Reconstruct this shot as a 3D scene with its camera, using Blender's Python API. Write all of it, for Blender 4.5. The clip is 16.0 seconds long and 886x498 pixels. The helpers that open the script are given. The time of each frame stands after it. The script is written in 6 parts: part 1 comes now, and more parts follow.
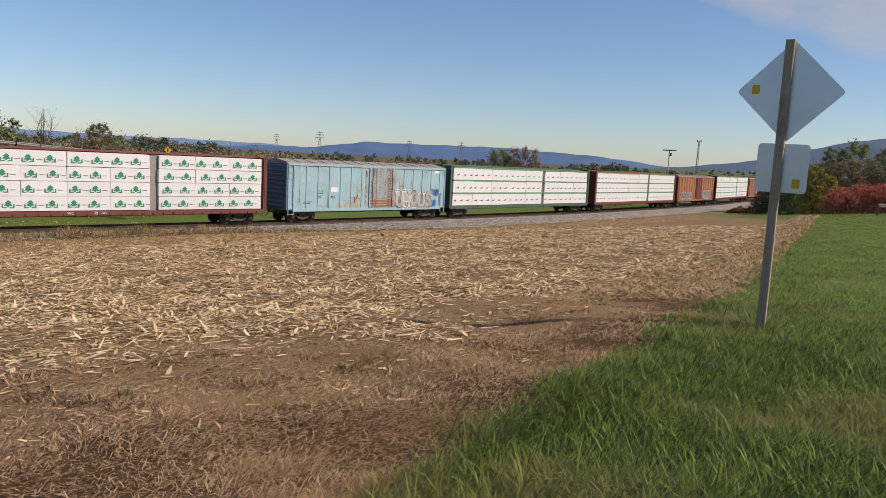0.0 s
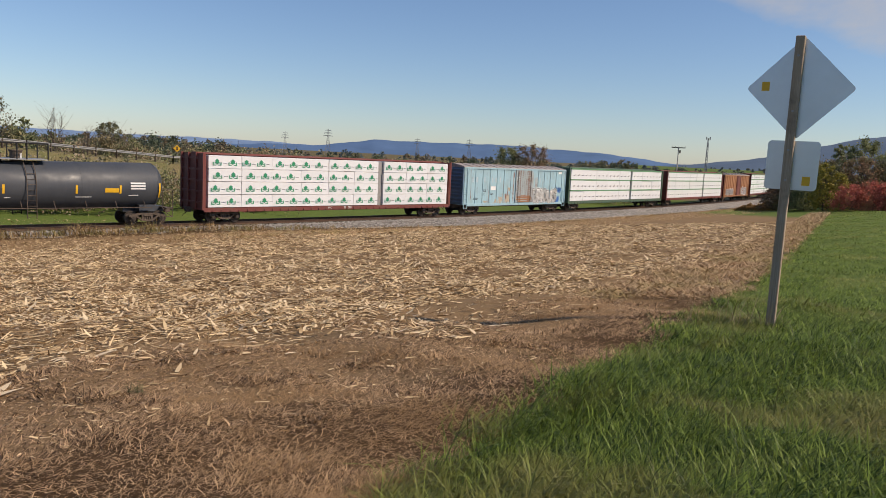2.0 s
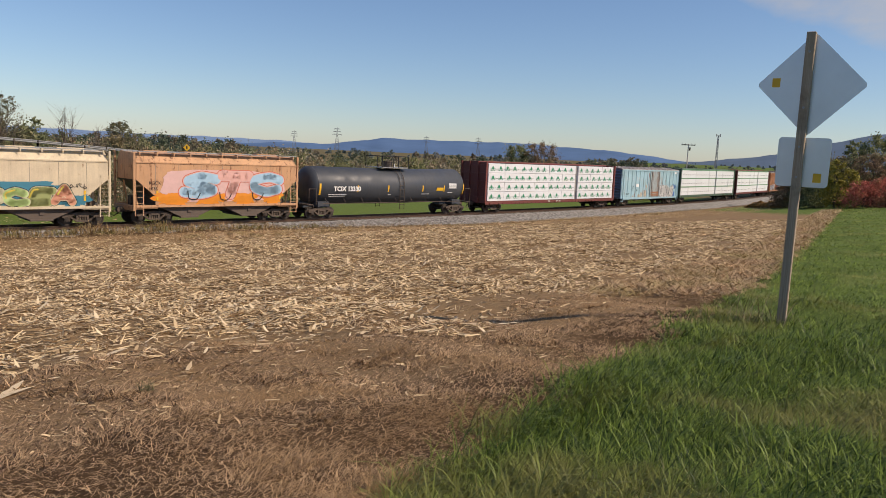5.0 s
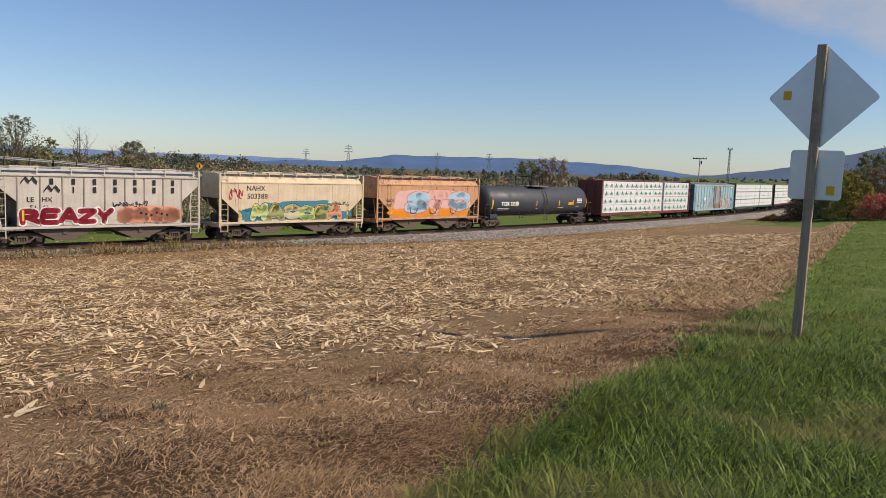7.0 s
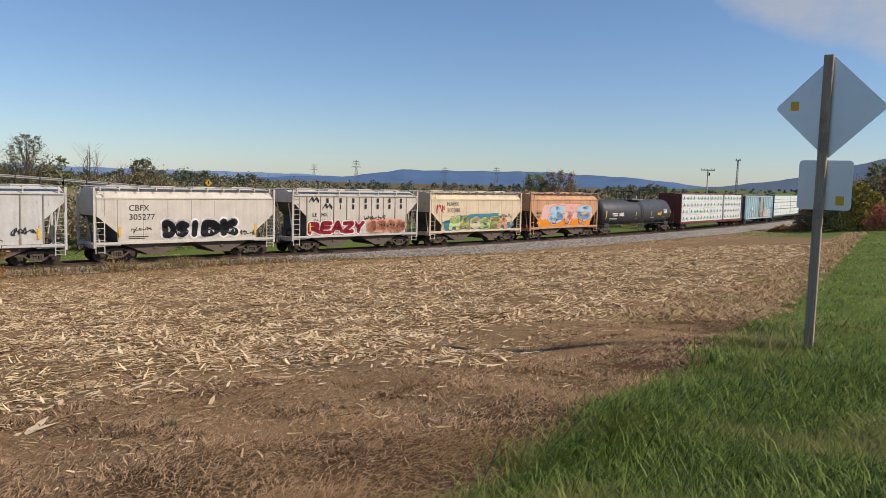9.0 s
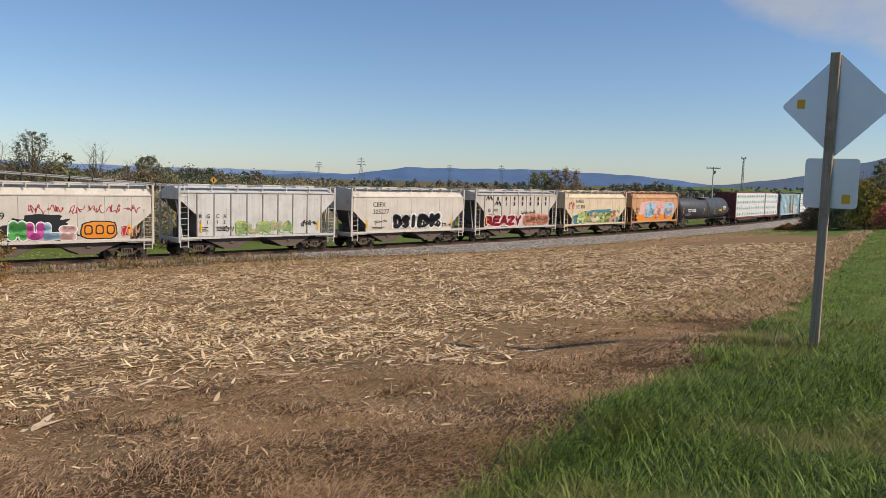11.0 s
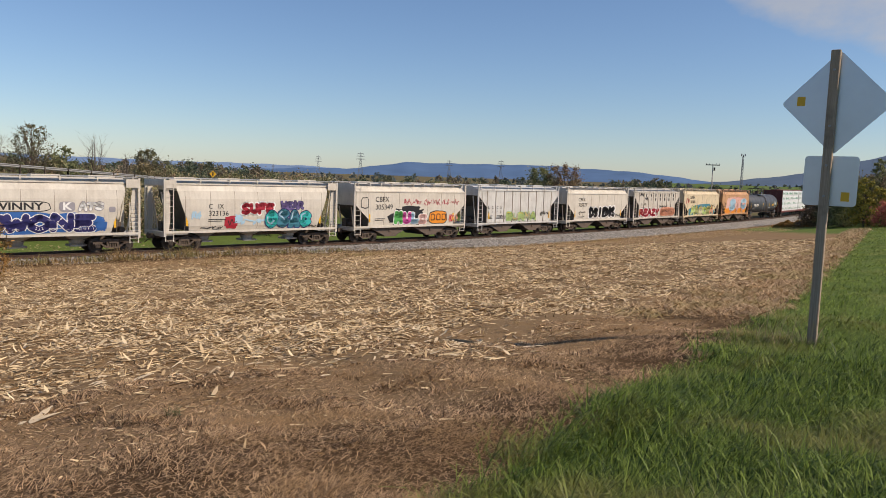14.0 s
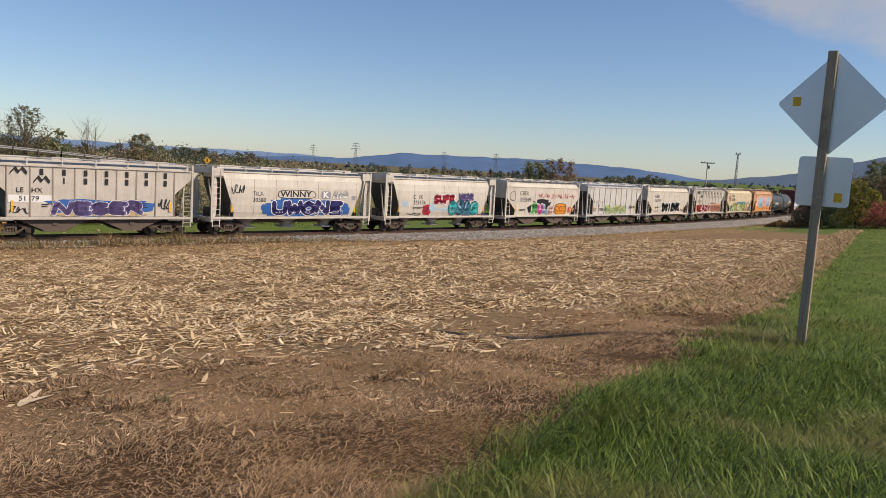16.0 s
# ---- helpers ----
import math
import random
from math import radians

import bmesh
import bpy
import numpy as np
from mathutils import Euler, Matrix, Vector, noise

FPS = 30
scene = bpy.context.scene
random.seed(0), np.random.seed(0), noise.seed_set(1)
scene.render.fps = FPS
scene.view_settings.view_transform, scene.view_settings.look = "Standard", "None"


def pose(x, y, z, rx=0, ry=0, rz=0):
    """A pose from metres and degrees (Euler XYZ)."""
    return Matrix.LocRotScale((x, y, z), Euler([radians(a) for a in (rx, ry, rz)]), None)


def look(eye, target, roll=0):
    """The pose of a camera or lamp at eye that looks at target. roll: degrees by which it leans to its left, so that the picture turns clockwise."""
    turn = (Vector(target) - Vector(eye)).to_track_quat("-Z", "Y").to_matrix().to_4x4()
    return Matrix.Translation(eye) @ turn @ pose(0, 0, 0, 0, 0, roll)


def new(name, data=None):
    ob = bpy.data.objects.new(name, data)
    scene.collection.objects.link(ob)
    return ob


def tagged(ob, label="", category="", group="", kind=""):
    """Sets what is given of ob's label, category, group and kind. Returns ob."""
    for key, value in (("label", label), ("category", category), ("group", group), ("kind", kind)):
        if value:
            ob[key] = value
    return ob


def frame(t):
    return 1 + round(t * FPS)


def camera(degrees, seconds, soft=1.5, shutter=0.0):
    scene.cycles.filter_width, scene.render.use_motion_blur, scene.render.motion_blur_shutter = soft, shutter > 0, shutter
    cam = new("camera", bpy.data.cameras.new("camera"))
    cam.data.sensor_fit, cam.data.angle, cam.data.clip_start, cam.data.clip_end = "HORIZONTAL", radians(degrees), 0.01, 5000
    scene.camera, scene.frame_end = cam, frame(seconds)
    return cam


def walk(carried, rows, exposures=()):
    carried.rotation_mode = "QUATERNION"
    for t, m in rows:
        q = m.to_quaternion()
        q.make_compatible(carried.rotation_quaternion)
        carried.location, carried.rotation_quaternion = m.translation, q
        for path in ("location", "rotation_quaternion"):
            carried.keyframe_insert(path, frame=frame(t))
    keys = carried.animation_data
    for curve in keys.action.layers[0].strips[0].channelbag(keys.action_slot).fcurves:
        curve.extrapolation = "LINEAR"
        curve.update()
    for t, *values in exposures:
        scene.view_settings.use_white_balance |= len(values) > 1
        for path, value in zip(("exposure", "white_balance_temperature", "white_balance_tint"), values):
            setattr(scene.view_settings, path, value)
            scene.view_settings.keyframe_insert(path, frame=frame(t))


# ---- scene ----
from math import sin, cos, pi, tan
EYE = (0.0, 0.0, 5.15)          # rail top is z = 0


def aim(turn, down, lean):
    """Camera pose: degrees turned right, pitched down, leaning."""
    a, b = radians(turn), radians(down)
    way = Vector((sin(a) * cos(b), cos(a) * cos(b), -sin(b)))
    return look(EYE, Vector(EYE) + way, lean)


cam = camera(59.53, 16.0, soft=0.7)
walk(cam, [
    (0.0, aim(0.00, 6.68, 2.89)),
    (0.5, aim(0.16, 6.78, 3.01)),
    (1.0, aim(0.11, 6.94, 2.96)),
    (1.5, aim(-0.28, 6.97, 2.82)),
    (2.0, aim(-0.61, 6.87, 2.78)),
    (2.5, aim(-0.71, 6.85, 2.80)),
    (3.0, aim(-0.61, 6.88, 2.75)),
    (3.5, aim(-0.62, 6.99, 2.64)),
    (4.0, aim(-0.89, 7.08, 2.63)),
    (6.5, aim(-1.87, 6.35, 2.19)),
    (7.0, aim(-2.20, 5.89, 2.01)),
    (7.5, aim(-2.33, 5.50, 1.78)),
    (8.0, aim(-2.51, 5.13, 1.53)),
    (8.5, aim(-2.73, 4.92, 1.45)),
    (9.0, aim(-2.85, 4.87, 1.40)),
    (11.5, aim(-3.22, 5.14, 1.50)),
    (12.0, aim(-3.13, 5.23, 1.53)),
    (12.5, aim(-3.15, 5.26, 1.60)),
    (13.0, aim(-3.26, 5.25, 1.62)),
    (13.5, aim(-3.21, 5.31, 1.74)),
    (14.0, aim(-3.11, 5.40, 1.84)),
    (14.5, aim(-3.01, 5.59, 2.16)),
    (15.0, aim(-2.78, 5.75, 2.63)),
    (15.5, aim(-2.60, 5.86, 2.94)),
    (16.0, aim(-2.58, 5.98, 3.18)),
], exposures=[(0.0, 0.0, 7150, 16), (3.0, 0.0, 7250, 16), (6.5, 0.0, 7150, 16), (9.0, 0.0, 6900, 14), (12.5, 0.0, 7050, 14), (16.0, 0.0, 7200, 16)])

# ---- light ----
SUN_AZ, SUN_EL = 101.0, 39.0
world = bpy.data.worlds.new("sky")
scene.world = world
world.use_nodes = True
wn = world.node_tree
sky = wn.nodes.new("ShaderNodeTexSky")
sky.sky_type, sky.sun_disc = "NISHITA", False
sky.sun_elevation, sky.sun_rotation = radians(SUN_EL), radians(SUN_AZ)
sky.air_density, sky.dust_density, sky.ozone_density = 0.95, 0.25, 7.2
wn.nodes["Background"].inputs["Strength"].default_value = 0.120
wn.links.new(sky.outputs[0], wn.nodes["Background"].inputs["Color"])
sun_data = bpy.data.lights.new("sun", "SUN")
sun_data.energy, sun_data.angle, sun_data.color = 4.4, radians(1.2), (1.0, 0.90, 0.76)
sun = new("sun", sun_data)
az, el = radians(SUN_AZ), radians(SUN_EL)
sun.matrix_world = look((60 * sin(az) * cos(el), 60 * cos(az) * cos(el), 60 * sin(el) + 5), (0, 0, 5))


# ---- materials ----
class Net:
    """A small node graph writer."""

    def __init__(self, name):
        self.m = bpy.data.materials.new(name)
        self.m.use_nodes = True
        self.t = self.m.node_tree
        self.b = self.t.nodes["Principled BSDF"]
        self.co = self.t.nodes.new("ShaderNodeTexCoord")

    def put(self, sock, v):
        if isinstance(v, bpy.types.NodeSocket):
            self.t.links.new(v, sock)
        elif isinstance(v, tuple) and len(v) == 3 and sock.type == "RGBA":
            sock.default_value = (*v, 1)
        else:
            sock.default_value = v

    def noise(self, scale, detail=4.0, rough=0.6, stretch=None, space="Object"):
        n = self.t.nodes.new("ShaderNodeTexNoise")
        n.inputs["Scale"].default_value, n.inputs["Detail"].default_value = scale, detail
        n.inputs["Roughness"].default_value = rough
        src = self.co.outputs[space]
        if stretch:
            mp = self.t.nodes.new("ShaderNodeMapping")
            mp.inputs["Scale"].default_value = stretch
            self.t.links.new(src, mp.inputs[0])
            src = mp.outputs[0]
        self.t.links.new(src, n.inputs["Vector"])
        return n.outputs["Fac"]

    def ramp(self, fac, lo, hi, a=(0, 0, 0), b=(1, 1, 1)):
        r = self.t.nodes.new("ShaderNodeValToRGB")
        r.color_ramp.elements[0].position, r.color_ramp.elements[1].position = lo, hi
        r.color_ramp.elements[0].color, r.color_ramp.elements[1].color = (*a, 1), (*b, 1)
        self.put(r.inputs[0], fac)
        return r.outputs[0]

    def mix(self, fac, a, b, mode="MIX"):
        x = self.t.nodes.new("ShaderNodeMix")
        x.data_type, x.blend_type = "RGBA", mode
        self.put(x.inputs["Factor"], fac)
        self.put(x.inputs[6], a)
        self.put(x.inputs[7], b)
        return x.outputs[2]

    def math(self, op, a, b=0.0):
        x = self.t.nodes.new("ShaderNodeMath")
        x.operation = op
        self.put(x.inputs[0], a)
        self.put(x.inputs[1], b)
        return x.outputs[0]

    def attr(self, name):
        a = self.t.nodes.new("ShaderNodeAttribute")
        a.attribute_name = name
        return a.outputs["Fac"]

    def rand(self):
        o = self.t.nodes.new("ShaderNodeObjectInfo")
        return o.outputs["Random"]

    def island(self):
        g = self.t.nodes.new("ShaderNodeNewGeometry")
        return g.outputs["Random Per Island"]

    def bump(self, fac, dist, strength=1.0):
        u = self.t.nodes.new("ShaderNodeBump")
        u.inputs["Distance"].default_value, u.inputs["Strength"].default_value = dist, strength
        self.put(u.inputs["Height"], fac)
        self.t.links.new(u.outputs[0], self.b.inputs["Normal"])

    def done(self, colour, rough=0.6, metal=0.0, spec=0.4):
        self.put(self.b.inputs["Base Color"], colour)
        self.put(self.b.inputs["Roughness"], rough)
        self.put(self.b.inputs["Metallic"], metal)
        self.b.inputs["Specular IOR Level"].default_value = spec
        return self.m


def painted(name, colour, dirt=(0.16, 0.12, 0.09), amount=0.5, rust=0.0, rough=0.55, rust_colour=(0.22, 0.075, 0.03)):
    """Weathered paint on steel: streaks that run down, grimy patches and rust blooms."""
    n = Net(name)
    big = n.noise(0.9, 5)
    streak = n.noise(1.0, 6, 0.65, (5.0, 5.0, 0.35))
    fine = n.noise(14, 3)
    c = n.mix(n.math("MULTIPLY", n.ramp(streak, 0.42, 0.8), 0.55 * amount), colour, dirt)
    c = n.mix(n.math("MULTIPLY", n.ramp(big, 0.45, 0.75), 0.5 * amount), c, dirt)
    c = n.mix(n.math("MULTIPLY", n.ramp(fine, 0.35, 0.7), 0.12), c, dirt)
    if rust:
        r = n.ramp(n.math("ADD", n.math("MULTIPLY", streak, 0.5), n.math("MULTIPLY", n.noise(2.2, 7, 0.7), 0.5)), 0.66 - 0.26 * rust, 0.72 - 0.22 * rust)
        c = n.mix(r, c, n.mix(fine, rust_colour, tuple(0.55 * v for v in rust_colour)))
    n.bump(fine, 0.004, 0.4)
    return n.done(c, n.ramp(big, 0.3, 0.7, (rough - 0.1,) * 3, (min(1, rough + 0.2),) * 3))


def plain(name, colour, rough=0.7, metal=0.0, vary=0.25, scale=6.0, per_object=0.0, per_island=0.0):
    n = Net(name)
    dark = tuple(v * (1 - vary) for v in colour)
    c = n.mix(n.ramp(n.noise(scale, 5), 0.3, 0.7), colour, dark)
    if per_object:
        c = n.mix(n.math("MULTIPLY", n.rand(), per_object), c, (0.02, 0.02, 0.02))
    if per_island:
        c = n.mix(n.math("MULTIPLY", n.island(), per_island), c, tuple(v * 0.35 for v in colour))
    return n.done(c, rough, metal)


def leafy(name, a, b, c3=None, rough=0.6, through_light=0.3):
    """Leaves or blades: colour varies leaf by leaf and in drifts, and light passes through."""
    n = Net(name)
    c = n.mix(n.ramp(n.island(), 0.15, 0.85), a, b)
    if c3:
        c = n.mix(n.ramp(n.noise(0.55, 4), 0.48, 0.66), c, c3)
    n.done(c, rough, 0.0, 0.25)
    tr = n.t.nodes.new("ShaderNodeBsdfTranslucent")
    n.put(tr.inputs["Color"], c)
    ms = n.t.nodes.new("ShaderNodeMixShader")
    ms.inputs[0].default_value = through_light
    n.t.links.new(n.b.outputs[0], ms.inputs[1])
    n.t.links.new(tr.outputs[0], ms.inputs[2])
    n.t.links.new(ms.outputs[0], n.t.nodes["Material Output"].inputs[0])
    return n.m


M = dict(
    beige=painted("beige_paint", (0.63, 0.59, 0.51), amount=0.42, rust=0.1),
    cream=painted("cream_paint", (0.70, 0.58, 0.40), amount=0.5, rust=0.25, rust_colour=(0.3, 0.14, 0.06)),
    grey=painted("pale_grey_paint", (0.60, 0.60, 0.57), amount=0.55, rust=0.3, rust_colour=(0.34, 0.16, 0.06)),
    stone=painted("warm_grey_paint", (0.58, 0.54, 0.47), amount=0.48, rust=0.2, rust_colour=(0.3, 0.15, 0.07)),
    orange=painted("faded_orange_paint", (0.60, 0.33, 0.17), amount=0.5, rust=0.45),
    blue=painted("pale_blue_paint", (0.32, 0.52, 0.59), amount=0.45, rust=0.22),
    navy=painted("dull_blue_end_paint", (0.10, 0.20, 0.30), amount=0.5, rust=0.1),
    oxide=painted("oxide_red_paint", (0.17, 0.035, 0.03), amount=0.5, rust=0.25),
    rusty=painted("rusty_brown_paint", (0.36, 0.15, 0.06), amount=0.5, rust=0.5),
    door_rust=painted("rusted_door_paint", (0.36, 0.44, 0.45), amount=0.5, rust=0.66),
    roof=painted("galvanised_roof", (0.36, 0.32, 0.29), amount=0.6, rust=0.4),
    green=painted("dark_green_paint", (0.06, 0.12, 0.08), amount=0.4, rust=0.15),
    tank=painted("tank_black_paint", (0.045, 0.052, 0.063), dirt=(0.10, 0.10, 0.10), amount=0.4, rough=0.5),
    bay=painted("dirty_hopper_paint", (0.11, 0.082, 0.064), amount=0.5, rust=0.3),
    # near black for the hopper slopes, their shade put into the base colour
    slope_shade=painted("shade_black_slope", (0.075, 0.066, 0.058), dirt=(0.03, 0.027, 0.024), amount=0.8, rust=0.1),
    steel=plain("grimy_cast_steel", (0.14, 0.105, 0.08), 0.8, 0.1, 0.5, 9),
    wheel=plain("wheel_steel", (0.10, 0.08, 0.065), 0.55, 0.5, 0.4, 9),
    rail=plain("rail_steel", (0.16, 0.10, 0.07), 0.5, 0.6, 0.4, 5),
    black=plain("black_paint", (0.02, 0.02, 0.022), 0.6),
    white=plain("white_paint", (0.80, 0.79, 0.76), 0.6, vary=0.1),
    flaked=plain("flaked_paint", (0.50, 0.43, 0.33), 0.8, vary=0.3, scale=6),
    ghost=plain("faded_white_paint", (0.46, 0.58, 0.63), 0.7, vary=0.3, scale=6),
    wrap=plain("white_wrap", (0.75, 0.76, 0.77), 0.5, vary=0.07, scale=3, per_object=0.06),
    wrap_dark=plain("grey_wrap_gap", (0.30, 0.29, 0.28), 0.6),
    mark_green=plain("green_print", (0.02, 0.26, 0.13), 0.55, vary=0.1),
    yellow=plain("yellow_reflector", (0.80, 0.45, 0.03), 0.45, vary=0.1),
    tie=plain("old_timber", (0.10, 0.075, 0.055), 0.9, 0, 0.5, 8),
    old_galv=plain("dull_galvanised_steel", (0.30, 0.30, 0.295), 0.7, 0.2, 0.35, 5),
    galv=plain("galvanised_steel", (0.42, 0.42, 0.41), 0.5, 0.55, 0.35, 14),
    alu=plain("sheet_aluminium", (0.66, 0.69, 0.71), 0.34, 0.75, 0.08, 3),
    pale_pole=plain("bleached_pole", (0.50, 0.47, 0.43), 0.8, 0, 0.25, 3),
    far_steel=plain("distant_steel", (0.23, 0.25, 0.28), 0.7, 0.1),
    tier_green=plain("green_wrap_edge", (0.13, 0.30, 0.15), 0.6),
    rib_dark=painted("dark_rib_paint", (0.30, 0.26, 0.21), amount=0.8, rust=0.2),
    bark=plain("bark", (0.13, 0.10, 0.075), 0.9, 0, 0.4, 10),
)


# ---- mesh helpers ----
def box(bm, x0, x1, y0, y1, z0, z1):
    vs = [bm.verts.new(p) for p in ((x0, y0, z0), (x1, y0, z0), (x1, y1, z0), (x0, y1, z0), (x0, y0, z1), (x1, y0, z1), (x1, y1, z1), (x0, y1, z1))]
    for q in ((3, 2, 1, 0), (4, 5, 6, 7), (0, 1, 5, 4), (1, 2, 6, 5), (2, 3, 7, 6), (3, 0, 4, 7)):
        bm.faces.new([vs[i] for i in q])


def rod(bm, p, q, r, n=6, r2=None, caps=True):
    """A rod from p to q."""
    p, q = Vector(p), Vector(q)
    z = (q - p).normalized()
    x = z.orthogonal().normalized()
    y = z.cross(x)
    rings = []
    for c, rr in ((p, r), (q, r if r2 is None else r2)):
        rings.append([bm.verts.new(c + rr * (cos(2 * pi * k / n) * x + sin(2 * pi * k / n) * y)) for k in range(n)])
    for k in range(n):
        bm.faces.new((rings[0][k], rings[0][(k + 1) % n], rings[1][(k + 1) % n], rings[1][k]))
    if caps:
        bm.faces.new(rings[0][::-1])
        bm.faces.new(rings[1])


def prism(bm, pts, y0, y1):
    """A prism: the outline pts (x, z) drawn from y0 to y1."""
    a = [bm.verts.new((x, y0, z)) for x, z in pts]
    b = [bm.verts.new((x, y1, z)) for x, z in pts]
    n = len(pts)
    bm.faces.new(a)
    bm.faces.new(b[::-1])
    for k in range(n):
        bm.faces.new((a[k], b[k], b[(k + 1) % n], a[(k + 1) % n]))


def mesh_of(bm, name, mat, smooth=False):
    bmesh.ops.recalc_face_normals(bm, faces=bm.faces)
    me = bpy.data.meshes.new(name)
    bm.to_mesh(me)
    bm.free()
    me.materials.append(mat)
    if smooth:
        me.polygons.foreach_set("use_smooth", [True] * len(me.polygons))
    return me


def part(name, bm, mat, parent, label="", smooth=False):
    ob = new(name, mesh_of(bm, name, mat, smooth) if isinstance(bm, bmesh.types.BMesh) else bm)
    ob.parent = parent
    if label:
        tagged(ob, label)
    return ob


def thing(name, label, category, m=None, group="", kind=""):
    ob = new(name)
    ob.empty_display_size = 0.3
    if m is not None:
        ob.matrix_world = m
    return tagged(ob, label, category, group, kind)


def quick_mesh(name, verts, faces, mat, attrs=None):
    me = bpy.data.meshes.new(name)
    me.from_pydata(verts, [], faces) if not isinstance(verts, np.ndarray) else fill(me, verts, faces)
    me.materials.append(mat)
    for k, v in (attrs or {}).items():
        me.attributes.new(k, "FLOAT", "POINT").data.foreach_set("value", v)
    return me


def fill(me, verts, faces):
    k = faces.shape[1]
    me.vertices.add(len(verts))
    me.vertices.foreach_set("co", verts.astype(np.float32).ravel())
    me.loops.add(faces.size)
    me.loops.foreach_set("vertex_index", faces.astype(np.int32).ravel())
    me.polygons.add(len(faces))
    me.polygons.foreach_set("loop_start", np.arange(len(faces), dtype=np.int32) * k)
    me.update(calc_edges=True)
    me.validate()


# ---- the track's line ----
SS = np.arange(-140, 330.0, 1.0)
TH = 0.821 + 0.212 * SS / 100 - 0.012 * (SS / 100) ** 2
_x = np.concatenate([[0], np.cumsum((np.cos(TH)[1:] + np.cos(TH)[:-1]) / 2)])
_y = np.concatenate([[0], np.cumsum((np.sin(TH)[1:] + np.sin(TH)[:-1]) / 2)])
CX = _x - _x[140] - 8.0 - 1.55 * np.sin(TH)
CY = _y - _y[140] + 58.38 + 1.55 * np.cos(TH)


def on_track(s):
    return np.interp(s, SS, CX), np.interp(s, SS, CY), np.interp(s, SS, TH)


def from_track(x, y, along=False):
    """Distance from the track's centre line, positive on the camera's side; along: also the place along it."""
    x, y = np.atleast_1d(np.asarray(x, float)), np.atleast_1d(np.asarray(y, float))
    out, run = np.empty(len(x)), np.empty(len(x))
    for a in range(0, len(x), 20000):
        k = np.argmin((CX[None] - x[a:a + 20000, None]) ** 2 + (CY[None] - y[a:a + 20000, None]) ** 2, axis=1)
        out[a:a + 20000] = (x[a:a + 20000] - CX[k]) * np.sin(TH[k]) - (y[a:a + 20000] - CY[k]) * np.cos(TH[k])
        run[a:a + 20000] = SS[k]
    return (out, run) if along else out


BASE, RISE = -0.72, 0.0942


def wobble(x, y):
    return 0.035 * np.sin(1.7 * x + 0.9 * y) + 0.03 * np.sin(0.8 * x - 1.9 * y + 1) + 0.02 * np.sin(3.1 * x + 2.3 * y + 2)


def ground_z(x, y):
    d, s_ = from_track(x, y, True)
    z = BASE + RISE * np.minimum(np.maximum(d - 3.6, 0), 60)
    bank = np.interp(s_, [-12, 14], [-0.30, BASE])      # the field comes up to the sleepers near the crossing
    z = np.where(d > 0, np.maximum(z, np.where(d > 1.7, bank, BASE)), z)
    return z + wobble(np.asarray(x), np.asarray(y)) * np.clip((d - 5) / 6, 0, 1)


def lawn_side(x, y):
    """Metres into the green verge, right of the field's edge."""
    ex, ey = 0.458, 0.889
    near = np.exp(-np.maximum(np.asarray(y, float) - 3.0, 0.0) / 5.0)
    near = near - 0.4 * np.exp(-((np.asarray(y, float) - 4.3) / 0.6) ** 2)
    bow = np.interp(np.asarray(y, float), [5, 8.6, 15, 23, 40, 70], [0, 0.3, 0.65, 0.67, 0.4, 0])
    return (np.asarray(x) + 0.6 - bow - 0.42 * near) * ey - (np.asarray(y) - 4.2) * ex


# stubble starts here: y along the field's edge for each distance off the edge
def stubble(x, y):
    """Above zero on the corn stubble, below on the dry mown grass."""
    x, y = np.asarray(x, float), np.asarray(y, float)
    a = np.interp(x, [-12, -4.3, -2.8, -1.5, 0.2, 1.2, 4.8, 10.8, 27], [6.0, 7.4, 8.0, 9.3, 10.2, 12.2, 17.2, 26.0, 53])
    return np.minimum((y - a) * 0.7, from_track(x, y).reshape(x.shape) - 6.0)


# ---- ground ----
def build_ground():
    rr = [0.0] + [0.6 * 1.045 ** k for k in range(204)]
    na = 400
    ang = np.linspace(0, 2 * pi, na, endpoint=False)
    X = np.concatenate([[0.0]] + [r * np.sin(ang) for r in rr[1:]])
    Y = np.concatenate([[0.0]] + [r * np.cos(ang) for r in rr[1:]])
    Z = ground_z(X, Y)
    n = len(rr) - 1
    faces = [(0, 1 + (k + 1) % na, 1 + k) for k in range(na)]
    for i in range(n - 1):
        a, b = 1 + i * na, 1 + (i + 1) * na
        faces += [(a + k, a + (k + 1) % na, b + (k + 1) % na, b + k) for k in range(na)]
    lawn = lawn_side(X, Y)
    d = from_track(X, Y)
    green = np.where(d < -3, 5.0, np.where(d > 0, np.maximum(lawn, -3 + 0 * d), -2))
    strip = np.minimum.reduce([(X - 30) / 6, (Y - 60) / 20, (d - 5) / 2])
    green = np.maximum(green, np.minimum(np.clip(strip, -3, 3), 3))
    d2, run = from_track(X, Y, True)
    far = np.clip(np.where(d2 < -3, np.maximum((-d2 - 32) / 10, (run - 92) / 10), -1), -1, 1)
    return X, Y, Z, faces, np.clip(green, -5, 5), np.clip(stubble(X, Y), -5, 5), far


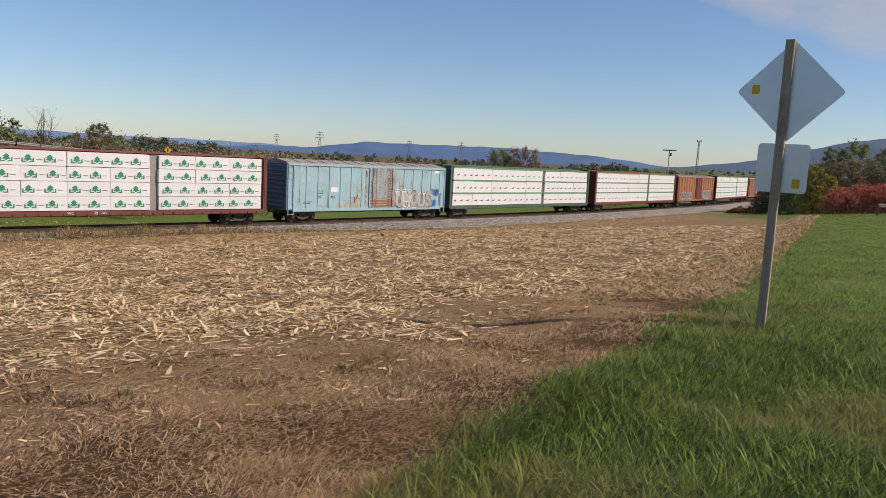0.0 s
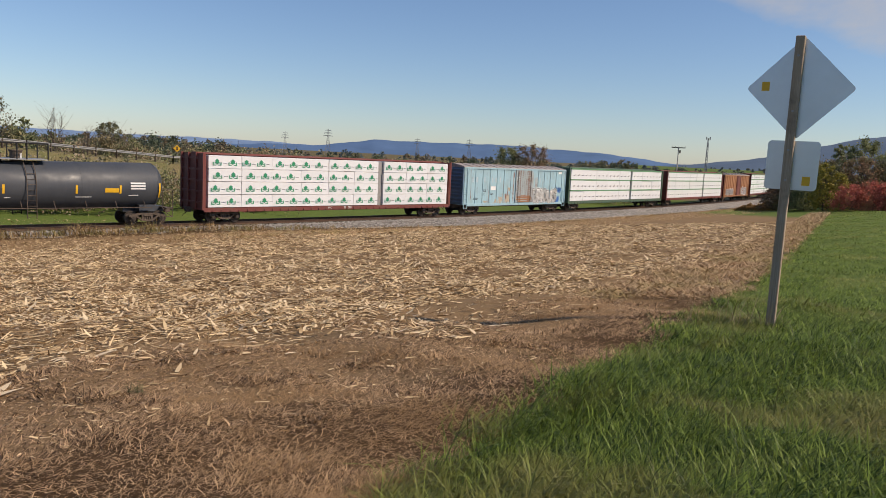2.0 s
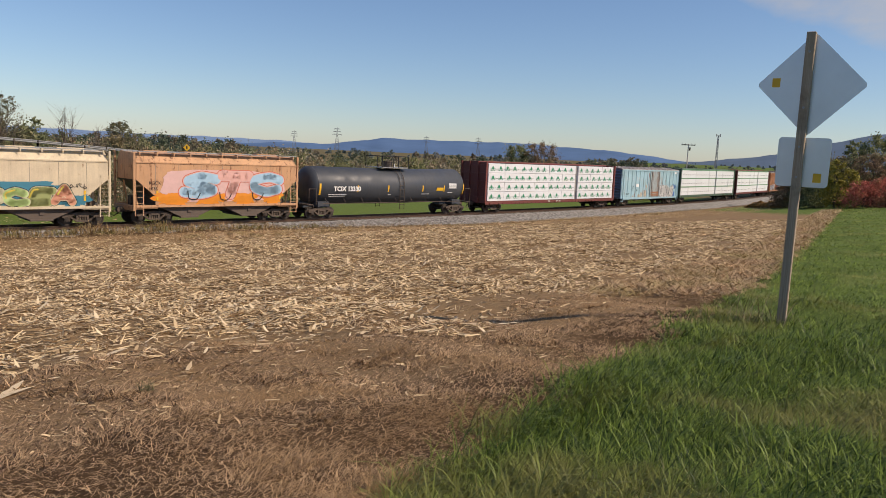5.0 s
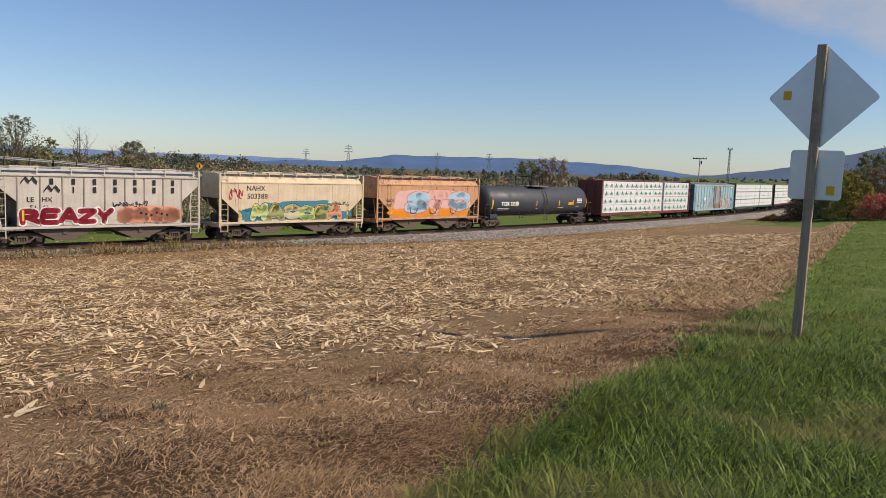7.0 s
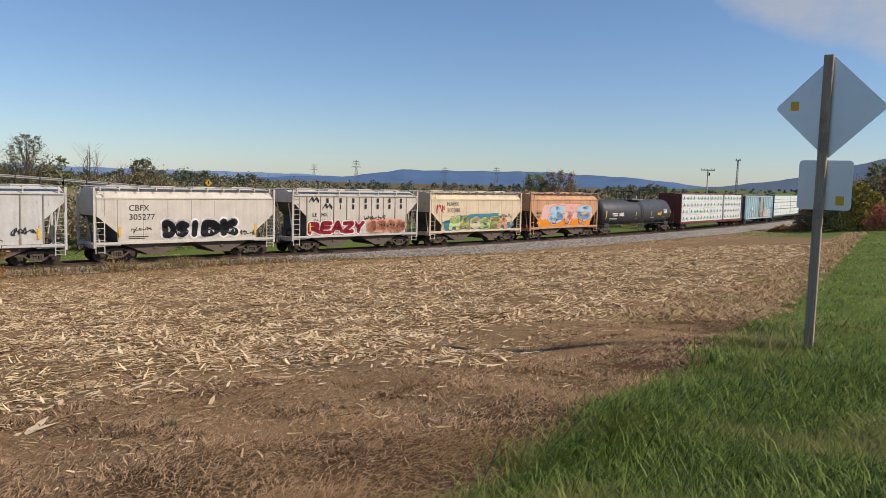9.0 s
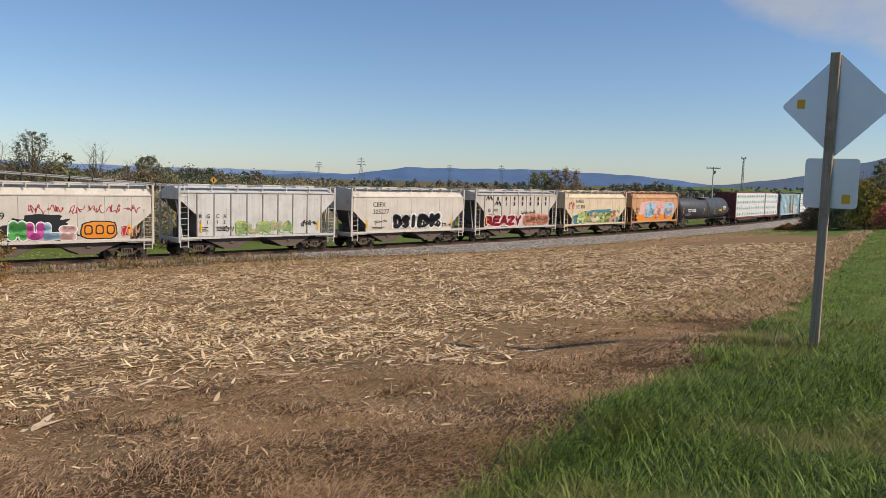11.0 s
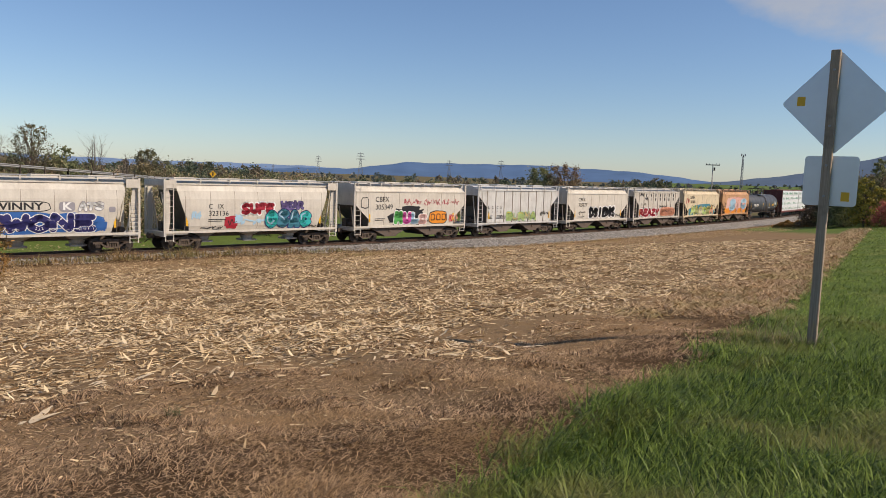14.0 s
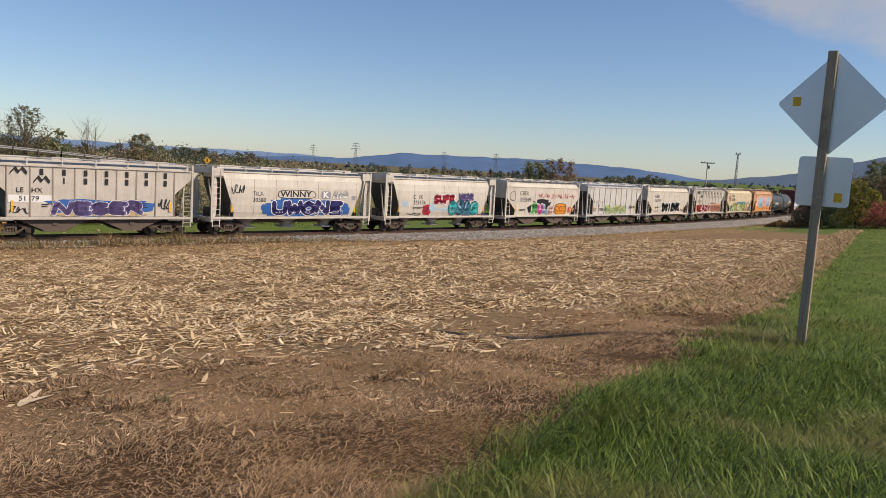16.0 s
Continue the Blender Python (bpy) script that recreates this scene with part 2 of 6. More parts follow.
GX, GY, GZ, gf, g_green, g_stub, g_far = build_ground()
n = Net("field_ground")
n1, n2, n3 = n.noise(0.5, 5), n.noise(3.5, 6, 0.7), n.noise(22, 4, 0.7)
soil = n.mix(n3, (0.38, 0.25, 0.13), (0.15, 0.09, 0.045))
dry = n.mix(n2, (0.14, 0.082, 0.038), (0.05, 0.029, 0.014))
soil = n.mix(n.math("MULTIPLY", n.ramp(n1, 0.35, 0.65), 0.6), soil, (0.24, 0.165, 0.09))
turf = n.mix(n2, (0.18, 0.25, 0.055), (0.05, 0.075, 0.018))
wob = n.math("MULTIPLY", n.math("SUBTRACT", n2, 0.5), 1.6)
c = n.mix(n.ramp(n.math("ADD", n.math("ADD", n.attr("stubble"), 2.4), n.math("MULTIPLY", wob, 1.5)), 0.0, 0.8), dry, soil)
c = n.mix(n.ramp(n.math("ADD", n.attr("green"), wob), 0.0, 0.35), c, turf)
brush = n.mix(n.noise(0.03, 5, 0.7), (0.10, 0.105, 0.04), (0.19, 0.13, 0.07))
c = n.mix(n.ramp(n.math("ADD", n.attr("far"), wob), 0.0, 0.5), c, brush)
n.bump(n.math("ADD", n2, n.math("MULTIPLY", n3, 0.4)), 0.05, 0.8)
ground_mat = n.done(c, 0.95, 0, 0.1)
ground = new("ground", quick_mesh("ground", [tuple(v) for v in np.c_[GX, GY, GZ].tolist()], gf, ground_mat, {"green": g_green, "stubble": g_stub, "far": g_far}))
tagged(ground, "sloping harvested corn field with dry mown edge and green verge", "ground", kind="structure")


def sweep(name, prof, mat, s0, s1, step, parent=None):
    """A bar of profile (across, up) along the track; across is positive towards the camera."""
    ss = np.arange(s0, s1, step)
    x, y, th = on_track(ss)
    v, f, k = [], [], len(prof)
    for i in range(len(ss)):
        v += [(x[i] + a * sin(th[i]), y[i] - a * cos(th[i]), u) for a, u in prof]
    for i in range(len(ss) - 1):
        f += [(i * k + j, i * k + (j + 1) % k, (i + 1) * k + (j + 1) % k, (i + 1) * k + j) for j in range(k)]
    f += [tuple(range(k))[::-1], tuple((len(ss) - 1) * k + j for j in range(k))]
    ob = new(name, quick_mesh(name, v, f, mat))
    ob.parent = parent
    return ob


n = Net("crushed_stone")
v = n.t.nodes.new("ShaderNodeTexVoronoi")
v.inputs["Scale"].default_value = 11
n.t.links.new(n.co.outputs["Object"], v.inputs["Vector"])
c = n.mix(n.ramp(v.outputs["Color"], 0.1, 0.9), (0.045, 0.04, 0.036), (0.27, 0.25, 0.23))
c = n.mix(n.ramp(n.noise(0.7, 4), 0.5, 0.75), c, (0.2, 0.15, 0.1))
n.bump(v.outputs["Distance"], 0.06)
stone_mat = n.done(c, 0.9)
track = thing("railway_track", "single railway track on a grey crushed stone bed", "railway track", kind="structure")
sweep("ballast", [(-4.4, -0.9), (-1.9, -0.22), (1.9, -0.22), (3.9, -0.85)], stone_mat, -130, 320, 2, track)
for side in (-0.75, 0.75):
    sweep("rail", [(side - 0.07, -0.185), (side - 0.07, -0.165), (side - 0.012, -0.14), (side - 0.012, -0.05), (side - 0.037, -0.04), (side - 0.037, 0),
                   (side + 0.037, 0), (side + 0.037, -0.04), (side + 0.012, -0.05), (side + 0.012, -0.14), (side + 0.07, -0.165), (side + 0.07, -0.185)], M["rail"], -130, 320, 2, track)
bm = bmesh.new()
for k in range(480):
    x, y, th = on_track(-90 + k * 0.52)
    before = len(bm.verts)
    box(bm, -0.115, 0.115, -1.3, 1.3, -0.34, -0.182)
    bm.verts.ensure_lookup_table()
    ca, sa = cos(th), sin(th)
    for q in bm.verts[before:]:
        px, py = q.co.x, q.co.y
        q.co.x, q.co.y = x + px * ca - py * sa, y + px * sa + py * ca
tagged(part("sleepers", bm, M["tie"], track), kind="stuff")

# ---- rolling stock: shared pieces ----
GAUGE = 0.75
WHEEL_R = 0.42


def wheelset_mesh():
    bm = bmesh.new()
    for s in (-1, 1):
        y = s * GAUGE
        prof = [(0.0, 0.09), (0.10, 0.10), (0.12, 0.045), (0.33, 0.035), (0.35, 0.07), (WHEEL_R, 0.07)]
        rings = []
        for side in (1, -1):
            for r, w in (prof if side == 1 else prof[::-1]):
                rr = max(r, 0.004)
                rings.append([bm.verts.new((rr * cos(2 * pi * k / 24), y + side * w, rr * sin(2 * pi * k / 24))) for k in range(24)])
        # flange inside
        for a, b in zip(rings, rings[1:]):
            for k in range(24):
                bm.faces.new((a[k], a[(k + 1) % 24], b[(k + 1) % 24], b[k]))
        rod(bm, (0, y - s * 0.075, 0), (0, y - s * 0.045, 0), WHEEL_R + 0.025, 24)
    rod(bm, (0, -1.06, 0), (0, 1.06, 0), 0.075, 10)
    for s in (-1, 1):
        rod(bm, (0, s * 1.0, 0), (0, s * 1.16, 0), 0.13, 10)
        for k in range(3):
            a = k * 2 * pi / 3
            rod(bm, (0.07 * cos(a), s * 1.14, 0.07 * sin(a)), (0.07 * cos(a), s * 1.185, 0.07 * sin(a)), 0.022, 5)
    return mesh_of(bm, "wheelset", M["wheel"])


def bogie_mesh():
    """Side frames of a three-piece truck, bolster and brake beams."""
    bm = bmesh.new()
    for s in (-1, 1):
        y0, y1 = (0.93, 1.09) if s > 0 else (-1.09, -0.93)
        top = [(-1.12, 0.50), (-1.12, 0.62), (-0.62, 0.74), (-0.30, 0.80), (0.30, 0.80), (0.62, 0.74), (1.12, 0.62), (1.12, 0.50), (0.70, 0.56), (0.34, 0.66), (-0.34, 0.66), (-0.70, 0.56)]
        prism(bm, top, y0, y1)
        prism(bm, [(-0.80, 0.58), (-0.34, 0.24), (0.34, 0.24), (0.80, 0.58), (0.64, 0.58), (0.30, 0.34), (-0.30, 0.34), (-0.64, 0.58)], y0, y1)
        for x in (-0.29, 0.29):
            box(bm, x - 0.06, x + 0.06, y0 + 0.01, y1 - 0.01, 0.30, 0.70)
        for x in (-0.14, 0.0, 0.14):
            rod(bm, (x, (y0 + y1) / 2, 0.33), (x, (y0 + y1) / 2, 0.56), 0.062, 8)
        box(bm, -0.24, 0.24, y0 - 0.02, y1 + 0.02, 0.55, 0.67)
        for x in (-0.875, 0.875):
            box(bm, x - 0.15, x + 0.15, y0 - 0.02, y1 + 0.02, 0.30, 0.56)
    box(bm, -0.22, 0.22, -0.95, 0.95, 0.56, 0.80)
    for x in (-0.40, 0.40):
        box(bm, x - 0.05, x + 0.05, -0.9, 0.9, 0.33, 0.43)
    return mesh_of(bm, "bogie", M["steel"])


def coupler_mesh():
    bm = bmesh.new()
    box(bm, -0.45, 0.1, -0.08, 0.08, 0.76, 0.94)
    prism(bm, [(0.05, 0.68), (0.36, 0.70), (0.40, 0.85), (0.36, 1.0), (0.05, 1.02)], -0.15, 0.15)
    rod(bm, (-0.2, -0.35, 0.85), (0.2, -0.45, 0.55), 0.025, 6)
    rod(bm, (0.2, -0.45, 0.55), (0.45, -0.3, 0.42), 0.025, 6)
    rod(bm, (-0.1, -1.3, 0.95), (0.15, -0.1, 0.98), 0.018, 5)
    return mesh_of(bm, "coupler", M["steel"])


WHEELSET, BOGIE, COUPLER = wheelset_mesh(), bogie_mesh(), coupler_mesh()
cars = []          # (thing, place along the track at 0 s)
wheels = []        # (wheelset, phase)


def running_gear(car, centre, half):
    """Two bogies with their wheelsets, and couplers."""
    for s in (-1, 1):
        b = part("bogie", BOGIE, None, car)
        b.location = (s * centre, 0, 0)
        for x in (-0.875, 0.875):
            w = part("wheelset", WHEELSET, None, b)
            w.location = (x, 0, WHEEL_R)
            wheels.append((w, x, s))
        c = part("coupler", COUPLER, None, car)
        c.location = (s * half, 0, 0)
        c.rotation_euler = (0, 0, 0 if s > 0 else pi)


def railcar(name, label, category, s_rear, s_front, group="cars of the train"):
    car = thing(name, label, category, group=group)
    cars.append((car, (s_rear + s_front) / 2))
    return car, (s_front - s_rear) / 2


def ladder(bm, x0, x1, y, z0, z1, n):
    for x in (x0, x1):
        box(bm, x - 0.025, x + 0.025, y - 0.02, y + 0.02, z0, z1)
    for k in range(n):
        z = z0 + 0.06 + (z1 - z0 - 0.12) * k / (n - 1)
        rod(bm, (x0, y - 0.01, z), (x1, y - 0.01, z), 0.014, 5)


def lettering(text, x, z, y, size, mat, parent, name="lettering", wide=1.0, fat=0.0, wave=0.0, align="LEFT", seed=0):
    """Flat letters on the near side of a car; wave bends and swells them as sprayed letters are."""
    cu = bpy.data.curves.new(name, "FONT")
    cu.body, cu.size, cu.align_x, cu.align_y, cu.offset, cu.resolution_u, cu.extrude = text, size / 0.72, align, "CENTER", fat, 3, 0.003
    tmp = bpy.data.objects.new(name, cu)
    me = bpy.data.meshes.new_from_object(tmp)
    bpy.data.objects.remove(tmp)
    for v in me.vertices:
        px, py, pz = v.co
        px *= wide
        if wave:
            py *= 1 + 1.1 * wave * sin(4.1 * px / size + seed)
            py += wave * sin(px * 2.1 + seed) * size * 0.5 + wave * size * 0.3 * sin(5.3 * px + 2 * seed)
            px += wave * size * 0.6 * sin(py * 4.5 / size + seed + px) + 0.25 * wave * py
        v.co = (x + px, (y(z + py) if callable(y) else y) - pz, z + py)
    me.materials.clear()
    me.materials.append(mat)
    ob = new(name, me)
    ob.parent = parent
    return ob


def loft(bm, levels):
    """Stacked rectangles (z, half length, half width), closed above and below."""
    rings = [[bm.verts.new((sx * L, sy * W, z)) for sx, sy in ((-1, -1), (1, -1), (1, 1), (-1, 1))] for z, L, W in levels]
    for a, b in zip(rings, rings[1:]):
        for k in range(4):
            bm.faces.new((a[k], a[(k + 1) % 4], b[(k + 1) % 4], b[k]))
    bm.faces.new(rings[0][::-1])
    bm.faces.new(rings[-1])


def covered_hopper(label, s_rear, s_front, style, paint, post_paint=None, bays=2):
    """A covered hopper car. style: ribbed, smooth or round."""
    car, H = railcar("covered_hopper", label, "freight car", s_rear, s_front)
    P, Q = M[paint], M[post_paint or paint]
    H -= 0.02
    if style == "ribbed":
        lv = [(1.22, H - 1.15, 1.47), (2.55, H - 1.15, 1.48), (3.55, H - 0.05, 1.48), (4.02, H - 0.05, 1.48), (4.06, H - 0.05, 1.40), (4.38, H - 0.05, 0.55)]
    elif style == "smooth":
        lv = [(1.16, H - 1.35, 1.44), (1.7, H - 1.35, 1.50), (2.75, H - 0.12, 1.51), (3.78, H - 0.12, 1.51), (3.84, H - 0.12, 1.44), (4.32, H - 0.12, 1.08), (4.40, H - 0.12, 0.6)]
    else:
        lv = [(1.2, H - 1.6, 1.36), (1.5, H - 1.55, 1.47), (2.0, H - 1.4, 1.53), (2.6, H - 1.15, 1.55), (3.2, H - 0.95, 1.54), (3.7, H - 0.82, 1.46), (4.0, H - 0.75, 1.34), (4.22, H - 0.72, 1.12), (4.38, H - 0.7, 0.7)]
    bm = bmesh.new()
    loft(bm, lv)
    part("body", bm, P, car, smooth=False)

    # end slope sheets, near black: the shade on the slopes is painted in
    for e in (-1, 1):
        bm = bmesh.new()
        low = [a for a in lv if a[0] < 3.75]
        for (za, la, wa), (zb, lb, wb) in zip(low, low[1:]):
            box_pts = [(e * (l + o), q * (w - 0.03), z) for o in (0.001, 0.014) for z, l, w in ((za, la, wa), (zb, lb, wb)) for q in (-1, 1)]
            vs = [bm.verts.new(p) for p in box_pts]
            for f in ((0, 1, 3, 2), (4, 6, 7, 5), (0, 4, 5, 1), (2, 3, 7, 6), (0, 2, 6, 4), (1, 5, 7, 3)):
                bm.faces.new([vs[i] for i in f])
        part("slope_sheet", bm, M["slope_shade"], car, "end slope sheet with its shade painted near black")

    def near_w(z):
        return float(np.interp(z, [a[0] for a in lv], [a[2] for a in lv]))

    # ribs or seams, darker than the body paint
    bm = bmesh.new()
    if style == "ribbed":
        L = H - 1.15
        box(bm, -0.035, 0.035, -0.028, 0.028, 1.22, 4.02)
        rib = mesh_of(bm, "rib", M["rib_dark"])
        for k in range(9):
            for s in (-1, 1):
                part("rib", rib, None, car).location = (-L + 2 * L * k / 8, s * 1.482, 0)
    else:
        L = H - 1.3
        for k in range(7):
            x = -L + 2 * L * k / 6
            for s in (-1, 1):
                bm = bmesh.new()
                zs = [z for z in (1.25, 1.5, 1.7, 2.0, 2.6, 2.75, 3.2, 3.7)]
                old = None
                for z in zs:
                    w = near_w(z)
                    cur = [bm.verts.new((x + dx, s * (w + dy), z)) for dx, dy in ((-0.012, -0.01), (-0.012, 0.007), (0.012, 0.007), (0.012, -0.01))]
                    if old:
                        for q in range(4):
                            bm.faces.new((old[q], old[(q + 1) % 4], cur[(q + 1) % 4], cur[q]))
                    old = cur
                part("seam", bm, M["rib_dark"], car)
    # side sill and top chord
    for s in (-1, 1):
        bm = bmesh.new()
        box(bm, -H + 0.05, H - 0.05, s * 1.46 - 0.06, s * 1.46 + 0.06, 1.06, 1.20)
        part("side_sill", bm, Q, car)
        bm = bmesh.new()
        z = 4.03 if style == "ribbed" else (3.80 if style == "smooth" else 4.12)
        w = 1.50 if style != "round" else 1.30
        box(bm, -H + 0.1, H - 0.1, s * w - 0.05, s * w + 0.05, z - 0.04, z + 0.03)
        part("top_chord", bm, Q, car)
        # running board on brackets
        bm = bmesh.new()
        box(bm, -H + 0.05, H - 0.05, s * 1.25 - 0.2, s * 1.25 + 0.2, 4.44, 4.48)
        part("running_board", bm, M["galv"], car)
        bm = bmesh.new()
        low = 4.0 if style == "ribbed" else 4.22
        prism(bm, [(-0.035, low), (0.035, low), (0.035, 4.44), (-0.035, 4.44)], s * 1.44 - 0.02, s * 1.44 + 0.02)
        box(bm, -0.03, 0.03, min(s * 1.1, s * 1.45), max(s * 1.1, s * 1.45), 4.38, 4.44)
        bracket = mesh_of(bm, "bracket", Q)
        nb = 11 if style == "smooth" else 7
        for k in range(nb):
            part("bracket", bracket, None, car).location = (-H + 0.35 + (2 * H - 0.7) * k / (nb - 1), 0, 0)
    # hatches on the roof
    bm = bmesh.new()
    box(bm, -0.75, 0.75, -0.4, 0.4, 4.38, 4.52)
    hatch = mesh_of(bm, "roof_hatch", P)
    for k in range(4):
        part("roof_hatch", hatch, None, car).location = (-H + 1.8 + (2 * H - 3.6) * k / 3, 0, 0)
    # ends
    for e in (-1, 1):
        bm = bmesh.new()
        box(bm, min(e * (H - 1.5), e * (H + 0.08)), max(e * (H - 1.5), e * (H + 0.08)), -1.45, 1.45, 0.98, 1.10)
        box(bm, e * H - 0.06, e * H + 0.06, -1.5, 1.5, 0.86, 1.14)
        part("end_platform", bm, Q, car)
        for s in (-1, 1):
            bm = bmesh.new()
            box(bm, e * H - 0.06, e * H + 0.06, s * 1.46 - 0.05, s * 1.46 + 0.05, 1.1, 4.42)
            part("corner_post", bm, Q, car)
            bm = bmesh.new()
            ladder(bm, e * (H - 0.06), e * (H - 0.56), s * 1.49, 0.55, 4.2 if s * e > 0 else 3.0, 11)
            part("ladder", bm, Q, car)
            bm = bmesh.new()
            rod(bm, (e * (H - 0.5), s * 0.75, 1.1), (e * (H - 0.1), s * 0.75, 3.6), 0.05, 6)
            part("end_brace", bm, Q, car)
        if style == "round":
            bm = bmesh.new()
            box(bm, e * H - 0.05, e * H + 0.05, -1.48, 1.48, 4.0, 4.38)
            for s in (-1, 1):
                box(bm, min(e * (H - 0.75), e * H), max(e * (H - 0.75), e * H), s * 1.46 - 0.03, s * 1.46 + 0.03, 3.85, 4.35)
                prism(bm, [(e * (H - 0.05), 1.1), (e * (H - 0.32), 1.1), (e * (H - 0.42), 1.9), (e * (H - 0.42), 3.3), (e * (H - 0.3), 3.9), (e * (H - 0.05), 3.9)], s * 1.30 - 0.03, s * 1.30 + 0.03)
            part("end_plate", bm, Q, car)
        bm = bmesh.new()
        box(bm, min(e * (H - 1.0), e * (H - 0.5)), max(e * (H - 1.0), e * (H - 0.5)), 0.2, 0.7, 1.1, 1.7)
        rod(bm, (e * (H - 0.7), -0.6, 1.3), (e * (H - 0.7), 0.1, 1.3), 0.17, 10)
        part("brake_gear", bm, M["steel"], car)
    bm = bmesh.new()
    box(bm, -H, H, -0.33, 0.33, 0.72, 1.04)
    part("centre_sill", bm, M["steel"], car)
    # discharge bays
    L = H - 1.5
    for k in range(bays):
        bm = bmesh.new()
        x = -L + L * (2 * k + 1) / bays
        hl = L / bays
        if style == "round":
            ring = []
            for z, r in ((1.25, hl * 0.95), (0.75, 0.5), (0.45, 0.38)):
                ring.append([bm.verts.new((x + r * cos(2 * pi * j / 16), 1.25 * r / (hl * 0.95) * sin(2 * pi * j / 16) * 1.0, z)) for j in range(16)])
            for a, b in zip(ring, ring[1:]):
                for j in range(16):
                    bm.faces.new((a[j], a[(j + 1) % 16], b[(j + 1) % 16], b[j]))
            bm.faces.new(ring[-1])
            box(bm, x - 0.5, x + 0.5, -0.5, 0.5, 0.36, 0.46)
        else:
            pts = [(x - hl + 0.05, 1.2), (x - hl + 0.15, 1.08), (x - 0.55, 0.42), (x + 0.55, 0.42), (x + hl - 0.15, 1.08), (x + hl - 0.05, 1.2)]
            prism(bm, pts, -1.25, 1.25)
            box(bm, x - 0.6, x + 0.6, -1.3, 1.3, 0.36, 0.46)
            for s in (-1, 1):
                box(bm, x - 0.12, x + 0.12, s * 1.27 - 0.04, s * 1.27 + 0.04, 0.72, 0.86)
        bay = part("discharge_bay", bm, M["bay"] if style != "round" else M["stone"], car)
        # plates over the bay slopes that carry painted shade
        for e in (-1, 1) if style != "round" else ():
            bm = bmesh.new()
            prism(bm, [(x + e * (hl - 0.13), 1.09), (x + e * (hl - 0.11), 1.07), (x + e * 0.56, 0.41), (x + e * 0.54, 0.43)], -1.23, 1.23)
            part("bay_slope", bm, M["slope_shade"], bay, "bay slope plate with its shade painted near black")
    for e in (-1, 1):
        bm = bmesh.new()
        x = e * (H - 1.42)
        box(bm, x - 0.06, x + 0.06, -1.515, -1.5, 1.5, 2.1)
        part("reflector", bm, M["yellow"], car)
    running_gear(car, H - 1.42, H + 0.1)
    return car, H, (lambda z: -near_w(z) - (0.032 if style == "ribbed" else 0.014))


def lumber_package_mesh(w, h, d):
    bm = bmesh.new()
    box(bm, -w / 2 + 0.005, w / 2 - 0.005, 0, d, 0.006, h - 0.016)
    bmesh.ops.bevel(bm, geom=bm.edges[:], offset=0.016, segments=1, affect="EDGES")
    for v in bm.verts:
        v.co.y += 0.012 * sin(9 * v.co.x + 5 * v.co.z)
    return bm


def house_mark(bm, x, z, s):
    """A small printed mark: a fir between two bracket lines."""
    def quad(x0, x1, z0, z1):
        bm.faces.new([bm.verts.new((x + p * s * 1.25, 0, z + q * s * 0.85)) for p, q in ((x0, z0), (x1, z0), (x1, z1), (x0, z1))])
    bm.faces.new([bm.verts.new((x + p * s * 1.25, 0, z + q * s * 0.85)) for p, q in ((0, 1.0), (-0.30, 0.62), (-0.14, 0.62), (-0.34, 0.28), (-0.07, 0.28), (-0.07, 0.12), (0.07, 0.12), (0.07, 0.28), (0.34, 0.28), (0.14, 0.62), (0.30, 0.62))])
    quad(-0.5, -0.12, -0.02, 0.09)
    quad(0.12, 0.5, -0.02, 0.09)
    quad(-0.5, -0.4, 0.09, 0.5)
    quad(0.4, 0.5, 0.09, 0.5)


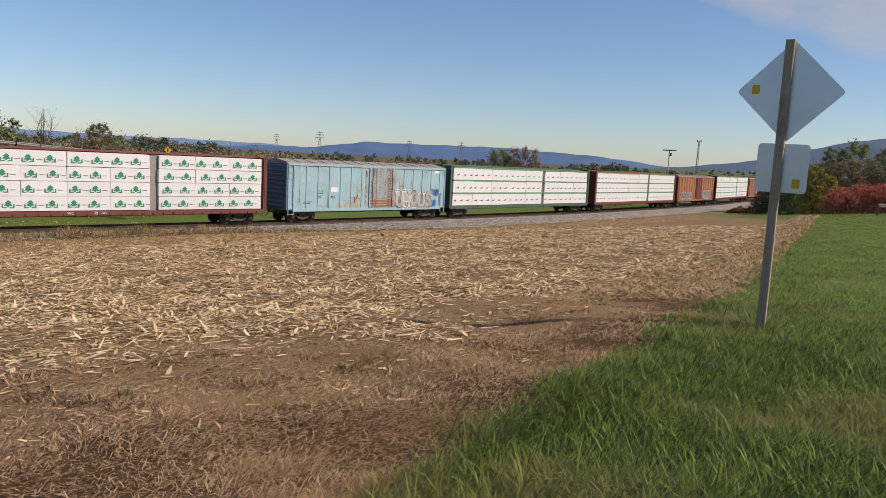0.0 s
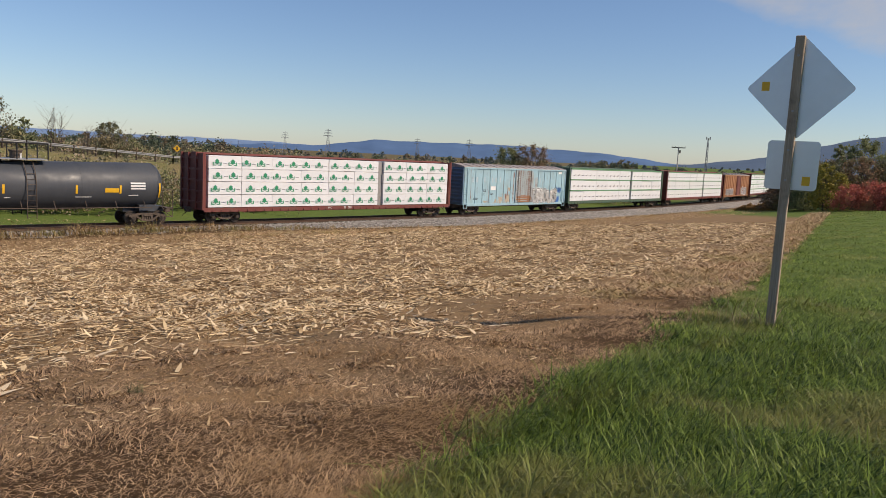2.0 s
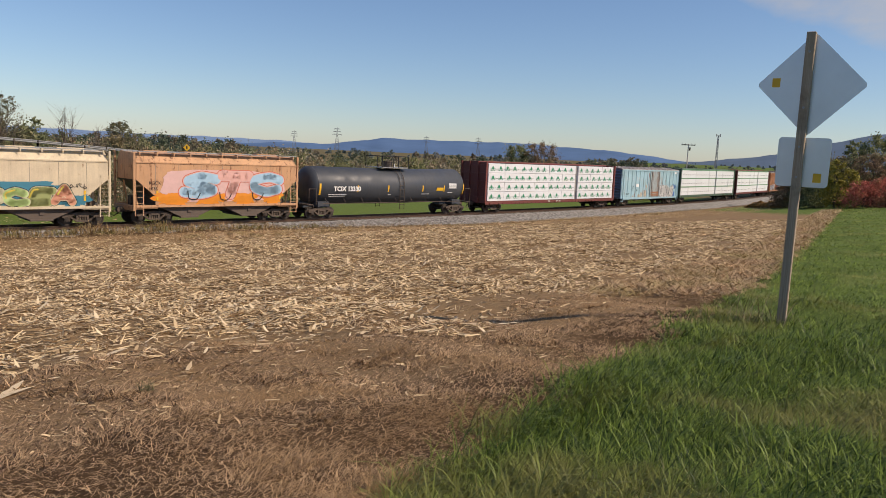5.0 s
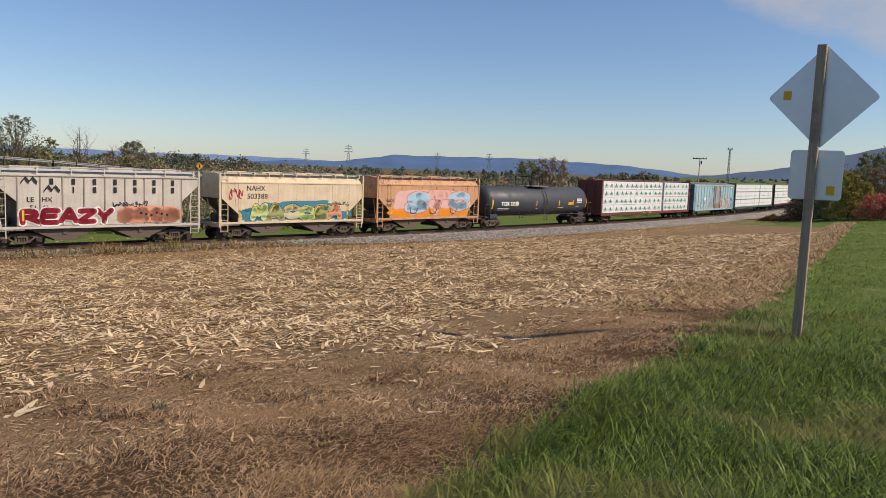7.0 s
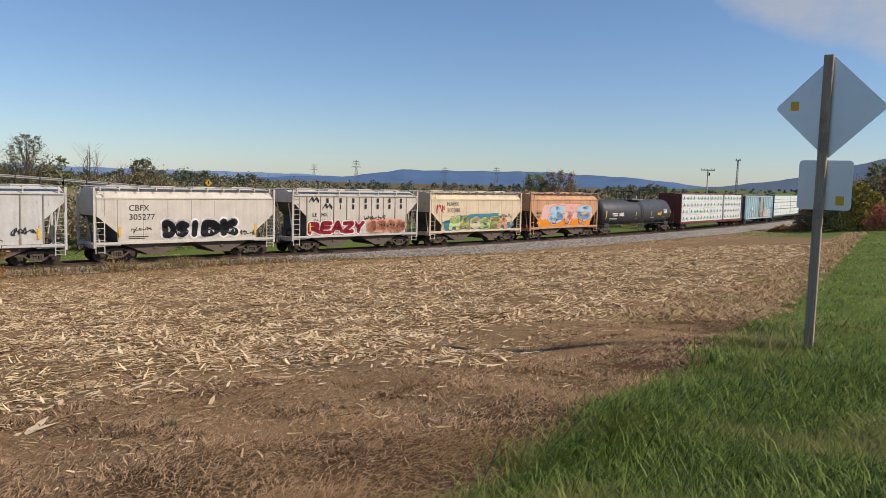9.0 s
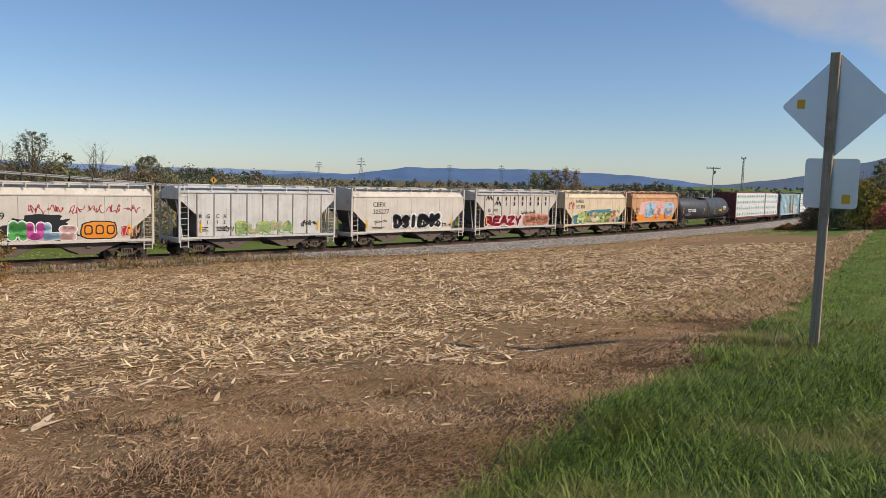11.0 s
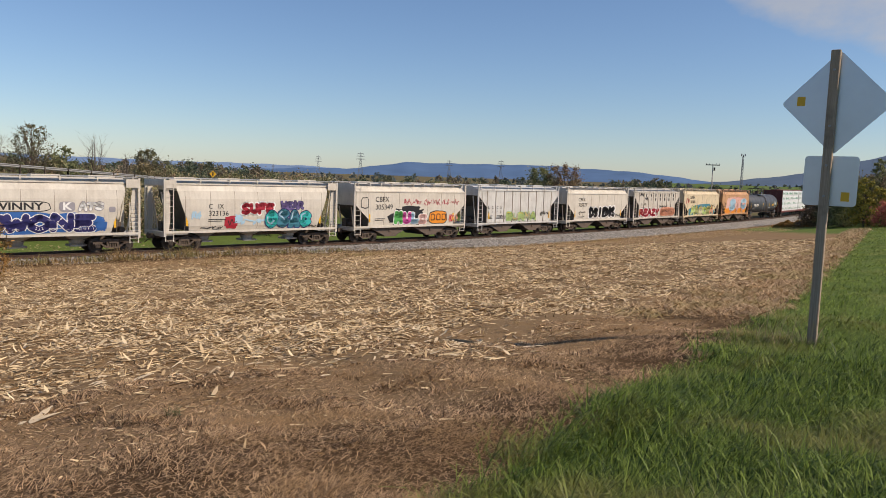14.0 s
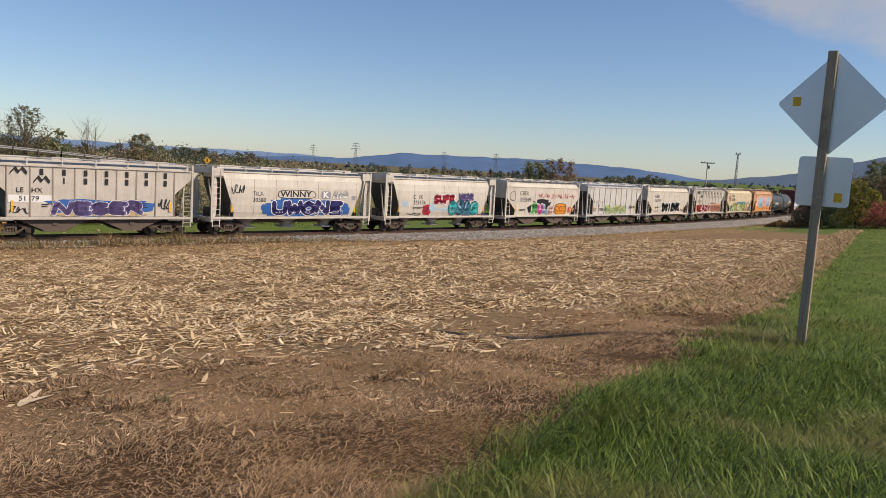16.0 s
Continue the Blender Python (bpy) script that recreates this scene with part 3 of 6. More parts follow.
def centerbeam_car(label, s_rear, s_front, paint, rows, cols, marks, deck_marks=True):
    """A centre-beam flat car loaded on both sides with wrapped lumber."""
    car, H = railcar("centerbeam_flatcar", label, "freight car", s_rear, s_front)
    P = M[paint]
    bm = bmesh.new()
    box(bm, -H, H, -1.42, 1.42, 0.86, 1.0)
    for s in (-1, 1):
        box(bm, -H, H, s * 1.44 - 0.03, s * 1.44 + 0.03, 0.76, 1.03)
    prism(bm, [(-H + 2.6, 0.86), (-H + 3.6, 0.62), (H - 3.6, 0.62), (H - 2.6, 0.86)], -0.3, 0.3)
    for k in range(34):
        x = -H + 0.6 + (2 * H - 1.2) * k / 33
        box(bm, x - 0.05, x + 0.05, -1.53, -1.47, 0.78, 0.9)
    part("deck", bm, P, car)
    bm = bmesh.new()
    box(bm, -H + 0.3, H - 0.3, -0.09, 0.09, 1.0, 4.55)
    box(bm, -H + 0.05, H - 0.05, -0.42, 0.42, 4.50, 4.62)
    part("centre_beam", bm, P, car)
    for e in (-1, 1):
        bm = bmesh.new()
        box(bm, e * H - 0.10 if e > 0 else -H, H if e > 0 else -H + 0.10, -1.46, 1.46, 1.0, 4.55)
        head = part("bulkhead", bm, P, car)
        bm = bmesh.new()
        box(bm, min(e * H, e * (H + 0.10)), max(e * H, e * (H + 0.10)), -1.4, 1.4, 0, 0.13)
        rail_me = mesh_of(bm, "bulkhead_rail", P)
        for k in range(5):
            part("bulkhead_rail", rail_me, None, head).location = (0, 0, 1.3 + 0.72 * k)
        bm = bmesh.new()
        box(bm, min(e * (H - 0.02), e * (H + 0.13)), max(e * (H - 0.02), e * (H + 0.13)), -0.06, 0.06, 0.9, 4.6)
        post_me = mesh_of(bm, "bulkhead_post", P)
        for y in (-1.42, -0.5, 0.5, 1.42):
            part("bulkhead_post", post_me, None, head).location = (0, y, 0)
    z0, z1 = 1.05, 4.46
    h = (z1 - z0) / rows
    gap_at = cols * 2 // 3
    L0, L1 = -H + 0.30, H - 0.26
    w = (L1 - L0 - 0.55) / cols
    me = mesh_of(lumber_package_mesh(w, h, 1.28), "lumber_package", M["wrap"])
    mark_me = []
    for x in (-0.27 * w, 0.2 * w) if marks == "house" else ():
        bm = bmesh.new()
        house_mark(bm, x, 0.25 * h, 0.50)
        mark_me.append(mesh_of(bm, "printed_mark", M["mark_green"]))
    line_me = []
    for x in ((-0.03 * w, 0.43 * w) if marks == "house" else (-0.32 * w, 0.0, 0.32 * w)):
        bm = bmesh.new()
        if marks == "house":
            prism(bm, [(x - 0.15, 0.40 * h), (x + 0.13, 0.40 * h), (x + 0.13, 0.425 * h), (x - 0.15, 0.425 * h)], -0.001, 0.001)
        else:
            prism(bm, [(x - 0.22, 0.36 * h), (x + 0.08, 0.34 * h), (x + 0.13, 0.5 * h), (x + 0.09, 0.5 * h), (x + 0.04, 0.42 * h), (x - 0.22, 0.41 * h)], -0.001, 0.001)
        line_me.append(mesh_of(bm, "printed_text", M["black"]))
    rnd = random.Random(len(label))
    for s in (-1, 1):
        for r in range(rows):
            for k in range(cols):
                x = L0 + w * (k + 0.5) + (0.55 if k >= gap_at else 0)
                b = part("lumber_package", me, None, car)
                shift = rnd.uniform(-0.02, 0.02)
                b.matrix_basis = pose(x + rnd.uniform(-0.02, 0.02), s * (1.43 + shift), z0 + r * h, 0, 0, (0 if s < 0 else 180) + rnd.uniform(-0.4, 0.4))
                if s < 0:
                    dx = rnd.uniform(-0.1, 0.06) * w
                    for mm in mark_me:
                        part("printed_mark", mm, None, b).location = (dx, -0.022, 0)
                    for lm in line_me:
                        part("printed_text", lm, None, b).location = (dx, -0.022, 0)
    if marks != "house":
        bm = bmesh.new()
        for r in range(1, rows + 1):
            box(bm, L0, L1, -1.465, -1.2, z0 + r * h - 0.10, z0 + r * h + 0.03)
        part("green_batten", bm, M["tier_green"], car, "green edges of the wrapping")
    bm = bmesh.new()
    x = L0 + w * gap_at + 0.27
    box(bm, x - 0.25, x + 0.25, -1.25, 1.25, 1.0, 4.4)
    part("dunnage", bm, M["wrap_dark"], car)
    if deck_marks:
        lettering("WC", -H + 10.0, 0.91, -1.485, 0.16, M["white"], car)
        lettering("38   203", -H + 11.5, 0.91, -1.485, 0.16, M["white"], car)
    running_gear(car, H - 1.75, H + 0.15)
    return car, H


def boxcar(label, s_rear, s_front, paint, end_paint, door_paint, roof_paint="roof", ribs=7):
    car, H = railcar("boxcar", label, "freight car", s_rear, s_front)
    bm = bmesh.new()
    box(bm, -H, H, -1.46, 1.46, 0.92, 4.22)
    part("body", bm, M[paint], car)
    for s in (-1, 1):
        bm = bmesh.new()
        box(bm, -0.03, 0.03, -0.04, 0.04, 1.05, 4.18)
        rib = mesh_of(bm, "rib", M[paint])
        for half in (-1, 1):
            for k in range(ribs):
                part("rib", rib, None, car).location = (half * (1.75 + (H - 1.85) * k / (ribs - 1)) + 0.5, s * 1.46, 0) if abs(half * (1.75 + (H - 1.85) * k / (ribs - 1)) + 0.5) < H else (half * (H - 0.05), s * 1.46, 0)
        bm = bmesh.new()
        box(bm, -H, H, s * 1.47 - 0.06, s * 1.47 + 0.06, 4.12, 4.26)
        box(bm, -H + 0.5, H - 0.5, s * 1.45 - 0.06, s * 1.45 + 0.06, 0.80, 1.02)
        part("side_rail", bm, M[paint], car)
        bm = bmesh.new()
        y = s * 1.50
        box(bm, -0.5, 2.25, y - 0.05, y + 0.05, 1.05, 4.1)
        d = part("door", bm, M[door_paint], car, "rusted sliding door")
        bm = bmesh.new()
        box(bm, -0.38, 2.1, y - 0.075, y + 0.075, 0, 0.06)
        rib = mesh_of(bm, "door_rib", M[door_paint])
        for k in range(14):
            part("door_rib", rib, None, d).location = (0, 0, 1.2 + 0.21 * k)
        for x in (-0.2, 1.9):
            bm = bmesh.new()
            rod(bm, (x, y + s * 0.09, 1.05), (x, y + s * 0.09, 4.1), 0.025, 6)
            part("lock_rod", bm, M["steel"], d)
        for e in (-1, 1):
            bm = bmesh.new()
            ladder(bm, e * (H - 0.05), e * (H - 0.5), s * 1.52, 0.55, 4.1 if e * s > 0 else 2.2, 9 if e * s > 0 else 5)
            part("ladder", bm, M[paint], car)
    bm = bmesh.new()
    prism_pts = [(-1.52, 4.22), (1.52, 4.22), (1.45, 4.3), (0, 4.56), (-1.45, 4.3)]
    a = [bm.verts.new((-H - 0.05, y, z)) for y, z in prism_pts]
    b = [bm.verts.new((H + 0.05, y, z)) for y, z in prism_pts]
    bm.faces.new(a)
    bm.faces.new(b[::-1])
    for k in range(5):
        bm.faces.new((a[k], b[k], b[(k + 1) % 5], a[(k + 1) % 5]))
    for k in range(15):
        x = -H + 2 * H * k / 14
        for s in (-1, 1):
            rod(bm, (x, 0, 4.57), (x, s * 1.45, 4.31), 0.035, 4)
    part("roof", bm, M[roof_paint], car)
    for e in (-1, 1):
        bm = bmesh.new()
        box(bm, min(e * H, e * (H + 0.02)), max(e * H, e * (H + 0.02)), -1.44, 1.44, 0.94, 4.2)
        wall = part("end_wall", bm, M[end_paint], car)
        bm = bmesh.new()
        prism(bm, [(e * (H + 0.02), 0), (e * (H + 0.10), 0.07), (e * (H + 0.10), 0.13), (e * (H + 0.02), 0.2)], -1.3, 1.3)
        ridge_me = mesh_of(bm, "end_corrugation", M[end_paint])
        for k in range(10):
            part("end_corrugation", ridge_me, None, wall).location = (0, 0, 1.05 + 0.32 * k)
        for y in (-1.43, 1.43):
            bm = bmesh.new()
            box(bm, min(e * H, e * (H + 0.1)), max(e * H, e * (H + 0.1)), y - 0.05, y + 0.05, 0.92, 4.2)
            part("corner_post", bm, M[end_paint], wall)
    bm = bmesh.new()
    box(bm, -H, H, -0.33, 0.33, 0.6, 0.92)
    box(bm, -1.5, 0.5, 0.5, 0.9, 0.55, 0.9)
    part("centre_sill", bm, M["steel"], car)
    running_gear(car, H - 1.7, H + 0.12)
    return car, H


def tank_car(label, s_rear, s_front):
    car, H = railcar("tank_car", label, "freight car", s_rear, s_front)
    R, zc = 1.39, 2.42
    bm = bmesh.new()
    rings = []
    prof = [(-H, 0.02), (-H + 0.05, 0.55), (-H + 0.18, 0.98), (-H + 0.38, 1.25), (-H + 0.62, R), (-0.1, R), (-0.02, R + 0.0), (0.02, R), (H - 0.62, R), (H - 0.38, 1.25), (H - 0.18, 0.98), (H - 0.05, 0.55), (H, 0.02)]
    for x, r in prof:
        drop = 0.10 * (1 - abs(x) / H)
        rings.append([bm.verts.new((x, r * cos(2 * pi * k / 48), zc - drop + r * sin(2 * pi * k / 48))) for k in range(48)])
    for a, b in zip(rings, rings[1:]):
        for k in range(48):
            bm.faces.new((a[k], a[(k + 1) % 48], b[(k + 1) % 48], b[k]))
    bm.faces.new(rings[0])
    bm.faces.new(rings[-1])
    part("tank_shell", bm, M["tank"], car, smooth=True)
    for x in (-H + 0.62, -3.2, 3.2, H - 0.62):
        bm = bmesh.new()
        for k in range(48):
            a, b = 2 * pi * k / 48, 2 * pi * (k + 1) / 48
            d = 0.10 * (1 - abs(x) / H)
            q = [(x + e * 0.02, r * cos(t), zc - d + r * sin(t)) for r in (R, R + 0.006) for e in (-1, 1) for t in (a, b)]
            bm.faces.new([bm.verts.new(q[i]) for i in (4, 5, 7, 6)])
        part("weld_band", bm, M["tank"], car)
    for e in (-1, 1):
        bm = bmesh.new()
        box(bm, min(e * (H - 2.4), e * (H + 0.15)), max(e * (H - 2.4), e * (H + 0.15)), -0.4, 0.4, 0.78, 1.12)
        box(bm, e * (H - 1.2) - 0.5, e * (H - 1.2) + 0.5, -1.2, 1.2, 0.85, 1.25)
        part("saddle", bm, M["tank"], car)
        bm = bmesh.new()
        box(bm, min(e * (H - 0.1), e * (H + 0.35)), max(e * (H - 0.1), e * (H + 0.35)), -1.45, 1.45, 1.02, 1.08)
        for s in (-1, 1):
            for x in (H + 0.3, H - 0.35):
                rod(bm, (e * x, s * 1.45, 1.05), (e * x, s * 1.45, 2.2), 0.022, 6)
            rod(bm, (e * (H + 0.3), s * 1.45, 2.2), (e * (H - 0.35), s * 1.45, 2.2), 0.022, 6)
            box(bm, e * (H + 0.1) - 0.2, e * (H + 0.1) + 0.2, s * 1.45 - 0.03, s * 1.45 + 0.03, 0.5, 0.54)
            for x in (-0.2, 0.2):
                rod(bm, (e * (H + 0.1) + x, s * 1.45, 0.5), (e * (H + 0.1) + x, s * 1.45, 1.05), 0.018, 5)
        part("end_platform", bm, M["steel"], car)
    for s in (-1, 1):
        bm = bmesh.new()
        rod(bm, (-H + 1.0, s * 1.44, 1.12), (H - 1.0, s * 1.44, 1.12), 0.024, 6)
        for k in range(9):
            x = -H + 1.4 + (2 * H - 2.8) * k / 8
            rod(bm, (x, s * 1.44, 1.12), (x, s * 1.1, 1.5), 0.018, 5)
        part("handrail", bm, M["steel"], car)
        bm = bmesh.new()
        for x in (-0.24, 0.24):
            pts = [(x + 0.5, s * 1.47, 0.55), (x + 0.5, s * 1.47, 2.5), (x + 0.5, s * 1.25, 3.15), (x + 0.5, s * 0.75, 3.72)]
            for p, q in zip(pts, pts[1:]):
                rod(bm, p, q, 0.024, 6)
        for k in range(9):
            z = 0.65 + 0.3 * k
            y = 1.47 if z < 2.5 else 1.47 - (z - 2.5) * 0.36
            rod(bm, (0.26, s * y, z), (0.74, s * y, z), 0.016, 5)
        part("ladder", bm, M["steel"], car)
    bm = bmesh.new()
    box(bm, -1.3, 1.5, -1.0, 1.0, 3.80, 3.86)
    part("top_platform", bm, M["galv"], car)
    bars_ = []
    for s in (-1, 1):
        bars_ += [((x, s * 1.0, 3.84), (x, s * 1.0, 4.72)) for x in (-1.3, -0.1, 0.4, 1.5)]
        bars_ += [((-1.3, s * 1.0, 4.72), (-0.1, s * 1.0, 4.72)), ((0.4, s * 1.0, 4.72), (1.5, s * 1.0, 4.72))]
    bars_ += [((x, -1.0, 4.72), (x, 1.0, 4.72)) for x in (-1.3, 1.5)]
    for p, q in bars_:
        bm = bmesh.new()
        rod(bm, p, q, 0.036, 6)
        part("guard_rail", bm, M["black"], car)
    bm = bmesh.new()
    rod(bm, (0.1, 0, 3.7), (0.1, 0, 4.25), 0.32, 16)
    rod(bm, (0.1, 0, 4.25), (0.1, 0, 4.33), 0.38, 16)
    rod(bm, (-0.7, 0.2, 3.7), (-0.7, 0.2, 4.1), 0.12, 10)
    part("manway", bm, M["steel"], car)
    bm = bmesh.new()
    rod(bm, (0.15, -0.75, 3.84), (0.15, -0.75, 4.15), 0.045, 8)
    part("valve", bm, M["white"], car)

    def stuck(x, z, w, h, mat, name):
        """A plate that lies on the shell."""
        bm = bmesh.new()
        for i in range(4):
            za, zb = z - h / 2 + h * i / 4, z - h / 2 + h * (i + 1) / 4
            ya, yb = (-math.sqrt(max(0.01, (R + 0.012) ** 2 - (q - zc + 0.06) ** 2)) for q in (za, zb))
            bm.faces.new([bm.verts.new(p) for p in ((x - w / 2, ya, za), (x + w / 2, ya, za), (x + w / 2, yb, zb), (x - w / 2, yb, zb))])
        return part(name, bm, mat, car)
    stuck(-H + 0.75, 2.25, 0.16, 1.0, M["yellow"], "reflector")
    for x in (-4.0, -0.9, 2.9, H - 2.9):
        stuck(x, 2.2, 0.12, 0.5, M["yellow"], "reflector")
    stuck(H - 0.5, 2.15, 0.1, 0.9, M["yellow"], "reflector")
    stuck(4.9, 2.15, 0.8, 0.26, M["yellow"], "placard")
    for k in range(3):
        stuck(H - 1.5 - 0.35, 2.58 - 0.16 * k, 0.9, 0.10, M["white"], "stencil_bar")
    for k, (x, z, w) in enumerate(((-5.9, 1.78, 1.7), (-5.9, 1.64, 1.5), (3.3, 1.75, 0.9), (-0.6, 1.72, 0.5), (6.2, 1.85, 0.6))):
        stuck(x, z, w, 0.05, M["white"], "stencil_bar")
    for word, x in (("TCIX", -H + 1.95), ("13330", -H + 3.25)):
        lettering(word, x, 2.18, -R - 0.03, 0.34, M["white"], car, wide=1.08, fat=0.016)
    running_gear(car, H - 1.15, H + 0.35)
    return car, H

# ---- the train, front car first ----
boxcar("dark weathered boxcar at the far end of the train", 107.2, 124.0, "rusty", "oxide", "door_rust")
centerbeam_car("centre-beam flat car loaded with plain white wrapped lumber", 81.9, 105.9, "oxide", 4, 8, "line", False)
rust_box, HB = boxcar("rusty orange-brown boxcar with dark door and sprayed lettering", 63.3, 80.4, "rusty", "oxide", "oxide")
centerbeam_car("dark red centre-beam flat car with white wrapped lumber in three tiers", 37.9, 61.9, "oxide", 3, 8, "line", False)
centerbeam_car("dark green centre-beam flat car with white wrapped lumber in three tiers", 12.5, 36.1, "green", 3, 8, "line", False)
blue_box, HL = boxcar("pale blue ribbed boxcar with rusted sliding door", -4.7, 11.7, "blue", "navy", "door_rust")
centerbeam_car("oxide red centre-beam flat car with green-marked white lumber bundles", -29.6, -6.6, "oxide", 4, 9, "house")
tank_car("black tank car with yellow reflective strips and a top platform", -48.6, -32.0)
orange_car, HO, Y_orange_car = covered_hopper("faded orange covered hopper car with pink and blue graffiti", -61.5, -49.9, "smooth", "orange")
nahx, HN, Y_nahx = covered_hopper("cream covered hopper car with green and yellow graffiti", -74.6, -62.9, "smooth", "cream")
mm1, H1, Y_mm1 = covered_hopper("ribbed beige covered hopper car with red graffiti", -87.6, -76.0, "ribbed", "stone")
c277, H2, Y_c277 = covered_hopper("beige covered hopper car with black and white graffiti", -100.8, -89.05, "smooth", "beige")
rock, H3, Y_rock = covered_hopper("ribbed pale grey covered hopper car with green graffiti", -113.9, -102.3, "ribbed", "grey")
c349, H4, Y_c349 = covered_hopper("beige covered hopper car with orange and many-coloured graffiti", -127.2, -115.5, "smooth", "beige")
c323, H5, Y_c323 = covered_hopper("round-sided beige covered hopper car with red and teal graffiti", -141.5, -128.8, "round", "beige", bays=3)
tilx, H6, Y_tilx = covered_hopper("round-sided beige covered hopper car with dark blue graffiti", -155.8, -143.0, "round", "beige", bays=3)
mm2, H7, Y_mm2 = covered_hopper("ribbed beige covered hopper car with blue and grey graffiti", -168.7, -157.1, "ribbed", "stone")



# ---- sprayed and stencilled marks ----
def spray(name, colour):
    return plain(name, colour, 0.5, vary=0.12, scale=2.5)


G = {k: spray("spray_" + k, c) for k, c in dict(
    red=(0.42, 0.025, 0.045), salmon=(0.72, 0.34, 0.22), orange=(0.80, 0.28, 0.03), pink=(0.72, 0.46, 0.42), sky=(0.38, 0.58, 0.72), teal=(0.02, 0.50, 0.48),
    green=(0.10, 0.45, 0.12), lime=(0.55, 0.72, 0.30), yellow=(0.80, 0.66, 0.12), navy=(0.03, 0.03, 0.14), blue=(0.03, 0.13, 0.40), violet=(0.16, 0.12, 0.30),
    black=(0.015, 0.015, 0.018), white=(0.82, 0.82, 0.80), olive=(0.33, 0.36, 0.14), magenta=(0.65, 0.10, 0.38), tan=(0.52, 0.38, 0.22), grey=(0.30, 0.29, 0.32), cream=(0.66, 0.62, 0.42), sea=(0.05, 0.22, 0.30), coral=(0.62, 0.16, 0.10), rose=(0.74, 0.42, 0.36)).items()}


def blob(x0, x1, z0, z1, y, mat, parent, seed=0, rough=0.16, name="paint_patch", n=44, lift=0.0):
    """A sprayed patch with a lobed outline that follows the car's side."""
    rnd = random.Random(seed)
    ph = [rnd.uniform(0, 6.28) for _ in range(5)]
    cx, cz, a, b = (x0 + x1) / 2, (z0 + z1) / 2, (x1 - x0) / 2, (z1 - z0) / 2
    bm = bmesh.new()
    rings = []
    for f in (0.45, 1.0):
        ring = []
        for k in range(n):
            t = 2 * pi * k / n
            r = 1 + rough * (0.5 * sin(3 * t + ph[0]) + 0.4 * sin(7 * t + ph[1]) + 0.35 * sin(13 * t + ph[2]))
            ct, st = cos(t), sin(t)
            e = 0.55
            px = cx + f * a * r * math.copysign(abs(ct) ** e, ct) * 0.93
            pz = cz + f * b * r * math.copysign(abs(st) ** e, st) * 0.93
            ring.append(bm.verts.new((px, (y(pz) if callable(y) else y) - lift, pz)))
        rings.append(ring)
    for k in range(n):
        bm.faces.new((rings[0][k], rings[0][(k + 1) % n], rings[1][(k + 1) % n], rings[1][k]))
    bm.faces.new(rings[0])
    return part(name, bm, mat, parent)


def ribbon(pts, width, y, mat, parent, name="paint_stroke", lift=0.003):
    """A sprayed line through pts (x, z)."""
    bm = bmesh.new()
    fine = []
    for i in range(len(pts) - 1):
        p0, p1, p2, p3 = pts[max(i - 1, 0)], pts[i], pts[i + 1], pts[min(i + 2, len(pts) - 1)]
        for k in range(5):
            t = k / 5
            fine.append(tuple(0.5 * ((2 * p1[j]) + (p2[j] - p0[j]) * t + (2 * p0[j] - 5 * p1[j] + 4 * p2[j] - p3[j]) * t * t + (3 * p1[j] - p0[j] - 3 * p2[j] + p3[j]) * t ** 3) for j in (0, 1)))
    fine.append(pts[-1])
    old = None
    for i, (px, pz) in enumerate(fine):
        q = fine[min(i + 1, len(fine) - 1)]
        r = fine[max(i - 1, 0)]
        dx, dz = q[0] - r[0], q[1] - r[1]
        l = math.hypot(dx, dz) or 1
        nx, nz = -dz / l * width / 2, dx / l * width / 2
        yy = (y(pz) if callable(y) else y) - lift
        cur = (bm.verts.new((px + nx, yy, pz + nz)), bm.verts.new((px - nx, yy, pz - nz)))
        if old:
            bm.faces.new((old[0], old[1], cur[1], cur[0]))
        old = cur
    return part(name, bm, mat, parent)


def scribble(x0, x1, z0, z1, y, mat, parent, seed, width=0.05, n=20):
    """A fast handwritten tag that cannot be read."""
    rnd = random.Random(seed)
    pts = []
    for k in range(n):
        u = k / (n - 1)
        swing = rnd.choice((-0.10, 0.0, 0.09, 0.12))
        pts.append((x0 + (x1 - x0) * (u + swing), z0 + (z1 - z0) * (rnd.uniform(0.5, 1) if (k + (swing > 0.1)) % 2 else rnd.uniform(0, 0.5))))
    ribbon(pts, width, y, mat, parent, "tag")


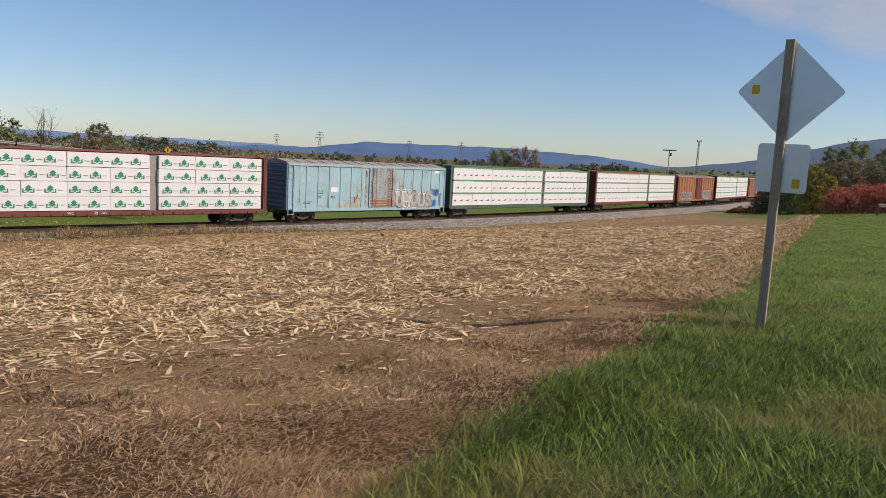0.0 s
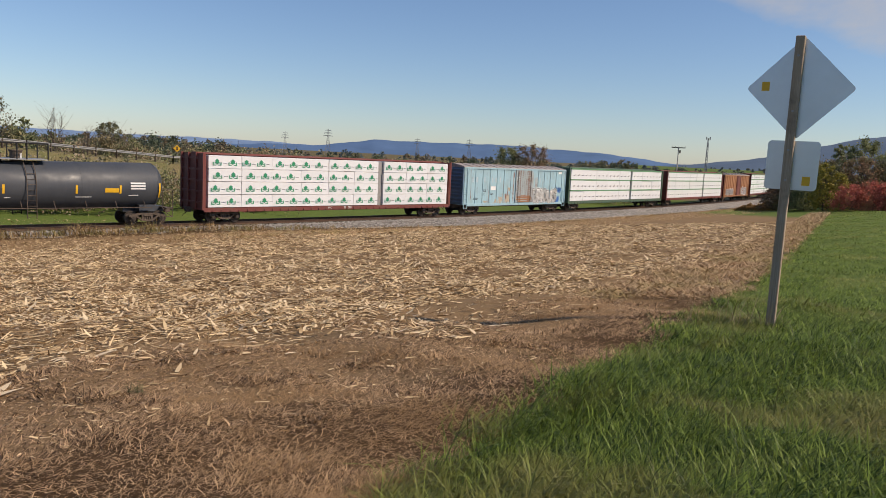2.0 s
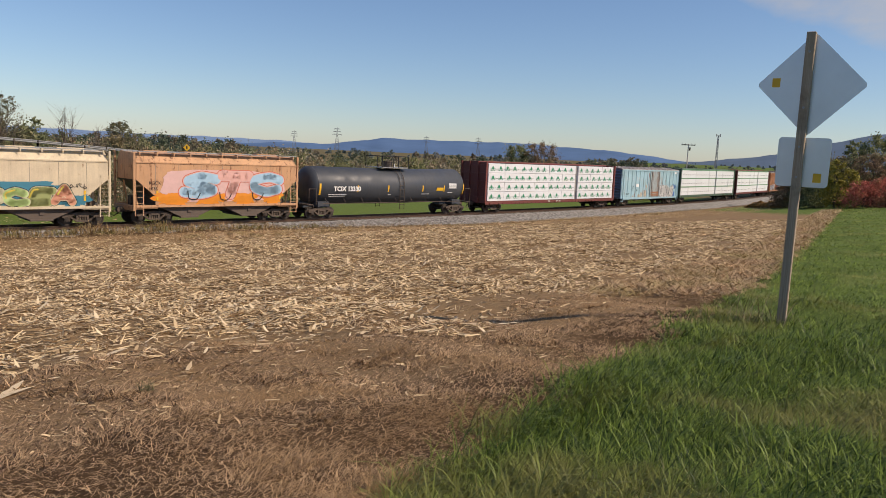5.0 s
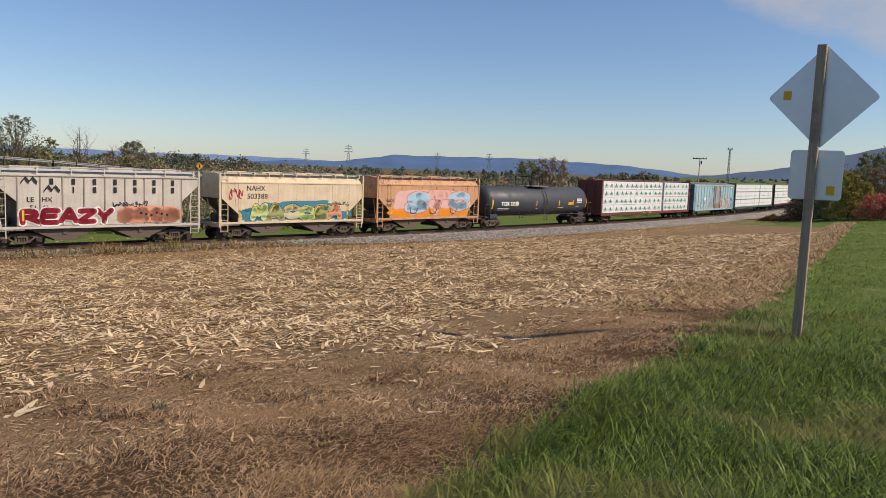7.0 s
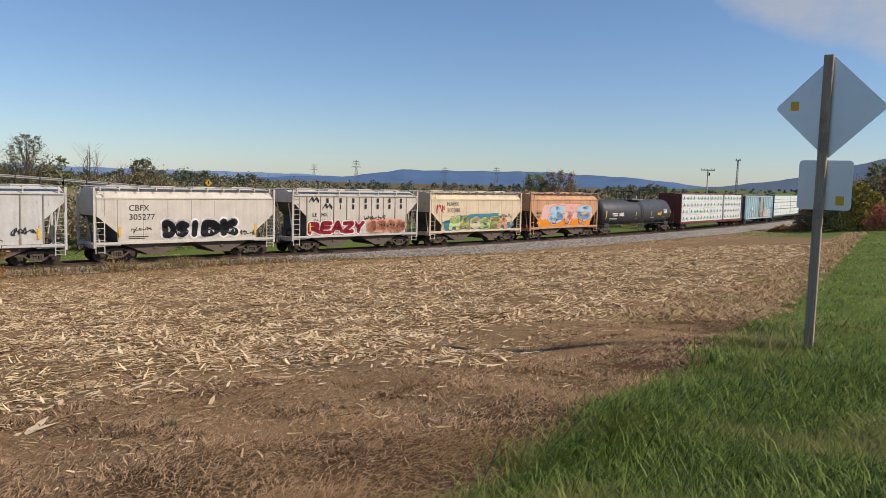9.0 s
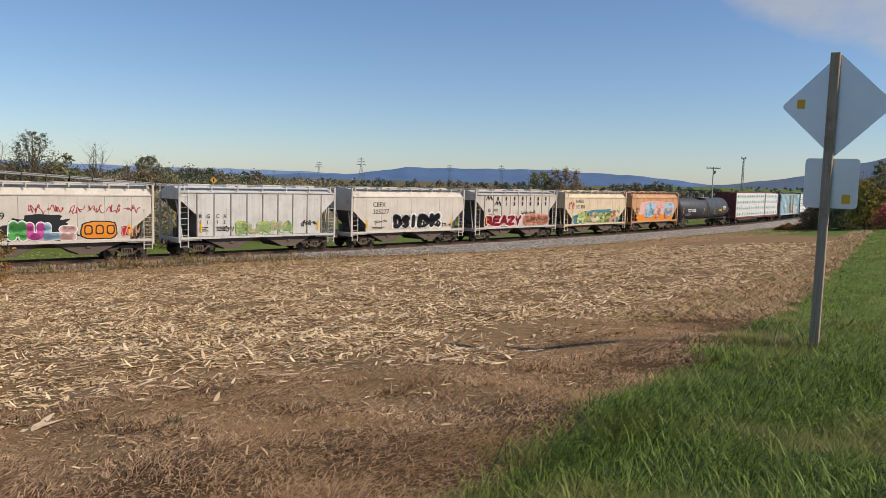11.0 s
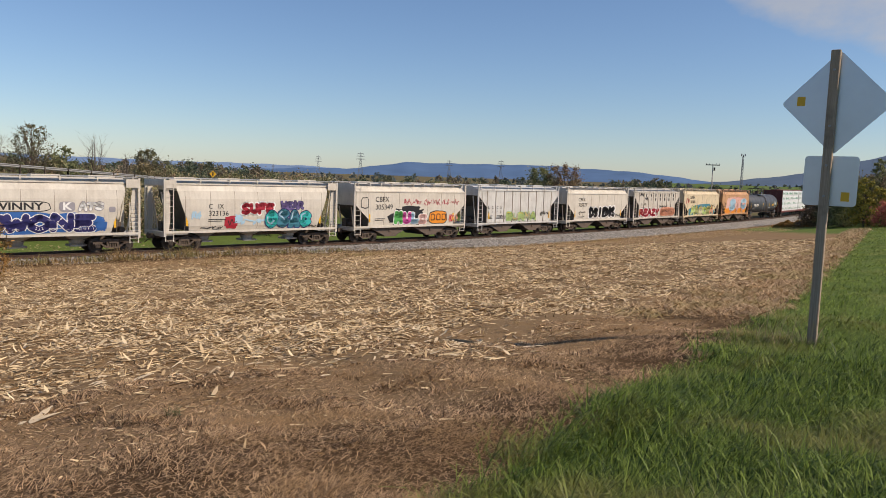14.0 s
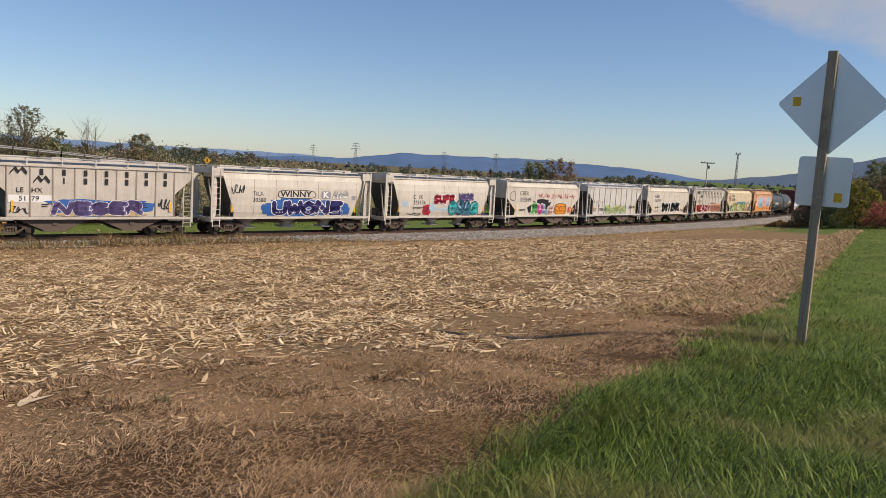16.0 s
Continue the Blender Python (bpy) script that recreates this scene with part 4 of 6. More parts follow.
STROKES = dict(
    A=[[(0, 0), (0.42, 1), (0.6, 1), (1, 0)], [(0.25, 0.36), (0.75, 0.36)]],
    B=[[(0, 0), (0, 1), (0.7, 1), (0.85, 0.76), (0.3, 0.52)], [(0.3, 0.52), (0.95, 0.38), (0.8, 0.02), (0, 0)]],
    C=[[(1, 0.8), (0.6, 1), (0.1, 0.78), (0.05, 0.28), (0.5, 0), (1, 0.18)]],
    D=[[(0, 0), (0, 1), (0.6, 0.97), (1, 0.5), (0.6, 0.03), (0, 0)]],
    E=[[(1, 1), (0.1, 1), (0, 0.5), (0.1, 0), (1, 0)], [(0.05, 0.5), (0.8, 0.52)]],
    F=[[(1, 1), (0.1, 0.97), (0.05, 0)], [(0.05, 0.5), (0.8, 0.54)]],
    G=[[(1, 0.82), (0.5, 1), (0.05, 0.6), (0.2, 0.08), (0.85, 0.05), (0.95, 0.42), (0.55, 0.42)]],
    H=[[(0, 0), (0.05, 1)], [(1, 0), (0.95, 1)], [(0.05, 0.5), (0.95, 0.5)]],
    I=[[(0.5, 0), (0.5, 1)]],
    K=[[(0.05, 0), (0.05, 1)], [(1, 1), (0.15, 0.5), (1, 0)]],
    L=[[(0.1, 1), (0.05, 0.1), (0.2, 0), (1, 0.02)]],
    M=[[(0, 0), (0.12, 1), (0.5, 0.35), (0.88, 1), (1, 0)]],
    N=[[(0, 0), (0.05, 1), (0.95, 0), (1, 1)]],
    O=[[(0.5, 1), (0.05, 0.72), (0.05, 0.28), (0.5, 0), (0.95, 0.28), (0.95, 0.72), (0.5, 1), (0.3, 0.95)]],
    R=[[(0, 0), (0, 1), (0.75, 1), (0.85, 0.64), (0.2, 0.48)], [(0.3, 0.5), (1, 0)]],
    S=[[(1, 0.86), (0.5, 1), (0.05, 0.76), (0.5, 0.5), (0.95, 0.24), (0.5, 0), (0, 0.14)]],
    T=[[(0, 1), (1, 1)], [(0.5, 1), (0.45, 0)]],
    U=[[(0, 1), (0.04, 0.2), (0.5, 0), (0.96, 0.2), (1, 1)]],
    W=[[(0, 1), (0.2, 0), (0.5, 0.65), (0.8, 0), (1, 1)]],
    Y=[[(0, 1), (0.45, 0.5), (1, 1)], [(0.5, 0.5), (0.45, 0)]],
    Z=[[(0, 1), (0.97, 1), (0.03, 0), (1, 0)]],
)


def fat_stroke(bm, pts, width, y, lift):
    """A painted bar with round ends and joints through pts (x, z)."""
    def vert(px, pz):
        return bm.verts.new((px, (y(pz) if callable(y) else y) - lift, pz))
    for (ax, az_), (bx, bz) in zip(pts, pts[1:]):
        l = math.hypot(bx - ax, bz - az_) or 1e-6
        nx, nz = -(bz - az_) / l * width / 2, (bx - ax) / l * width / 2
        bm.faces.new((vert(ax + nx, az_ + nz), vert(ax - nx, az_ - nz), vert(bx - nx, bz - nz), vert(bx + nx, bz + nz)))
    for px, pz in pts:
        bm.faces.new([vert(px + width / 2 * cos(2 * pi * k / 12), pz + width / 2 * sin(2 * pi * k / 12)) for k in range(12)])


def rounded_line(pts, steps=4):
    """Points along a smooth line through pts, cut close at the corners."""
    out = []
    for i in range(len(pts) - 1):
        p0, p1, p2, p3 = pts[max(i - 1, 0)], pts[i], pts[i + 1], pts[min(i + 2, len(pts) - 1)]
        for k in range(steps):
            t = k / steps
            h0, h1, h2, h3 = 2 * t ** 3 - 3 * t * t + 1, t ** 3 - 2 * t * t + t, -2 * t ** 3 + 3 * t * t, t ** 3 - t * t
            out.append(tuple(h0 * p1[j] + h1 * 0.3 * (p2[j] - p0[j]) + h2 * p2[j] + h3 * 0.3 * (p3[j] - p1[j]) for j in (0, 1)))
    out.append(pts[-1])
    return out


def piece(text, x0, x1, z0, z1, y, car, fill, line, back=None, seed=1, wave=0.12, shine=None, weight=0.30, rim=0.07, edge=None):
    """Fat sprayed letters, each with its rim, leaning into one another along the car's side; fill: one colour or one a letter."""
    h, n_ = z1 - z0, len(text)
    if back:
        blob(x0 - 0.15 * h, x1 + 0.15 * h, z0 - 0.05, z1 + 0.2 * h, y, G[back], car, seed, 0.2)
    rnd = random.Random(seed)
    cell = (x1 - x0) / n_
    wt = weight * min(h, cell * 1.1)
    fills = [fill] * n_ if isinstance(fill, str) else [fill[k % len(fill)] for k in range(n_)]
    layers = [(wt + 2 * rim * h, line, "letter_rim")]
    if edge:
        layers.insert(0, (wt + 4 * rim * h, edge, "letter_edge"))
    for k, ch in enumerate(text.upper()):
        lean, tall, drop = rnd.uniform(-0.12, 0.2) * wave * 5, rnd.uniform(0.9, 1.08), rnd.uniform(-0.05, 0.05) * h
        bx0, bw, bh = x0 + cell * k + wt * 0.42, cell * 1.04 - wt * 0.84, (h - wt) * tall
        lines = []
        for st_ in STROKES.get(ch, STROKES["I"]):
            q = [(bx0 + bw * (u + lean * (v - 0.5)) + rnd.uniform(-1, 1) * wave * 0.2 * cell, z0 + wt / 2 + drop + bh * v + rnd.uniform(-1, 1) * wave * 0.15 * h) for u, v in st_]
            lines.append(rounded_line(q))
        for j, (w_, col, nm) in enumerate(layers + [(wt, fills[k], "letter_fill")]):
            bm = bmesh.new()
            for q in lines:
                fat_stroke(bm, q, w_, y, 0.004 + 0.0012 * (k % 4) + 0.0022 * j)
            part(nm, bm, G[col], car)
        if shine:
            bm = bmesh.new()
            q = [(px - wt * 0.16, pz + wt * 0.14) for px, pz in lines[0]]
            fat_stroke(bm, q[len(q) // 5: len(q) * 3 // 5], wt * 0.22, y, 0.0165)
            part("paint_highlight", bm, G[shine], car)


def stencil(text, x, z, y, size, car, mat=None, wide=1.0):
    return lettering(text, x, z, y, size, mat or M["black"], car, "stencil", wide)


def bars(x, z, w, n_, y, car, gap=0.11, h=0.045, mat=None):
    """Small print that cannot be read."""
    for k in range(n_):
        bm = bmesh.new()
        zz = z - gap * k
        yy = y(zz) if callable(y) else y
        box(bm, x, x + w * (1 - 0.2 * (k % 2)), yy - 0.003, yy, zz - h / 2, zz + h / 2)
        part("stencil_bar", bm, mat or M["black"], car)


def tile_letters(car, H, y, number, patch):
    """Spaced company letters as plain blocks, and the zigzag device, on a ribbed hopper."""
    bay = 2 * (H - 1.15) / 8
    xs = [-H + 1.15 + bay * (k + 0.5) for k in range(8)]
    for row, z in ((0, 3.70), (1, 3.24)):
        for k in range(8):
            if k < row:
                continue
            if k == row:
                pts = [(xs[k] - 0.42, z - 0.16), (xs[k] - 0.18, z + 0.14), (xs[k], z - 0.1), (xs[k] + 0.18, z + 0.14), (xs[k] + 0.42, z - 0.16)]
                bm = bmesh.new()
                for p, q in zip(pts, pts[1:]):
                    yy = y(z)
                    bm.faces.new([bm.verts.new(v) for v in ((p[0] - 0.03, yy, p[1] - 0.05), (q[0] - 0.03, yy, q[1] - 0.05), (q[0] + 0.03, yy, q[1] + 0.14), (p[0] + 0.03, yy, p[1] + 0.14))])
                part("zigzag_device", bm, M["black"], car)
            else:
                bm = bmesh.new()
                yy = y(z)
                w = 0.035 if (row == 1 and k == 2) else 0.095
                box(bm, xs[k] - w, xs[k] + w, yy - 0.003, yy, z - 0.17, z + 0.17)
                part("letter_block", bm, M["black"], car)
    if patch:
        for k in (0, 1):
            bm = bmesh.new()
            box(bm, xs[k] - bay / 2 + 0.06, xs[k] + bay / 2 - 0.06, y(2.2) - 0.002 + 0.02, y(2.2) + 0.02, 2.0, 2.42)
            part("number_patch", bm, M["white"], car)
    stencil("LE", xs[0] - 0.12, 2.68, y, 0.27, car, None, 1.05)
    stencil("HX", xs[1] - 0.52, 2.68, y, 0.27, car, None, 1.05)
    stencil(number[:2], xs[0] + 0.02, 2.22, y, 0.28, car, None, 1.05)
    stencil(number[2:], xs[1] - 0.52, 2.22, y, 0.28, car, None, 1.05)
    bars(xs[1] + 0.0, 1.9, 0.4, 2, y, car)


# orange car: pale pink and blue field over orange letters with black swoops
Y = Y_orange_car
blob(-4.5, 4.9, 1.3, 3.5, Y, G["pink"], orange_car, 3, 0.05)
for k, (a, b) in enumerate(((-4.6, -2.1), (-2.0, 0.3), (0.6, 2.6), (2.9, 4.6))):
    blob(a, b, 1.22, 2.0, lambda z: Y_orange_car(z) - 0.003, G["orange"], orange_car, 20 + k, 0.3)
piece("STC", -2.8, 4.4, 1.6, 3.3, lambda z: Y_orange_car(z) - 0.003, orange_car, ("sky", "rose", "sky"), "pink", None, 24, 0.14, None, 0.36, 0.03, "coral")
for k, (a, b) in enumerate(((-2.4, 1.45), (-0.2, 1.4), (2.2, 1.4))):
    ribbon([(a, b + 0.6), (a + 0.12, b + 0.15), (a + 0.6, b + 0.1), (a + 0.85, b + 0.5)], 0.06, lambda z: Y_orange_car(z) - 0.022, G["black"], orange_car)
stencil("RGCX", -4.9, 2.55, Y, 0.2, orange_car)
stencil("1635", -4.9, 2.2, Y, 0.2, orange_car)
# cream car
Y = Y_nahx
stencil("NAHX", -3.95, 3.42, Y, 0.36, nahx)
stencil("503388", -3.9, 2.88, Y, 0.36, nahx, None, 1.05)
blob(-4.4, -2.6, 1.2, 2.1, Y, G["sea"], nahx, 31, 0.25)
blob(3.0, 4.7, 1.2, 1.9, Y, G["sea"], nahx, 32, 0.3)
piece("MACCEA", -3.6, 3.9, 1.22, 2.35, Y, nahx, ("lime", "olive", "cream", "lime", "olive", "salmon"), "cream", "sea", 5, 0.24, "yellow", 0.36, 0.03, "black")
scribble(-5.2, -4.2, 2.7, 3.45, Y, G["red"], nahx, 8, 0.06)
scribble(3.5, 4.5, 2.2, 2.5, Y, M["black"], nahx, 9, 0.03)
# ribbed beige car with red letters
Y = Y_mm1
tile_letters(mm1, H1, Y, "5141", False)
piece("REAZY", -4.5, 0.45, 1.3, 2.2, Y, mm1, "red", "white", None, 4, 0.12, None, 0.32, 0.09)
blob(0.5, 4.75, 1.25, 2.35, Y, G["salmon"], mm1, 41, 0.07)
piece("GROB", 0.7, 4.5, 1.32, 2.2, lambda z: Y_mm1(z) - 0.006, mm1, "salmon", "coral", None, 6, 0.25, None, 0.44, 0.018)
for k in range(6):
    blob(2.0 + 0.32 * k, 2.16 + 0.32 * k, 1.8 - 0.07 * (k % 3), 1.95 - 0.07 * (k % 3), lambda z: Y_mm1(z) - 0.02, G["black"], mm1, k, 0.05, "paint_dot", 12)
scribble(0.3, 1.4, 2.2, 2.6, Y, M["black"], mm1, 11, 0.04)
scribble(1.5, 2.6, 2.2, 2.6, Y, M["black"], mm1, 12, 0.04)
# beige car with black and white letters
Y = Y_c277
stencil("CBFX", -3.9, 3.2, Y, 0.36, c277)
stencil("305277", -3.9, 2.66, Y, 0.36, c277, None, 1.05)
piece("DSI", -1.85, 0.6, 1.35, 2.4, Y, c277, "black", "white", None, 14, 0.14, None, 0.42, 0.12)
piece("DK", 0.7, 3.1, 1.35, 2.45, Y, c277, "black", "white", None, 15, 0.14, None, 0.46, 0.12)
scribble(-3.9, -2.6, 1.7, 2.1, Y, M["black"], c277, 16, 0.035)
scribble(3.3, 4.3, 1.4, 1.8, Y, M["black"], c277, 17, 0.035)
bars(-3.9, 1.5, 1.2, 2, Y, c277)
# grey ribbed car
Y = Y_rock
bay3 = 2 * (H3 - 1.15) / 8
for row, z in (("RGCX", 2.5), ("1112", 2.12)):
    for k in range(4):
        stencil(row[k], -H3 + 1.15 + (0.12, 0.62, bay3 + 0.12, bay3 + 0.62)[k], z, Y, 0.24, rock)
piece("BURMA", -1.95, 2.3, 1.32, 2.1, Y, rock, ("lime", "cream"), "green", None, 21, 0.12, "yellow", 0.34, 0.03)
scribble(3.0, 4.2, 1.7, 2.2, Y, M["black"], rock, 22, 0.05)
scribble(-2.9, -2.2, 1.5, 1.9, Y, M["black"], rock, 23, 0.03)
bars(-H3 + 1.3, 1.8, 0.6, 3, Y, rock)
bars(-H3 + 1.3 + bay3, 1.8, 0.7, 3, Y, rock)
# beige car with many colours
Y = Y_c349
stencil("CBFX", -3.9, 3.2, Y, 0.40, c349)
stencil("305349", -3.9, 2.62, Y, 0.40, c349, None, 1.05)
for k in range(6):
    scribble(-1.1 + 1.05 * k, -0.25 + 1.05 * k, 2.75, 3.25, Y, G["red"], c349, 50 + k, 0.04, 16)
blob(-2.4, 1.4, 1.2, 2.62, Y, G["black"], c349, 33, 0.3)
for k, (ch, col) in enumerate((("M", "green"), ("U", "magenta"), ("L", "sky"), ("Z", "pink"))):
    piece(ch, -2.0 + 0.85 * k, -1.12 + 0.85 * k, 1.25, 2.3 - 0.08 * k, lambda z: Y_c349(z) - 0.006, c349, col, "white", None, 34 + k, 0.1, None, 0.42, 0.06)
blob(1.6, 3.8, 1.2, 2.35, Y, G["black"], c349, 38, 0.05)
blob(1.68, 3.72, 1.26, 2.28, lambda z: Y_c349(z) - 0.005, G["orange"], c349, 38, 0.05)
for k in range(3):
    blob(1.85 + 0.62 * k, 2.35 + 0.62 * k, 1.5, 2.1, lambda z: Y_c349(z) - 0.008, G["black"], c349, 60 + k, 0.05)
    blob(1.92 + 0.62 * k, 2.27 + 0.62 * k, 1.58, 2.02, lambda z: Y_c349(z) - 0.011, G["orange"], c349, 60 + k, 0.05)
blob(3.9, 4.5, 1.4, 2.0, Y, G["red"], c349, 39, 0.15)
scribble(4.0, 5.0, 1.3, 2.1, Y, G["salmon"], c349, 40, 0.05)
blob(-5.3, -4.5, 2.5, 3.4, Y, G["black"], c349, 42, 0.1)
blob(-5.24, -4.56, 2.57, 3.33, lambda z: Y_c349(z) - 0.004, M["beige"], c349, 42, 0.1)
bars(-3.9, 1.75, 1.0, 2, Y, c349)
# round-sided car with red and teal
Y = Y_c323
stencil("C   IX", -3.5, 2.72, Y, 0.3, c323)
stencil("323136", -3.5, 2.27, Y, 0.32, c323, None, 1.05)
piece("SUFE", -1.2, 1.2, 2.2, 3.0, Y, c323, "red", "white", None, 71, 0.12, None, 0.38, 0.12)
piece("WEAR", 1.75, 3.5, 2.5, 3.05, Y, c323, "violet", "navy", None, 72, 0.12, None, 0.3, 0.06)
piece("OSAC", 0.6, 4.1, 1.25, 2.45, lambda z: Y_c323(z) - 0.012, c323, ("teal", "sea", "sea", "teal"), "navy", None, 73, 0.1, "sky", 0.46, 0.05)
blob(-2.4, -1.4, 1.25, 2.15, Y, G["red"], c323, 74, 0.12)
scribble(-2.2, -1.6, 1.5, 1.9, lambda z: Y_c323(z) - 0.006, M["black"], c323, 75, 0.05, 6)
blob(-1.7, -1.1, 1.6, 2.2, lambda z: Y_c323(z) - 0.004, G["sky"], c323, 76, 0.2)
scribble(-1.2, 0.5, 1.5, 1.9, Y, G["sky"], c323, 77, 0.09)
scribble(-4.6, -4.0, 1.9, 2.5, Y, G["sky"], c323, 78, 0.08)
scribble(-4.0, -2.6, 1.25, 1.45, Y, M["black"], c323, 79, 0.04)
scribble(3.6, 4.6, 1.25, 1.45, Y, M["black"], c323, 80, 0.04)
bars(-3.5, 1.9, 1.2, 2, Y, c323)
# round-sided car with dark blue letters
Y = Y_tilx
stencil("TILX", -3.5, 2.74, Y, 0.28, tilx)
stencil("30580", -3.5, 2.32, Y, 0.28, tilx, None, 1.05)
for a, col in ((0.0, "black"), (0.05, "w")):
    blob(-1.7 + a, 1.6 - a, 2.42 + a, 3.08 - a, (lambda q: (lambda z: Y_tilx(z) - q))(0.001 + a * 0.06), G["black"] if col == "black" else M["beige"], tilx, 81, 0.02)
lettering("WINNY", -1.4, 2.75, lambda z: Y_tilx(z) - 0.008, 0.40, M["black"], tilx, "letters", 1.3, 0.014)
blob(1.9, 2.8, 2.42, 3.05, Y, G["grey"], tilx, 82, 0.03)
lettering("K", 2.1, 2.74, lambda z: Y_tilx(z) - 0.006, 0.42, G["white"], tilx, "letters", 1.2, 0.02)
piece("ATS", 2.95, 4.3, 2.5, 3.0, Y, tilx, "white", "grey", None, 83, 0.1)
blob(4.6, 5.0, 2.4, 2.75, Y, G["grey"], tilx, 84, 0.03)
scribble(-5.0, -4.1, 2.6, 3.4, Y, M["black"], tilx, 85, 0.05)
blob(-2.8, -1.2, 1.25, 2.2, Y, G["blue"], tilx, 86, 0.18)
piece("UWONE", -2.0, 3.8, 1.25, 2.3, Y, tilx, "navy", "white", "blue", 87, 0.05, None, 0.34, 0.05)
blob(3.6, 4.5, 1.25, 2.1, Y, G["blue"], tilx, 88, 0.2)
# ribbed car with blue and grey letters
Y = Y_mm2
tile_letters(mm2, H7, Y, "5179", True)
blob(-2.7, 3.4, 1.25, 2.25, Y, G["blue"], mm2, 91, 0.16)
blob(-2.3, 3.0, 1.22, 1.6, lambda z: Y_mm2(z) - 0.004, G["tan"], mm2, 92, 0.1)
piece("NESER", -2.3, 2.7, 1.3, 2.1, lambda z: Y_mm2(z) - 0.008, mm2, "violet", "white", None, 93, 0.25, None, 0.36, 0.035)
scribble(-4.5, -3.6, 1.4, 1.8, Y, M["black"], mm2, 94, 0.04)
scribble(3.7, 4.4, 1.6, 2.4, Y, M["black"], mm2, 95, 0.045)
bars(2.2, 2.0, 0.8, 3, Y, mm2)
# boxcars
for x, w in ((-7.0, 0.4), (-6.45, 0.45), (-5.3, 0.35), (-4.15, 0.4), (-3.65, 0.4), (-2.95, 0.3), (-1.45, 0.28)):
    bars(x, 3.15, w * 0.5, 1, -1.464, blue_box, 0.22, 0.46, M["ghost"])
for x in (3.6, 4.4, 5.4, 6.4):
    bars(x, 3.15, 0.12, 1, -1.464, blue_box, 0.22, 0.42, M["ghost"])
bars(-4.25, 2.4, 0.7, 1, -1.464, blue_box, 0.1, 0.34, M["white"])
bars(6.9, 3.95, 0.6, 1, -1.464, blue_box, 0.1, 0.2, M["white"])
stencil("ELS", -5.5, 2.2, -1.464, 0.27, blue_box)
stencil("101", -5.6, 1.84, -1.464, 0.22, blue_box)
stencil("869", -4.3, 1.84, -1.464, 0.22, blue_box)
bars(-6.8, 1.5, 0.8, 2, -1.464, blue_box)
blob(-0.92, -0.66, 1.0, 4.0, -1.466, M["door_rust"], blue_box, 101, 0.05, "rust_patch")
for k, (x0, x1, z0, z1) in enumerate(((-3.75, -3.1, 1.0, 1.35), (-3.05, -2.5, 1.0, 1.62), (-1.9, -1.35, 1.05, 1.7), (-5.3, -4.7, 1.1, 1.25), (-1.6, -1.1, 2.1, 2.5))):
    blob(x0, x1, z0, z1, -1.465, M["flaked"], blue_box, 120 + k, 0.5, "bare_patch")
for k, (x0, z0, z1) in enumerate(((-4.62, 1.0, 2.1), (-2.42, 1.0, 3.2), (-1.72, 1.6, 2.9), (-7.2, 1.2, 2.6), (4.1, 2.0, 3.5), (5.2, 2.1, 3.3))):
    blob(x0, x0 + 0.09, z0, z1, -1.467, M["door_rust"], blue_box, 130 + k, 0.3, "rust_streak")
blob(-2.6, -1.3, 1.0, 1.9, -1.464, M["door_rust"], blue_box, 102, 0.25, "rust_patch")
blob(2.3, 2.55, 1.0, 4.0, -1.466, M["door_rust"], blue_box, 109, 0.08, "rust_patch")
blob(-0.45, 2.2, 1.06, 1.75, -1.556, M["rusty"], blue_box, 110, 0.12, "rust_patch")
blob(2.7, 3.2, 1.0, 3.6, -1.464, M["door_rust"], blue_box, 103, 0.3, "rust_patch")
piece("UMOUS", 2.4, 6.6, 0.98, 2.3, -1.506, blue_box, "white", "black", None, 104, 0.14, None, 0.34, 0.04, "white")
blob(6.0, 7.2, 0.98, 1.6, -1.503, G["blue"], blue_box, 105, 0.25)
scribble(6.4, 7.4, 1.9, 2.6, -1.505, G["blue"], blue_box, 106, 0.06)
piece("SOHOS", -7.2, -2.5, 1.1, 2.0, -1.506, rust_box, "grey", "white", None, 107, 0.3)
piece("OB", 3.0, 6.8, 1.1, 2.2, -1.506, rust_box, "grey", "white", None, 108, 0.3)

# ---- road sign ----
n = Net("weathered_post")
grain = n.noise(3.0, 6, 0.7, (30, 30, 0.8))
c = n.mix(n.ramp(grain, 0.3, 0.7), (0.25, 0.185, 0.13), (0.44, 0.36, 0.28))
c = n.mix(n.ramp(n.noise(1.3, 4), 0.55, 0.7), c, (0.11, 0.085, 0.065))
n.bump(grain, 0.006)
post_mat = n.done(c, 0.85, 0, 0.2)


